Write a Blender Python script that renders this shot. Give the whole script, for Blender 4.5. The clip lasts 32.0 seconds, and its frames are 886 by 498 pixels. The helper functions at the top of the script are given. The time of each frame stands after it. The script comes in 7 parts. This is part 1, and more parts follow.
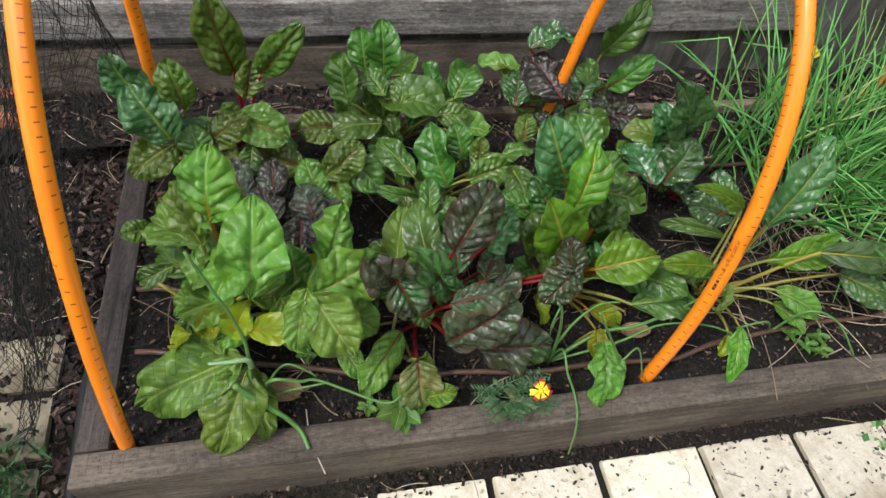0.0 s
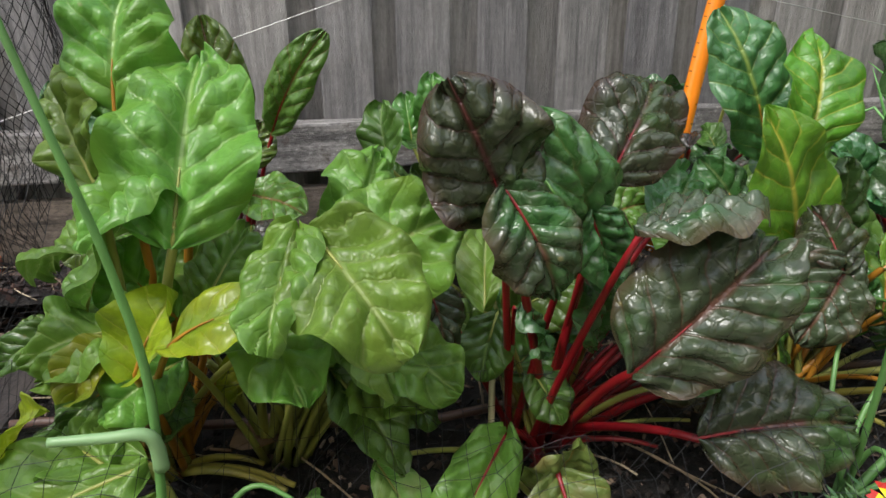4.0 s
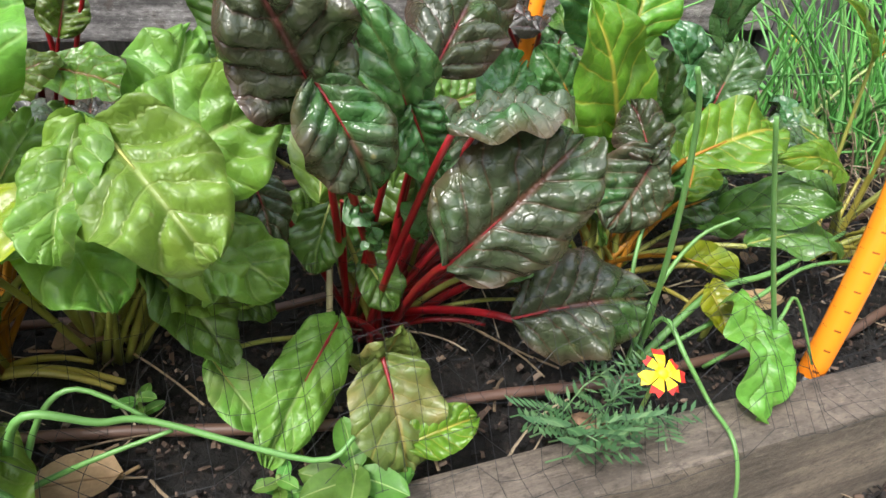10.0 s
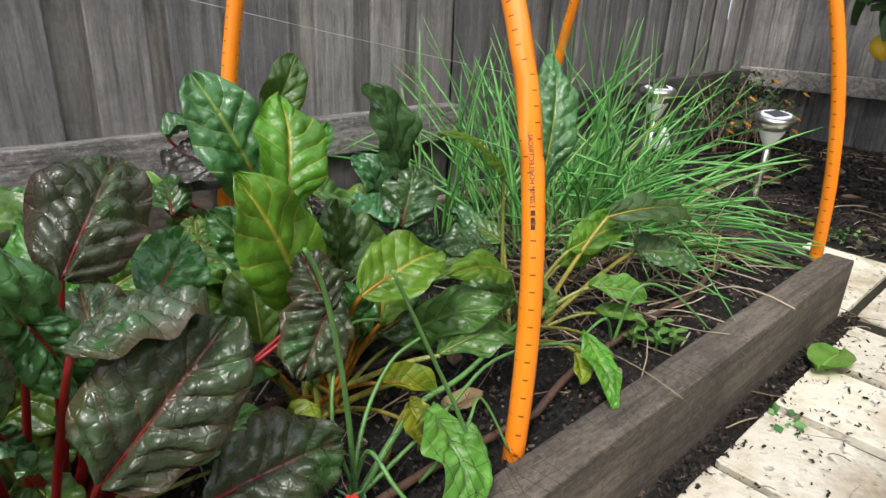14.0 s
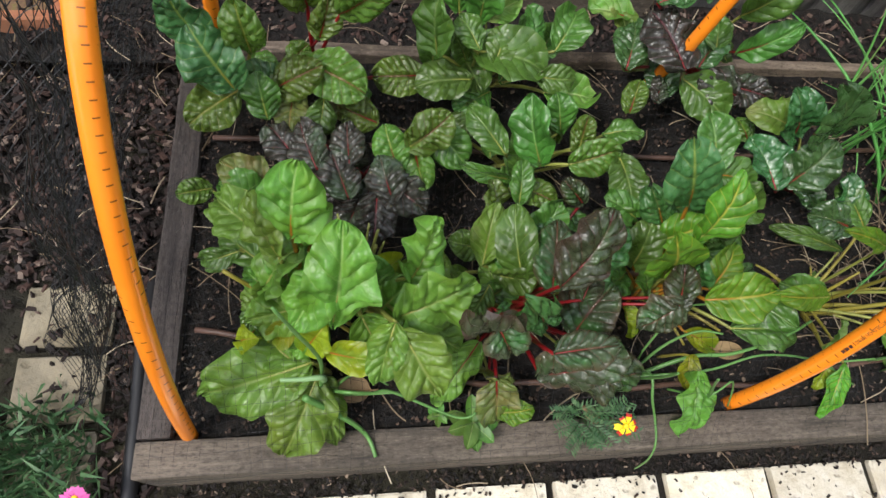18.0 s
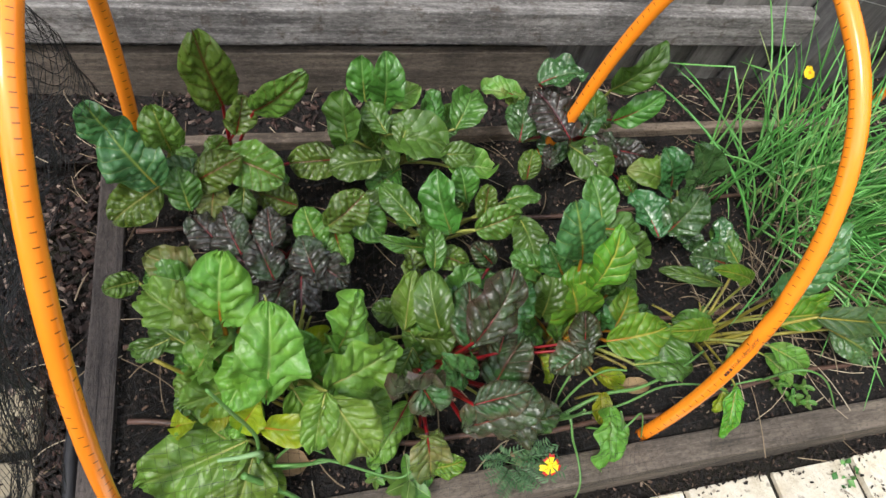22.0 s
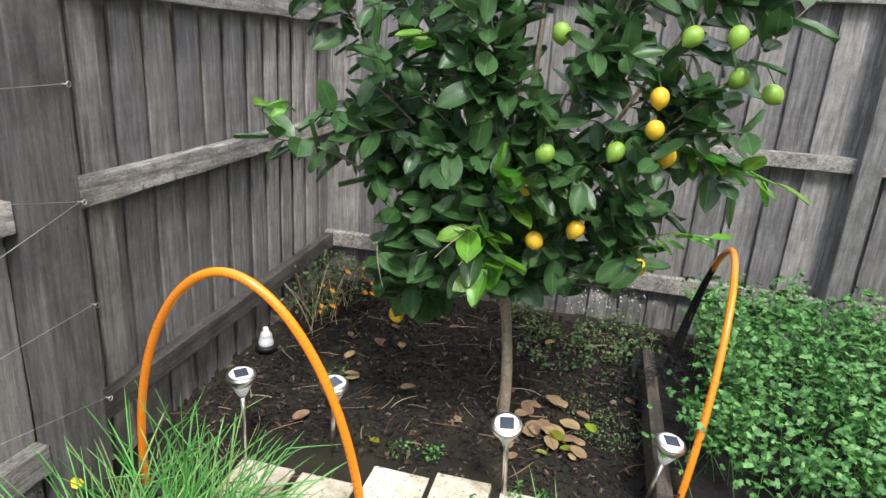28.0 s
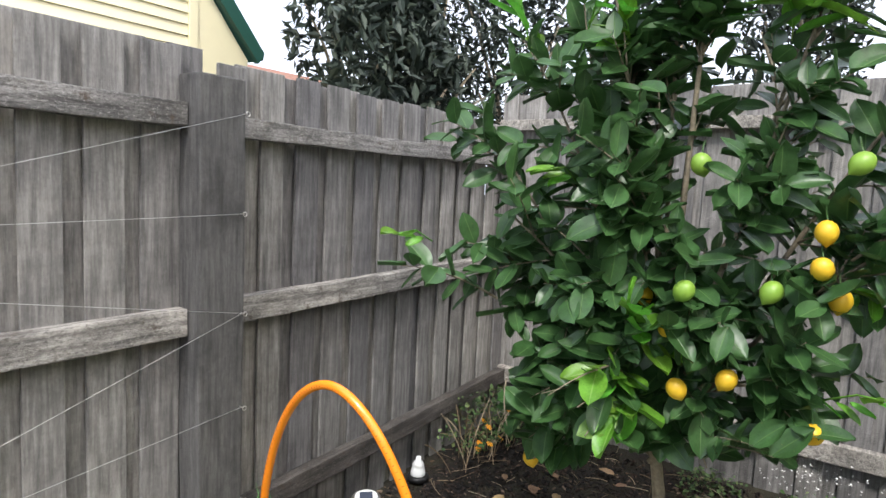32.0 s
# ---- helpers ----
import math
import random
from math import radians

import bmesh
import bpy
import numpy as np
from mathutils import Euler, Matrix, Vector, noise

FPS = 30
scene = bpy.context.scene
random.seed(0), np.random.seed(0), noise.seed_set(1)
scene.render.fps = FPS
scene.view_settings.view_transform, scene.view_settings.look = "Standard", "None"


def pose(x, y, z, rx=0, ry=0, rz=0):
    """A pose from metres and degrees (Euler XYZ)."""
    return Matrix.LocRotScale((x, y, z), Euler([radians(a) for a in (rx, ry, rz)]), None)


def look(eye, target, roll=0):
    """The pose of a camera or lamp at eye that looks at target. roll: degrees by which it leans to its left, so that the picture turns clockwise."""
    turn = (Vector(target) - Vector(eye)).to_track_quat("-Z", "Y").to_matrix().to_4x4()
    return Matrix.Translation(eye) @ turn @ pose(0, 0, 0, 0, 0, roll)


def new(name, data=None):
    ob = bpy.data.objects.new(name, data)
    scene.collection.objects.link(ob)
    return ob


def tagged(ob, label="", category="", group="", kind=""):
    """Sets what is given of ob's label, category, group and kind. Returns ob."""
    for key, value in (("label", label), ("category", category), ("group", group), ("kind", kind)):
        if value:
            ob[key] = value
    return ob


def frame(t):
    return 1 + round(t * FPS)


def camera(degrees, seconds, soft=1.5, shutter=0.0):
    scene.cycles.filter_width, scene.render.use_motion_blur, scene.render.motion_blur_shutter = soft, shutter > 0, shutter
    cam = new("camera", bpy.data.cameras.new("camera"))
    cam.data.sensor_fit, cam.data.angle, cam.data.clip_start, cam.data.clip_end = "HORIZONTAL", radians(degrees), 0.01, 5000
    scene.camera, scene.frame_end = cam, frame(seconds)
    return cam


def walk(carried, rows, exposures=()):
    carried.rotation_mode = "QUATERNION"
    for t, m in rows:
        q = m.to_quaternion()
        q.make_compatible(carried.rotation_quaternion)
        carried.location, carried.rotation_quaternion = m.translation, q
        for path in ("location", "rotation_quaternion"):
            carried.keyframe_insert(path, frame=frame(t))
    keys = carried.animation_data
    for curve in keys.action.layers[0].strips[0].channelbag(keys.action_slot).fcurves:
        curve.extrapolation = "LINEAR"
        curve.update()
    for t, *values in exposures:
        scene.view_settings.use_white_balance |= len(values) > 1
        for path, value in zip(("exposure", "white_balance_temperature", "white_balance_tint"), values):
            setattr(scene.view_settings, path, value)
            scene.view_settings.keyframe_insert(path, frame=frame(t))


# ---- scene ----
cam = camera(71.0, 32.0)
PATH = [
    (0, (0.346, -0.303, 0.844), (0.709, 0.879, -0.728), 9.1),
    (0.5, (0.354, -0.296, 0.829), (0.761, 0.881, -0.736), 10.9),
    (1, (0.376, -0.284, 0.81), (0.726, 0.984, -0.697), 8.0),
    (1.5, (0.369, -0.289, 0.772), (0.725, 1.069, -0.652), 6.3),
    (2, (0.364, -0.279, 0.704), (0.779, 1.194, -0.583), 7.3),
    (2.5, (0.37, -0.309, 0.6), (0.649, 1.31, -0.541), 2.7),
    (3, (0.374, -0.289, 0.482), (0.693, 1.427, -0.494), 2.8),
    (3.5, (0.336, -0.235, 0.389), (0.699, 1.576, -0.379), 1.4),
    (4, (0.343, -0.192, 0.321), (0.639, 1.654, -0.391), -0.8),
    (4.5, (0.36, -0.185, 0.296), (0.624, 1.549, -0.665), -1.3),
    (6.5, (0.316, -0.189, 0.311), (0.465, 1.429, -0.856), 0.5),
    (7, (0.319, -0.191, 0.314), (0.573, 1.463, -0.781), 2.4),
    (7.5, (0.318, -0.193, 0.317), (0.496, 1.476, -0.769), 0.6),
    (8, (0.319, -0.191, 0.317), (0.514, 1.466, -0.785), 0.4),
    (8.5, (0.336, -0.191, 0.318), (0.752, 1.414, -0.802), 4.0),
    (9, (0.354, -0.191, 0.323), (0.868, 1.38, -0.804), 4.4),
    (9.5, (0.367, -0.193, 0.321), (0.923, 1.388, -0.771), 3.8),
    (10, (0.376, -0.195, 0.332), (1.01, 1.38, -0.726), 4.4),
    (10.5, (0.38, -0.196, 0.342), (1.072, 1.375, -0.684), 4.8),
    (11, (0.392, -0.198, 0.351), (1.114, 1.385, -0.634), 3.5),
    (11.5, (0.408, -0.209, 0.357), (1.292, 1.335, -0.558), 3.4),
    (12, (0.414, -0.216, 0.363), (1.406, 1.285, -0.51), 3.8),
    (12.5, (0.419, -0.216, 0.366), (1.516, 1.218, -0.496), 4.0),
    (13, (0.428, -0.222, 0.377), (1.61, 1.151, -0.471), 3.4),
    (13.5, (0.439, -0.226, 0.379), (1.712, 1.103, -0.406), 3.3),
    (14, (0.439, -0.233, 0.384), (1.718, 1.115, -0.357), 2.4),
    (14.5, (0.428, -0.24, 0.408), (1.449, 1.255, -0.441), -0.7),
    (15, (0.397, -0.24, 0.455), (1.146, 1.282, -0.604), 0.2),
    (15.5, (0.361, -0.248, 0.583), (0.875, 1.124, -0.779), 3.9),
    (17.5, (0.261, -0.161, 0.835), (0.51, 0.825, -0.887), 12.8),
    (18, (0.274, -0.073, 0.851), (0.561, 0.731, -0.958), 17.2),
    (18.5, (0.272, 0.012, 0.843), (0.598, 0.781, -0.974), 20.7),
    (19, (0.262, 0.02, 0.872), (0.617, 0.931, -0.873), 16.9),
    (19.5, (0.288, -0.02, 0.856), (0.645, 0.899, -0.884), 14.0),
    (20, (0.292, -0.061, 0.881), (0.752, 0.837, -0.846), 18.9),
    (20.5, (0.288, -0.09, 0.909), (0.772, 0.866, -0.78), 18.5),
    (21, (0.275, -0.092, 0.912), (0.778, 0.862, -0.773), 19.4),
    (21.5, (0.286, -0.095, 0.916), (0.785, 0.861, -0.769), 19.0),
    (22, (0.28, -0.1, 0.918), (0.788, 0.854, -0.764), 19.4),
    (22.5, (0.273, -0.116, 0.925), (0.828, 0.858, -0.731), 18.6),
    (23, (0.301, -0.122, 0.954), (0.951, 0.851, -0.667), 16.8),
    (23.5, (0.307, -0.13, 0.973), (1.091, 0.843, -0.588), 15.5),
    (24, (0.338, -0.152, 1.003), (1.296, 0.785, -0.482), 16.3),
    (24.5, (0.353, -0.17, 1.025), (1.413, 0.806, -0.361), 13.3),
    (25, (0.354, -0.226, 1.069), (1.643, 0.706, -0.143), 12.4),
    (25.5, (0.371, -0.261, 1.083), (1.76, 0.627, -0.048), 9.8),
    (26, (0.387, -0.278, 1.107), (1.913, 0.495, 0.072), 9.4),
    (26.5, (0.384, -0.307, 1.132), (2.08, 0.286, 0.254), 9.7),
    (28.5, (0.483, -0.443, 1.172), (2.359, 0.0, 0.638), 2.5),
    (29, (0.465, -0.517, 1.195), (2.367, -0.072, 0.765), 2.2),
    (29.5, (0.469, -0.481, 1.189), (2.377, -0.037, 0.784), 0.2),
    (30, (0.467, -0.489, 1.203), (2.382, -0.042, 0.84), -0.7),
    (30.5, (0.478, -0.483, 1.192), (2.391, -0.03, 0.826), 0.7),
    (31, (0.541, -0.489, 1.18), (2.409, 0.099, 0.773), -1.0),
    (31.5, (0.579, -0.509, 1.141), (2.445, 0.155, 0.861), -1.2),
    (32, (0.582, -0.587, 1.131), (2.216, 0.547, 0.917), 2.7),
]
EXPOSURE = [(0.0, 0.36), (3.0, 0.45), (4.0, 0.55), (7.0, 1.05), (9.0, 1.22), (10.0, 1.28), (11.0, 1.36), (12.0, 1.38), (13.0, 0.75), (14.0, 0.48), (15.0, 0.22), (18.0, 0.45), (21.0, 0.56), (24.0, 0.72), (25.0, 0.78), (27.0, 0.75), (30.0, 1.0), (32.0, 0.8)]
walk(cam, [(t, look(eye, target, roll)) for t, eye, target, roll in PATH], EXPOSURE)


# ==== place ====
# ---- light ----
world = bpy.data.worlds.new("world")
scene.world = world
world.use_nodes = True
wn = world.node_tree.nodes
wn.clear()
sky = wn.new("ShaderNodeTexSky")
sky.sky_type = "NISHITA"
sky.sun_disc = False
sky.sun_elevation = radians(50)
sky.sun_rotation = radians(200)
sky.air_density, sky.dust_density, sky.ozone_density = 1.0, 6.0, 1.0
haze = wn.new("ShaderNodeMix")
haze.data_type = "RGBA"
haze.inputs[0].default_value = 0.72
haze.inputs[7].default_value = (7.3, 7.85, 9.3, 1)
bgn = wn.new("ShaderNodeBackground")
bgn.inputs[1].default_value = 0.15
wout = wn.new("ShaderNodeOutputWorld")
world.node_tree.links.new(sky.outputs[0], haze.inputs[6])
world.node_tree.links.new(haze.outputs[2], bgn.inputs[0])
world.node_tree.links.new(bgn.outputs[0], wout.inputs[0])
sun = bpy.data.lights.new("sun", "SUN")
sun.energy, sun.angle, sun.color = 2.2, radians(11), (1.0, 0.965, 0.92)
sun_ob = new("sun", sun)
sun_ob.matrix_world = look((-4.6, -2.2, 8.2), (0.8, 0.4, 0))


# ---- materials ----
def nodes_of(name):
    m = bpy.data.materials.new(name)
    m.use_nodes = True
    n = m.node_tree.nodes
    n.clear()
    out = n.new("ShaderNodeOutputMaterial")
    b = n.new("ShaderNodeBsdfPrincipled")
    m.node_tree.links.new(b.outputs[0], out.inputs[0])
    return m, n, m.node_tree.links, b, out


def coords(n, l, scale=(1, 1, 1), kind="Object"):
    tc = n.new("ShaderNodeTexCoord")
    mp = n.new("ShaderNodeMapping")
    mp.inputs["Scale"].default_value = scale
    l.new(tc.outputs[kind], mp.inputs[0])
    return mp.outputs[0]


def noise_tex(n, l, vec, scale, detail=4.0, rough=0.6):
    t = n.new("ShaderNodeTexNoise")
    t.inputs["Scale"].default_value, t.inputs["Detail"].default_value = scale, detail
    t.inputs["Roughness"].default_value = rough
    l.new(vec, t.inputs["Vector"])
    return t.outputs["Fac"]


def ramp(n, l, fac, stops):
    r = n.new("ShaderNodeValToRGB")
    e = r.color_ramp.elements
    while len(e) < len(stops):
        e.new(0.5)
    for el, (p, c) in zip(e, stops):
        el.position, el.color = p, (*c, 1) if len(c) == 3 else c
    l.new(fac, r.inputs[0])
    return r.outputs[0]


def blend(n, l, fac, a, b, mode="MIX"):
    x = n.new("ShaderNodeMix")
    x.data_type, x.blend_type = "RGBA", mode
    for v, s in ((fac, 0), (a, 6), (b, 7)):
        if isinstance(v, (int, float)):
            x.inputs[s].default_value = v
        elif isinstance(v, tuple):
            x.inputs[s].default_value = (*v, 1)
        else:
            l.new(v, x.inputs[s])
    return x.outputs[2]


def calc(n, l, op, a, b=None, c=None):
    x = n.new("ShaderNodeMath")
    x.operation = op
    for i, v in enumerate((a, b, c)):
        if v is None:
            continue
        if isinstance(v, (int, float)):
            x.inputs[i].default_value = v
        else:
            l.new(v, x.inputs[i])
    return x.outputs[0]


def bump(n, l, b, height, strength=0.5, dist=0.01):
    k = n.new("ShaderNodeBump")
    k.inputs["Strength"].default_value, k.inputs["Distance"].default_value = strength, dist
    l.new(height, k.inputs["Height"])
    l.new(k.outputs[0], b.inputs["Normal"])


def rand_of(n):
    return n.new("ShaderNodeObjectInfo").outputs["Random"]


def wood(name, dark, light, moss=None, along="z", rough=0.85, pitted=0.75):
    m, n, l, b, out = nodes_of(name)
    s = {"z": (46, 46, 3.4), "x": (3.4, 46, 46), "y": (46, 3.4, 46)}[along]
    v = coords(n, l, s)
    rnd = rand_of(n)
    off = n.new("ShaderNodeVectorMath")
    off.operation = "ADD"
    comb = n.new("ShaderNodeCombineXYZ")
    for i in range(3):
        l.new(calc(n, l, "MULTIPLY", rnd, 37.0 + 11 * i), comb.inputs[i])
    l.new(v, off.inputs[0])
    l.new(comb.outputs[0], off.inputs[1])
    g = noise_tex(n, l, off.outputs[0], 1.6, 6, 0.65)
    c = ramp(n, l, g, [(0.28, dark), (0.5, tuple((p + q) / 2 for p, q in zip(dark, light))), (0.72, light)])
    big = noise_tex(n, l, coords(n, l, (1, 1, 1)), 5.0, 5, 0.7)
    c = blend(n, l, calc(n, l, "MULTIPLY", ramp_v(n, l, big, 0.45, 0.70), 0.7), c, tuple(v * 0.45 for v in dark))
    knot = noise_tex(n, l, coords(n, l, {"z": (9, 9, 1.1), "x": (1.1, 9, 9), "y": (9, 1.1, 9)}[along]), 2.3, 4, 0.6)
    c = blend(n, l, calc(n, l, "MULTIPLY", ramp_v(n, l, knot, 0.54, 0.68), 0.6), c, tuple(v * 0.6 for v in dark))
    c = blend(n, l, 1.0, c, ramp(n, l, rnd, [(0, (0.62, 0.62, 0.65)), (0.5, (0.95, 0.94, 0.92)), (1, (1.25, 1.23, 1.2))]), "MULTIPLY")
    speck = noise_tex(n, l, coords(n, l, {"z": (2, 2, 1), "x": (1, 2, 2), "y": (2, 1, 2)}[along]), 95.0, 5, 0.75)
    c = blend(n, l, calc(n, l, "MULTIPLY", ramp_v(n, l, speck, 0.50, 0.68), pitted), c, tuple(v * 0.55 for v in dark))
    c = blend(n, l, calc(n, l, "MULTIPLY", ramp_v(n, l, speck, 0.44, 0.30), 0.65 * pitted), c, tuple(min(1, v * 1.25) for v in light))
    if moss:
        mz = noise_tex(n, l, coords(n, l, (1, 1, 1)), 26.0, 5, 0.7)
        c = blend(n, l, ramp_v(n, l, mz, 0.56, 0.7), c, moss)
    l.new(c, b.inputs["Base Color"])
    b.inputs["Roughness"].default_value = rough
    fine = noise_tex(n, l, off.outputs[0], 5.0, 6, 0.75)
    bump(n, l, b, calc(n, l, "SUBTRACT", fine, calc(n, l, "MULTIPLY", speck, 0.8)), 0.6, 0.006)
    return m


def ramp_v(n, l, fac, a, b):
    r = n.new("ShaderNodeMapRange")
    r.inputs["From Min"].default_value, r.inputs["From Max"].default_value = a, b
    l.new(fac, r.inputs["Value"])
    return r.outputs[0]


def speckled(name, stops, scale, rough=0.9, bscale=60.0, bstr=0.6, bdist=0.01, big=None):
    m, n, l, b, out = nodes_of(name)
    v = coords(n, l)
    c = ramp(n, l, noise_tex(n, l, v, scale, 7, 0.72), stops)
    if big:
        c = blend(n, l, ramp_v(n, l, noise_tex(n, l, v, 3.1, 4, 0.6), 0.42, 0.66), c, big)
    c = blend(n, l, 1.0, c, ramp(n, l, rand_of(n), [(0, (0.75, 0.75, 0.75)), (1, (1.2, 1.2, 1.2))]), "MULTIPLY")
    l.new(c, b.inputs["Base Color"])
    b.inputs["Roughness"].default_value = rough
    bump(n, l, b, noise_tex(n, l, v, bscale, 6, 0.7), bstr, bdist)
    return m


def island(name, stops, rough=0.85):
    """Loose pieces joined in one mesh, each with its own tone."""
    m, n, l, b, out = nodes_of(name)
    g = n.new("ShaderNodeNewGeometry")
    c = ramp(n, l, g.outputs["Random Per Island"], stops)
    c = blend(n, l, 0.35, c, ramp(n, l, noise_tex(n, l, coords(n, l), 90.0), [(0.3, (0.25, 0.25, 0.25)), (0.7, (1.3, 1.3, 1.3))]), "MULTIPLY")
    l.new(c, b.inputs["Base Color"])
    b.inputs["Roughness"].default_value = rough
    return m


def plain(name, col, rough=0.5, metal=0.0, vary=0.12, scale=40.0, glow=0.0):
    m, n, l, b, out = nodes_of(name)
    f = noise_tex(n, l, coords(n, l), scale, 5, 0.65)
    c = blend(n, l, f, tuple(v * (1 - vary) for v in col), tuple(min(1, v * (1 + vary)) for v in col))
    l.new(c, b.inputs["Base Color"])
    b.inputs["Metallic"].default_value = metal
    l.new(calc(n, l, "MULTIPLY_ADD", f, 0.15, rough - 0.07), b.inputs["Roughness"])
    return m


def leafy(name, col, vein, quilt=1.0, rough=0.38, thin=0.25, blotch=None, edge=None, net_vein=0.05, side_vein=0.38, gloss=0.5):
    """A leaf whose u runs across (midrib at 0.5) and v from stalk to tip; the layer Vein counts its side veins."""
    m, n, l, b, out = nodes_of(name)
    uv = n.new("ShaderNodeUVMap")
    uv.uv_map = "UVMap"
    sep = n.new("ShaderNodeSeparateXYZ")
    l.new(uv.outputs[0], sep.inputs[0])
    u = calc(n, l, "ABSOLUTE", calc(n, l, "SUBTRACT", sep.outputs[0], 0.5))
    vu = n.new("ShaderNodeUVMap")
    vu.uv_map = "Vein"
    vs = n.new("ShaderNodeSeparateXYZ")
    l.new(vu.outputs[0], vs.inputs[0])
    v = coords(n, l)
    wob = calc(n, l, "MULTIPLY", calc(n, l, "SUBTRACT", noise_tex(n, l, v, 60.0, 3), 0.5), 0.12)
    tri = calc(n, l, "ABSOLUTE", calc(n, l, "SUBTRACT", calc(n, l, "FRACT", calc(n, l, "ADD", vs.outputs[0], wob)), 0.5))
    side = ramp_v(n, l, tri, 0.43, 0.485)
    mid = ramp_v(n, l, u, 0.038, 0.010)
    rnd = rand_of(n)
    c = ramp(n, l, noise_tex(n, l, v, 24.0, 5), [(0.3, tuple(x * 0.68 for x in col)), (0.7, tuple(x * 1.3 for x in col))])
    c = blend(n, l, 0.5, c, ramp(n, l, noise_tex(n, l, v, 210.0, 3), [(0.3, (0.72, 0.74, 0.72)), (0.7, (1.22, 1.2, 1.2))]), "MULTIPLY")
    cell = n.new("ShaderNodeTexVoronoi")
    cell.feature = "DISTANCE_TO_EDGE"
    cell.inputs["Scale"].default_value = 105.0
    l.new(v, cell.inputs["Vector"])
    net = ramp_v(n, l, cell.outputs["Distance"], 0.11, 0.0)
    c = blend(n, l, calc(n, l, "MULTIPLY", net, net_vein), c, vein)
    c = blend(n, l, calc(n, l, "MULTIPLY", side, side_vein), c, vein)
    c = blend(n, l, calc(n, l, "MULTIPLY", mid, 0.75), c, vein)
    if blotch:
        c = blend(n, l, ramp_v(n, l, noise_tex(n, l, v, 19.0, 3), 0.50, 0.68), c, blotch)
    if edge:
        c = blend(n, l, calc(n, l, "MULTIPLY", ramp_v(n, l, u, 0.34, 0.5), 0.8), c, edge)
    spots = n.new("ShaderNodeTexVoronoi")
    spots.inputs["Scale"].default_value = 48.0
    l.new(v, spots.inputs["Vector"])
    c = blend(n, l, calc(n, l, "MULTIPLY", ramp_v(n, l, spots.outputs["Distance"], 0.09, 0.05), 0.4), c, (0.22, 0.18, 0.07))
    hsv = n.new("ShaderNodeHueSaturation")
    l.new(calc(n, l, "MULTIPLY_ADD", rnd, 0.045, 0.478), hsv.inputs["Hue"])
    l.new(calc(n, l, "MULTIPLY_ADD", rnd, 0.45, 0.80), hsv.inputs["Value"])
    l.new(c, hsv.inputs["Color"])
    l.new(hsv.outputs[0], b.inputs["Base Color"])
    l.new(calc(n, l, "MULTIPLY_ADD", noise_tex(n, l, v, 70.0), 0.24, rough - 0.14), b.inputs["Roughness"])
    b.inputs["Specular IOR Level"].default_value = gloss
    fine = noise_tex(n, l, v, 260.0, 4, 0.6)
    h = calc(n, l, "MULTIPLY", fine, 0.25 * quilt)
    h = calc(n, l, "SUBTRACT", h, calc(n, l, "MULTIPLY", net, 0.12 * quilt))
    h = calc(n, l, "SUBTRACT", h, calc(n, l, "MULTIPLY", side, 0.25))
    h = calc(n, l, "SUBTRACT", h, calc(n, l, "MULTIPLY", mid, 0.5))
    bump(n, l, b, h, 0.5, 0.0035)
    if thin:
        tr = n.new("ShaderNodeBsdfTranslucent")
        l.new(hsv.outputs[0], tr.inputs[0])
        mx = n.new("ShaderNodeMixShader")
        mx.inputs[0].default_value = thin
        l.new(b.outputs[0], mx.inputs[1])
        l.new(tr.outputs[0], mx.inputs[2])
        l.new(mx.outputs[0], out.inputs[0])
    return m


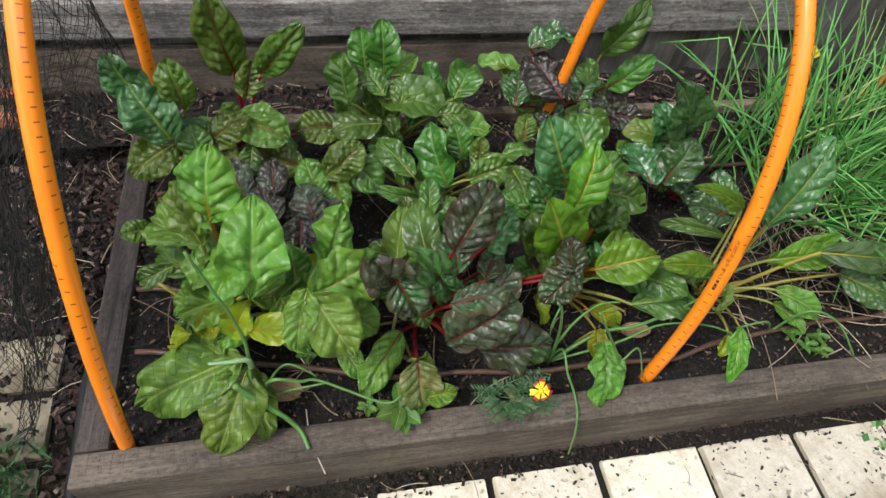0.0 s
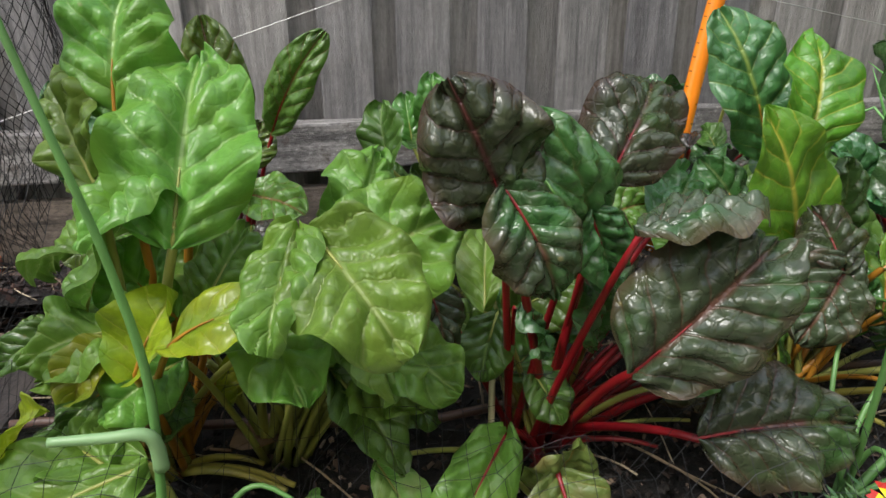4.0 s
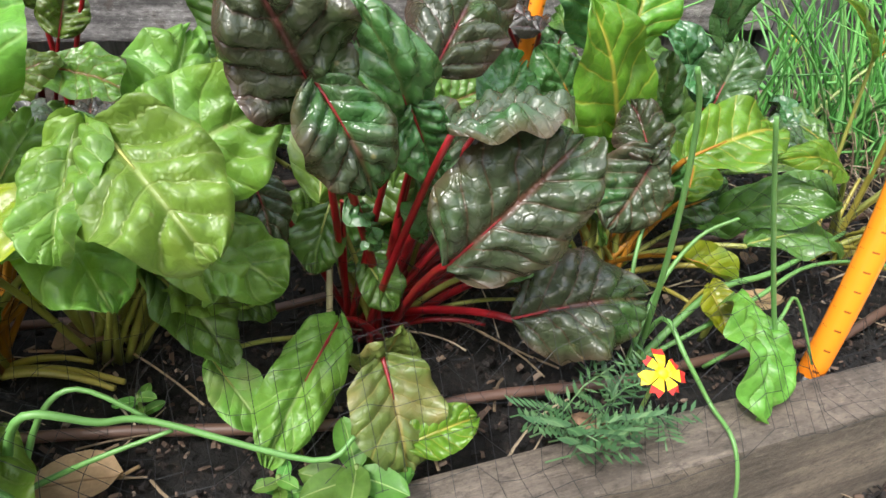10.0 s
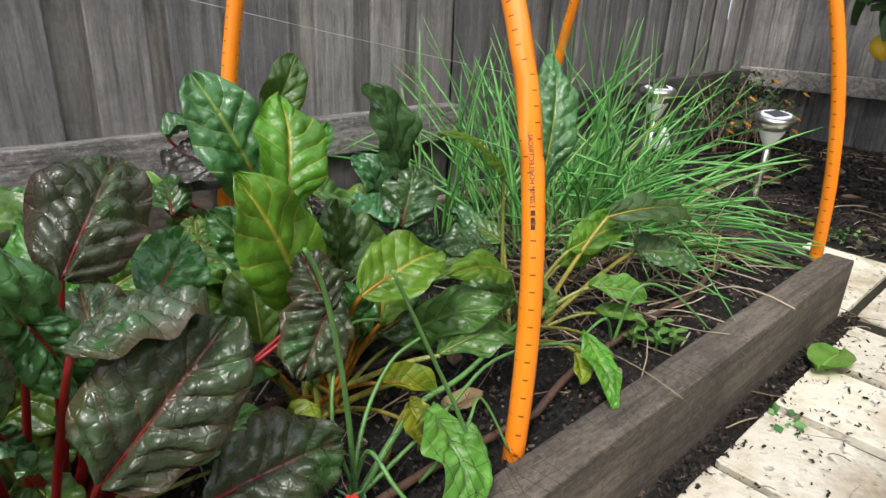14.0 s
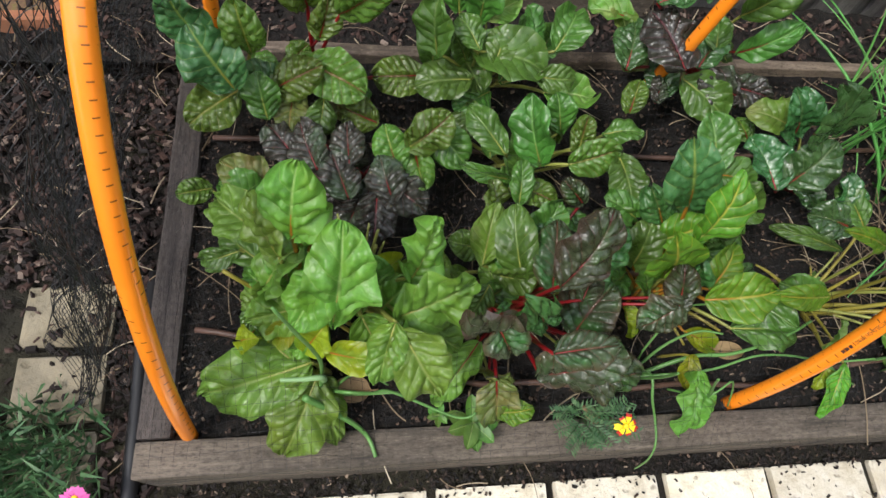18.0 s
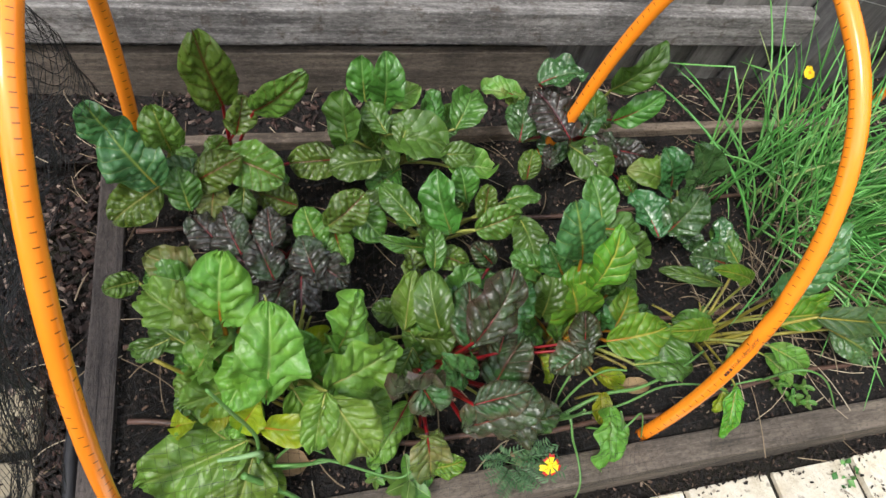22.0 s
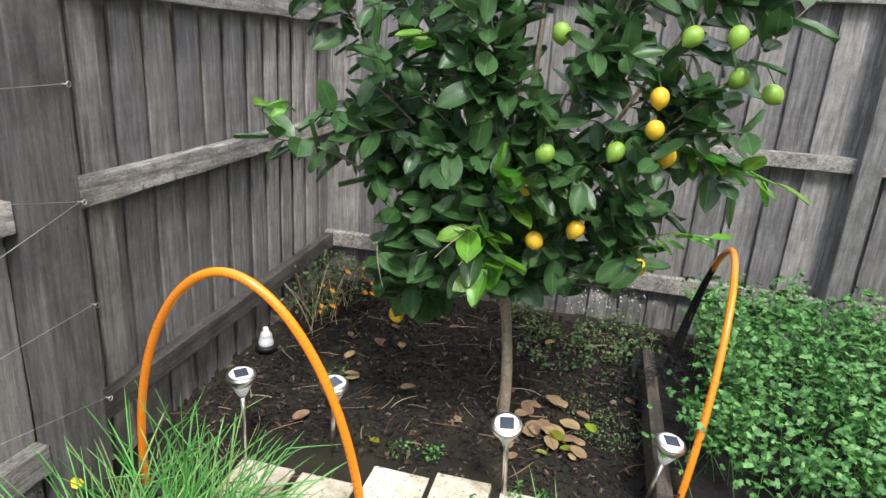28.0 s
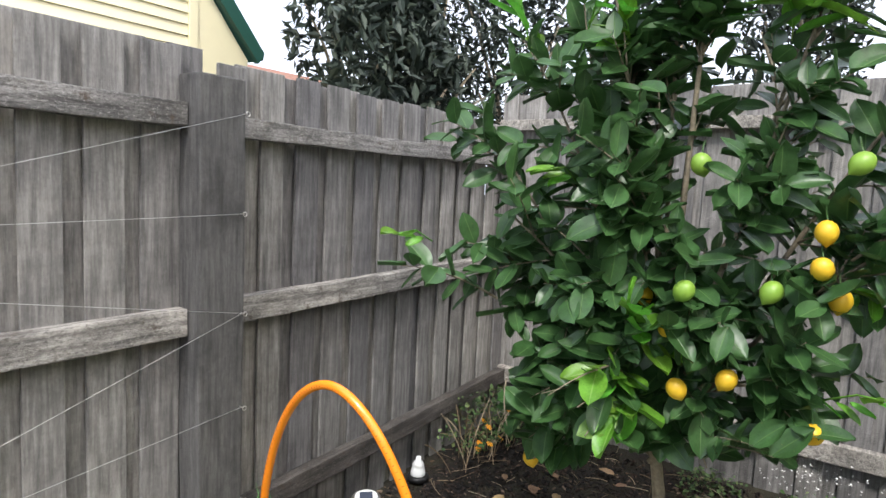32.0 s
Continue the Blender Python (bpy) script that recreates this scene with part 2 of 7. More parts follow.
PALE = (0.30, 0.42, 0.14)
LEAF = {
    "broad": leafy("leaf_broad", (0.126, 0.262, 0.036), (0.28, 0.40, 0.11), 0.8, 0.38, 0.28, blotch=(0.15, 0.265, 0.030)),
    "spin": leafy("leaf_spin", (0.068, 0.162, 0.025), (0.18, 0.30, 0.08), 0.7, 0.33, 0.22, gloss=0.6),
    "savoy": leafy("leaf_savoy", (0.088, 0.185, 0.026), (0.26, 0.30, 0.06), 1.0, 0.31, 0.2, gloss=0.65),
    "savoyblue": leafy("leaf_savoyblue", (0.060, 0.150, 0.046), (0.24, 0.29, 0.06), 1.0, 0.33, 0.2, gloss=0.65),
    "savoyred": leafy("leaf_savoyred", (0.092, 0.185, 0.026), (0.16, 0.06, 0.022), 1.0, 0.31, 0.2, gloss=0.65),
    "savoydk": leafy("leaf_savoydk", (0.056, 0.145, 0.036), (0.14, 0.19, 0.06), 1.1, 0.29, 0.2, gloss=0.75),
    "pale": leafy("leaf_pale", (0.125, 0.27, 0.035), (0.34, 0.45, 0.16), 0.7, 0.42, 0.28, blotch=(0.24, 0.31, 0.09)),
    "olive": leafy("leaf_olive", (0.11, 0.14, 0.030), (0.24, 0.17, 0.05), 1.0, 0.42, 0.2, blotch=(0.17, 0.13, 0.05)),
    "yell": leafy("leaf_yell", (0.24, 0.30, 0.012), (0.42, 0.40, 0.06), 0.7, 0.36, 0.3, blotch=(0.14, 0.25, 0.02)),
    "bright": leafy("leaf_bright", (0.10, 0.25, 0.02), (0.50, 0.46, 0.07), 0.8, 0.34, 0.3),
    "dark": leafy("leaf_dark", (0.036, 0.036, 0.028), (0.10, 0.03, 0.03), 1.3, 0.27, 0.06, blotch=(0.045, 0.075, 0.035), gloss=0.55),
    "darkred": leafy("leaf_darkred", (0.044, 0.062, 0.030), (0.10, 0.028, 0.02), 1.3, 0.27, 0.10, blotch=(0.040, 0.110, 0.026), edge=(0.070, 0.042, 0.028), gloss=0.55),
    "glossdk": leafy("leaf_glossdk", (0.040, 0.115, 0.032), (0.10, 0.17, 0.06), 1.0, 0.28, 0.12, gloss=0.75),
    "lemon": leafy("leaf_lemon", (0.046, 0.100, 0.030), (0.11, 0.19, 0.06), 0.3, 0.40, 0.2),
    "lemonnew": leafy("leaf_lemonnew", (0.13, 0.34, 0.035), (0.25, 0.45, 0.10), 0.4, 0.38, 0.3),
    "weed": leafy("leaf_weed", (0.085, 0.20, 0.03), PALE, 0.3, 0.5),
    "dead": leafy("leaf_dead", (0.30, 0.20, 0.11), (0.16, 0.09, 0.04), 0.8, 0.8, 0.1),
}
STALK = {
    "ys": plain("stalk_yellow", (0.30, 0.26, 0.045), 0.4, vary=0.35),
    "os": plain("stalk_orange", (0.34, 0.15, 0.014), 0.4, vary=0.4),
    "gs": plain("stalk_green", (0.27, 0.29, 0.065), 0.42, vary=0.35),
    "rs": plain("stalk_red", (0.22, 0.006, 0.010), 0.34, vary=0.45),
}
PALESTALK = plain("stalk_cream", (0.50, 0.46, 0.26), 0.5, vary=0.25)
SOIL = speckled("soil", [(0.3, (0.004, 0.0035, 0.003)), (0.5, (0.010, 0.008, 0.0065)), (0.66, (0.036, 0.027, 0.020)), (0.8, (0.10, 0.075, 0.055))], 85.0, 0.95, 110.0, 1.0, 0.012)
BEDCHIP = island("bed_bark_chips", [(0, (0.006, 0.005, 0.004)), (0.5, (0.018, 0.012, 0.009)), (0.8, (0.055, 0.034, 0.024)), (0.95, (0.15, 0.10, 0.07)), (1, (0.30, 0.23, 0.17))])
GROUND = speckled("ground_soil", [(0.3, (0.005, 0.004, 0.0035)), (0.55, (0.013, 0.0095, 0.0075)), (0.8, (0.040, 0.029, 0.021))], 45.0, 0.95, 60.0, 1.0, 0.02, big=(0.035, 0.032, 0.015))
CHIP = island("bark_chips", [(0, (0.005, 0.004, 0.0035)), (0.55, (0.013, 0.009, 0.007)), (0.85, (0.036, 0.022, 0.015)), (0.96, (0.11, 0.072, 0.05)), (1, (0.24, 0.18, 0.13))])
WCHIP = island("pale_wood_chips", [(0, (0.05, 0.03, 0.02)), (0.6, (0.13, 0.08, 0.052)), (1, (0.26, 0.19, 0.13))])
STRAW = island("dry_straw", [(0, (0.12, 0.085, 0.05)), (0.6, (0.28, 0.21, 0.13)), (1, (0.5, 0.42, 0.30))])
TIMBER_X = wood("bed_timber_long", (0.050, 0.041, 0.033), (0.23, 0.19, 0.15), along="x")
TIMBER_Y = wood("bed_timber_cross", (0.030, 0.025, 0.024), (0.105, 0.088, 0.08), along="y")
PLANK_X = wood("edging_board", (0.13, 0.098, 0.072), (0.38, 0.30, 0.225), along="x")
PALING = wood("fence_paling", (0.12, 0.117, 0.115), (0.41, 0.398, 0.385), along="z", pitted=0.25)
RAIL_X = wood("fence_rail_long", (0.075, 0.071, 0.067), (0.56, 0.54, 0.51), moss=(0.085, 0.065, 0.048), along="x")
# darker, browner wood for the bottom rail of the second bay
RAIL_DARK = wood("dark_fence_rail", (0.05, 0.044, 0.040), (0.24, 0.215, 0.19), moss=(0.07, 0.05, 0.036), along="x")
RAIL_Y = wood("fence_rail_cross", (0.10, 0.095, 0.09), (0.52, 0.49, 0.45), along="y")
POST = wood("fence_post", (0.12, 0.118, 0.118), (0.34, 0.335, 0.33), along="z", pitted=0.3)
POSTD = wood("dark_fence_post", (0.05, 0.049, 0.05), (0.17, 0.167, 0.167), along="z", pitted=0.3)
PRINT = plain("pipe_print", (0.06, 0.02, 0.012), 0.5)
WIRE = plain("fence_wire", (0.60, 0.60, 0.58), 0.5, 0.8)
STEEL = plain("brushed_steel", (0.72, 0.70, 0.67), 0.30, 1.0, 0.06)
SOLAR = plain("solar_cell", (0.07, 0.085, 0.12), 0.15, 0.2, 0.2)
CLEAR = plain("frosted_plastic", (0.82, 0.84, 0.84), 0.25, 0, 0.05)
WHITE = plain("white_plastic", (0.8, 0.8, 0.78), 0.4)
BLACK = plain("black_plastic", (0.012, 0.012, 0.013), 0.45)
DRIP = plain("brown_drip_pipe", (0.10, 0.055, 0.04), 0.5, vary=0.3)
FIBRE = island("brown_fibre", [(0, (0.014, 0.010, 0.007)), (0.6, (0.040, 0.026, 0.018)), (1, (0.14, 0.095, 0.06))])
BARK = speckled("lemon_bark", [(0.3, (0.17, 0.14, 0.095)), (0.7, (0.40, 0.34, 0.24))], 60.0, 0.85, 80.0, 0.6)
LEMON = plain("lemon_skin", (0.80, 0.50, 0.03), 0.42, vary=0.15)
LIME = plain("green_lemon_skin", (0.22, 0.38, 0.05), 0.42, vary=0.25)
PETAL_Y = plain("petal_yellow", (0.85, 0.58, 0.01), 0.5, vary=0.15)
PETAL_O = plain("petal_orange", (0.80, 0.33, 0.01), 0.5)
PETAL_R = plain("petal_red", (0.42, 0.02, 0.012), 0.5)
PETAL_P = plain("petal_pink", (0.62, 0.10, 0.35), 0.5)
PETAL_W = plain("petal_white", (0.8, 0.8, 0.78), 0.6)
CHIVE = island("chive_green", [(0, (0.050, 0.20, 0.035)), (0.5, (0.105, 0.36, 0.070)), (0.9, (0.20, 0.47, 0.13)), (1, (0.30, 0.33, 0.10))], 0.4)
HERB = island("herb_green", [(0, (0.028, 0.11, 0.022)), (0.5, (0.065, 0.21, 0.045)), (1, (0.16, 0.36, 0.09))], 0.5)
BRICK = speckled("red_brick", [(0.3, (0.20, 0.065, 0.032)), (0.5, (0.36, 0.125, 0.06)), (0.7, (0.44, 0.20, 0.11))], 26.0, big=(0.24, 0.11, 0.06))
CREAM = plain("cream_paint", (0.86, 0.79, 0.52), 0.55, vary=0.05, scale=6.0)
GREENP = plain("dark_green_paint", (0.02, 0.09, 0.065), 0.4)
TILE = speckled("roof_tile", [(0.3, (0.20, 0.09, 0.06)), (0.7, (0.38, 0.20, 0.14))], 12.0)
NETM = plain("black_net", (0.010, 0.011, 0.012), 0.6)
MARI = island("marigold_green", [(0, (0.03, 0.09, 0.03)), (0.6, (0.06, 0.14, 0.05)), (1, (0.11, 0.20, 0.08))], 0.5)
MULCH = island("red_brown_mulch", [(0, (0.009, 0.006, 0.005)), (0.6, (0.026, 0.014, 0.011)), (0.9, (0.075, 0.040, 0.030)), (1, (0.26, 0.20, 0.16))])
FARLEAF = island("far_leaf", [(0, (0.012, 0.022, 0.016)), (0.6, (0.030, 0.048, 0.034)), (1, (0.08, 0.105, 0.075))], 0.6)


def paver_mat(name="concrete_paver", grime=0.0):
    m, n, l, b, out = nodes_of(name)
    v = coords(n, l)
    c = ramp(n, l, noise_tex(n, l, v, 22.0, 7, 0.75), [(0.28, (0.46, 0.39, 0.27)), (0.46, (0.72, 0.67, 0.54)), (0.7, (0.85, 0.82, 0.73))])
    c = blend(n, l, ramp_v(n, l, noise_tex(n, l, v, 7.0, 4, 0.6), 0.55, 0.78), c, (0.72, 0.60, 0.38))
    pit = noise_tex(n, l, v, 48.0, 3, 0.5)
    c = blend(n, l, calc(n, l, "MULTIPLY", ramp_v(n, l, pit, 0.60, 0.72), 0.8), c, (0.20, 0.16, 0.115))
    c = blend(n, l, calc(n, l, "MULTIPLY", ramp_v(n, l, noise_tex(n, l, v, 4.0, 6, 0.7), 0.50, 0.64), 0.75), c, (0.33, 0.27, 0.19))
    if grime:
        c = blend(n, l, 0.72, c, (0.24, 0.195, 0.12))
        c = blend(n, l, calc(n, l, "MULTIPLY", ramp_v(n, l, noise_tex(n, l, v, 11.0, 6, 0.7), 0.30, 0.62), grime), c, (0.10, 0.085, 0.055))
    c = blend(n, l, 1.0, c, ramp(n, l, rand_of(n), [(0, (0.82, 0.8, 0.78)), (1, (1.1, 1.09, 1.05))]), "MULTIPLY")
    l.new(c, b.inputs["Base Color"])
    b.inputs["Roughness"].default_value = 0.92
    h = calc(n, l, "SUBTRACT", noise_tex(n, l, v, 130.0, 5), calc(n, l, "MULTIPLY", ramp_v(n, l, pit, 0.62, 0.7), 0.8))
    bump(n, l, b, h, 0.5, 0.006)
    return m


PAVER = paver_mat()
PAVER_OLD = paver_mat("soiled_paver", 0.75)


def pipe_mat():
    m, n, l, b, out = nodes_of("orange_conduit")
    uv = n.new("ShaderNodeUVMap")
    sep = n.new("ShaderNodeSeparateXYZ")
    l.new(uv.outputs[0], sep.inputs[0])
    v = coords(n, l)
    c = blend(n, l, noise_tex(n, l, v, 14.0), (0.92, 0.235, 0.012), (1.0, 0.31, 0.02))
    fr = calc(n, l, "ABSOLUTE", calc(n, l, "SUBTRACT", calc(n, l, "FRACT", calc(n, l, "MULTIPLY", sep.outputs[1], 108.0)), 0.5))
    tick = ramp_v(n, l, fr, 0.06, 0.03)
    near = calc(n, l, "ABSOLUTE", calc(n, l, "SUBTRACT", calc(n, l, "FRACT", calc(n, l, "MULTIPLY", sep.outputs[0], 3.0)), 0.4))
    arc = calc(n, l, "MULTIPLY", ramp_v(n, l, near, 0.13, 0.11), tick)
    c = blend(n, l, calc(n, l, "MULTIPLY", arc, 0.8), c, (0.05, 0.02, 0.01))
    l.new(c, b.inputs["Base Color"])
    b.inputs["Roughness"].default_value = 0.26
    b.inputs["Coat Weight"].default_value = 0.3
    bump(n, l, b, noise_tex(n, l, v, 60.0, 3), 0.06, 0.004)
    return m


PIPE = pipe_mat()


# ---- building helpers ----
def link_mesh(name, bm, material, parent=None, label="", smooth=False):
    me = bpy.data.meshes.new(name)
    bm.to_mesh(me)
    bm.free()
    if smooth:
        me.polygons.foreach_set("use_smooth", [True] * len(me.polygons))
    me.materials.append(material)
    ob = new(name, me)
    if parent is not None:
        ob.parent = parent
    if label:
        ob["label"] = label
    return ob


def part(name, bm, material, parent, label="", smooth=False):
    return link_mesh(name, bm, material, parent, label, smooth)


def empty(name, x, y, z, label, category, group="", kind=""):
    ob = new(name)
    ob.location = (x, y, z)
    ob.empty_display_size = 0.05
    bpy.context.view_layer.update()
    return tagged(ob, label, category, group, kind)


def at_origin(ob):
    """The inverse that lets a part be built in world places under a moved thing."""
    ob.matrix_parent_inverse = Matrix.Translation(-ob.parent.location)
    return ob


def raw(name, verts, faces, material, parent=None, label="", smooth=False, uvs=None, veins=None):
    me = bpy.data.meshes.new(name)
    me.from_pydata(verts, [], faces)
    if uvs is not None:
        lay = me.uv_layers.new(name="UVMap")
        idx = np.empty(len(me.loops), dtype=np.int32)
        me.loops.foreach_get("vertex_index", idx)
        lay.data.foreach_set("uv", np.asarray(uvs, dtype=np.float32)[idx].ravel())
        rib_lay = me.uv_layers.new(name="Vein")
        both = np.asarray(veins, dtype=np.float32) if veins is not None else np.full((len(verts), 2), 0.5, dtype=np.float32)
        rib_lay.data.foreach_set("uv", both[idx].ravel())
    if smooth:
        me.polygons.foreach_set("use_smooth", [True] * len(me.polygons))
    me.materials.append(material)
    ob = new(name, me)
    if parent is not None:
        ob.parent = parent
        ob.matrix_parent_inverse = Matrix.Translation(-parent.location)
    if label:
        ob["label"] = label
    return ob


def box_bm(x0, x1, y0, y1, z0, z1, bevel=0.003, rough=0.0, cuts=0, seed=0):
    bm = bmesh.new()
    bmesh.ops.create_cube(bm, size=1)
    for v in bm.verts:
        v.co = Vector(((x0 + x1) / 2 + v.co.x * (x1 - x0), (y0 + y1) / 2 + v.co.y * (y1 - y0), (z0 + z1) / 2 + v.co.z * (z1 - z0)))
    if bevel:
        bmesh.ops.bevel(bm, geom=list(bm.edges), offset=bevel, segments=2, affect="EDGES", profile=0.6)
    if cuts:
        longest = max(x1 - x0, y1 - y0, z1 - z0)
        axis = [x1 - x0, y1 - y0, z1 - z0].index(longest)
        long_edges = [e for e in bm.edges if abs((e.verts[0].co - e.verts[1].co)[axis]) > longest * 0.5]
        bmesh.ops.subdivide_edges(bm, edges=long_edges, cuts=cuts, use_grid_fill=True)
    if rough:
        for v in bm.verts:
            p = v.co * 9 + Vector((seed * 3.1, seed * 1.7, 0))
            v.co += Vector((noise.noise(p), noise.noise(p + Vector((7, 3, 1))), noise.noise(p + Vector((2, 9, 5))))) * rough
    return bm


def bezier(p, q, r, s):
    return p * ((1 - s) ** 2) + q * (2 * s * (1 - s)) + r * (s * s)


def tube_data(points, radii, sides=8):
    verts, faces = [], []
    ref = Vector((0.13, 0.31, 0.94))
    for i, p in enumerate(points):
        d = (points[min(i + 1, len(points) - 1)] - points[max(i - 1, 0)])
        d = d.normalized() if d.length > 1e-9 else Vector((0, 0, 1))
        a = d.cross(ref)
        if a.length < 0.05:
            a = d.cross(Vector((1, 0, 0)))
        a.normalize()
        c = d.cross(a)
        r = radii[i] if isinstance(radii, (list, tuple)) else radii
        for k in range(sides):
            w = 2 * math.pi * k / sides
            verts.append(p + (a * math.cos(w) + c * math.sin(w)) * r)
    for i in range(len(points) - 1):
        for k in range(sides):
            k2 = (k + 1) % sides
            faces.append((i * sides + k, i * sides + k2, (i + 1) * sides + k2, (i + 1) * sides + k))
    faces.append(tuple(range(sides))[::-1])
    faces.append(tuple((len(points) - 1) * sides + k for k in range(sides)))
    return verts, faces


def join_data(store, verts, faces):
    o = len(store[0])
    store[0].extend(verts)
    store[1].extend(tuple(i + o for i in f) for f in faces)


def blade_data(base, tip, width, arch=0.18, cup=0.15, ruffle=0.05, quilt=0.03, nveins=8, na=18, nc=12, seed=0, face=(0, -0.45, 0.9), prof=(0.90, 0.60)):
    """A leaf blade from its base to its tip: oval outline, arched midrib, cupped and waved edges, blisters between the veins."""
    b, t = Vector(base), Vector(tip)
    d = t - b
    if d.length < width * 1.4:
        b = t - d.normalized() * width * 1.4
        d = t - b
    n0 = Vector(face)
    n0 = n0 - d.normalized() * n0.dot(d.normalized())
    n0 = n0.normalized() if n0.length > 0.1 else Vector((0, -1, 0.2)).normalized()
    mid = (b + t) / 2 + n0 * d.length * arch
    verts, uvs, faces, rib = [], [], [], []
    for i in range(na + 1):
        s = i / na
        p = bezier(b, mid, t, s)
        tan = (bezier(b, mid, t, min(s + 0.02, 1)) - bezier(b, mid, t, max(s - 0.02, 0))).normalized()
        nn = (n0 - tan * n0.dot(tan)).normalized()
        sd = tan.cross(nn)
        w = width / 2 * max(0.012, (1 - (2 * s ** prof[0] - 1) ** 2)) ** prof[1]
        rib.append(p + nn * 0.0008)
        for j in range(nc + 1):
            u = 2 * j / nc - 1
            au = abs(u)
            side = 1.7 if u > 0 else 0.0
            edge = 1 + 0.05 * noise.noise(Vector((s * 5 + side, seed, 2.0)))
            wave = noise.noise(Vector((s * 5.6 + side * 3, seed * 0.7, u * 0.6)))
            q = math.sin(math.pi * ((nveins * s - 2.2 * au + 0.3 * wave) % 1.0)) ** 0.7 * (1 - (1 - min(1, au * 4)) ** 2) * (1 - au ** 5)
            z = cup * width * au * au + ruffle * width * au ** 2.5 * 1.5 * wave
            z += quilt * width * q * 0.8
            z += noise.noise(Vector((u * 1.4 + seed, s * 2.2, seed * 0.37))) * width * 0.07 * min(1, au * 2)
            verts.append(p + sd * (u * w * edge) + nn * z)
            uvs.append((0.5 + u * 0.5, s))
    for i in range(na):
        for j in range(nc):
            a = i * (nc + 1) + j
            faces.append((a, a + 1, a + nc + 2, a + nc + 1))
    return verts, faces, uvs, rib, b


def chard_blade(base, tip, width, look_of, seed=0, face=(0, -0.45, 0.9), twist=0.0, na=40, nc=26):
    """A chard blade: rounded outline, frilled edge, drooping tip, bulges between the side veins and blisters between the small ones."""
    arch, cup, frill, bulge, nveins, blister, cell, early, blunt = look_of
    b, t = Vector(base), Vector(tip)
    d = t - b
    if d.length < width * 1.25:
        b = t - d.normalized() * width * 1.25
        d = t - b
    size = d.length
    ax = d / size
    n0 = Vector(face)
    n0 = n0 - ax * n0.dot(ax)
    n0 = n0.normalized() if n0.length > 0.1 else Vector((0, -1, 0.2)).normalized()
    mid = (b + t) / 2 + n0 * size * arch
    verts, uvs, veins, faces, rib = [], [], [], [], []
    for i in range(na + 1):
        s = i / na
        p = bezier(b, mid, t, s)
        tan = (bezier(b, mid, t, min(s + 0.02, 1)) - bezier(b, mid, t, max(s - 0.02, 0))).normalized()
        nn = (n0 - tan * n0.dot(tan)).normalized()
        p = p - nn * size * 0.42 * max(0.0, s - 0.62) ** 1.7
        sd = tan.cross(nn)
        tw = twist * (s - 0.3) + 0.25 * noise.noise(Vector((s * 2.3, seed, 5.0)))
        sd, nn = sd * math.cos(tw) + nn * math.sin(tw), nn * math.cos(tw) - sd * math.sin(tw)
        w = width / 2 * max(0.02, math.sin(math.pi * min(0.995, max(0.004, s)) ** early)) ** blunt
        rib.append(p + nn * 0.0008)
        for j in range(nc + 1):
            u = 2 * j / nc - 1
            au = abs(u)
            sgn = 1.0 if u > 0 else -1.0
            lob = 1 + 0.10 * noise.noise(Vector((s * 4.2, sgn * 3 + seed, 2.0))) + 0.05 * noise.noise(Vector((s * 13, sgn * 3 + seed, 8.0)))
            wave = noise.noise(Vector((s * 4.6, sgn * 2.2 + seed * 0.7, u * 0.5))) + 0.45 * math.sin(2 * math.pi * (2.6 * s + seed * 0.37) + sgn)
            ph = nveins * (s ** 0.92) - 1.55 * au ** 0.85 + 0.18 * noise.noise(Vector((s * 6, u * 2, seed)))
            k = abs((ph % 1.0) - 0.5) * 2
            open_in = min(1.0, au * 5) * (1 - au ** 8)
            z = cup * width * au * au + frill * width * au ** 2.2 * wave
            z += bulge * (1 - k ** 3) * open_in
            fd = noise.voronoi(Vector((u * w / cell, s * size / cell, seed)))[0]
            z += blister * max(0.0, min(1.0, (fd[1] - fd[0]) * 1.7)) * open_in
            z += noise.noise(Vector((u * 1.3 + seed, s * 2.6, seed * 0.37))) * width * 0.17 * min(1, au * 2)
            verts.append(p + sd * (u * w * lob) + nn * z)
            uvs.append((0.5 + u * 0.5, s))
            veins.append((ph, au))
    for i in range(na):
        for j in range(nc):
            a = i * (nc + 1) + j
            faces.append((a, a + 1, a + nc + 2, a + nc + 1))
    return verts, faces, uvs, veins, rib, b


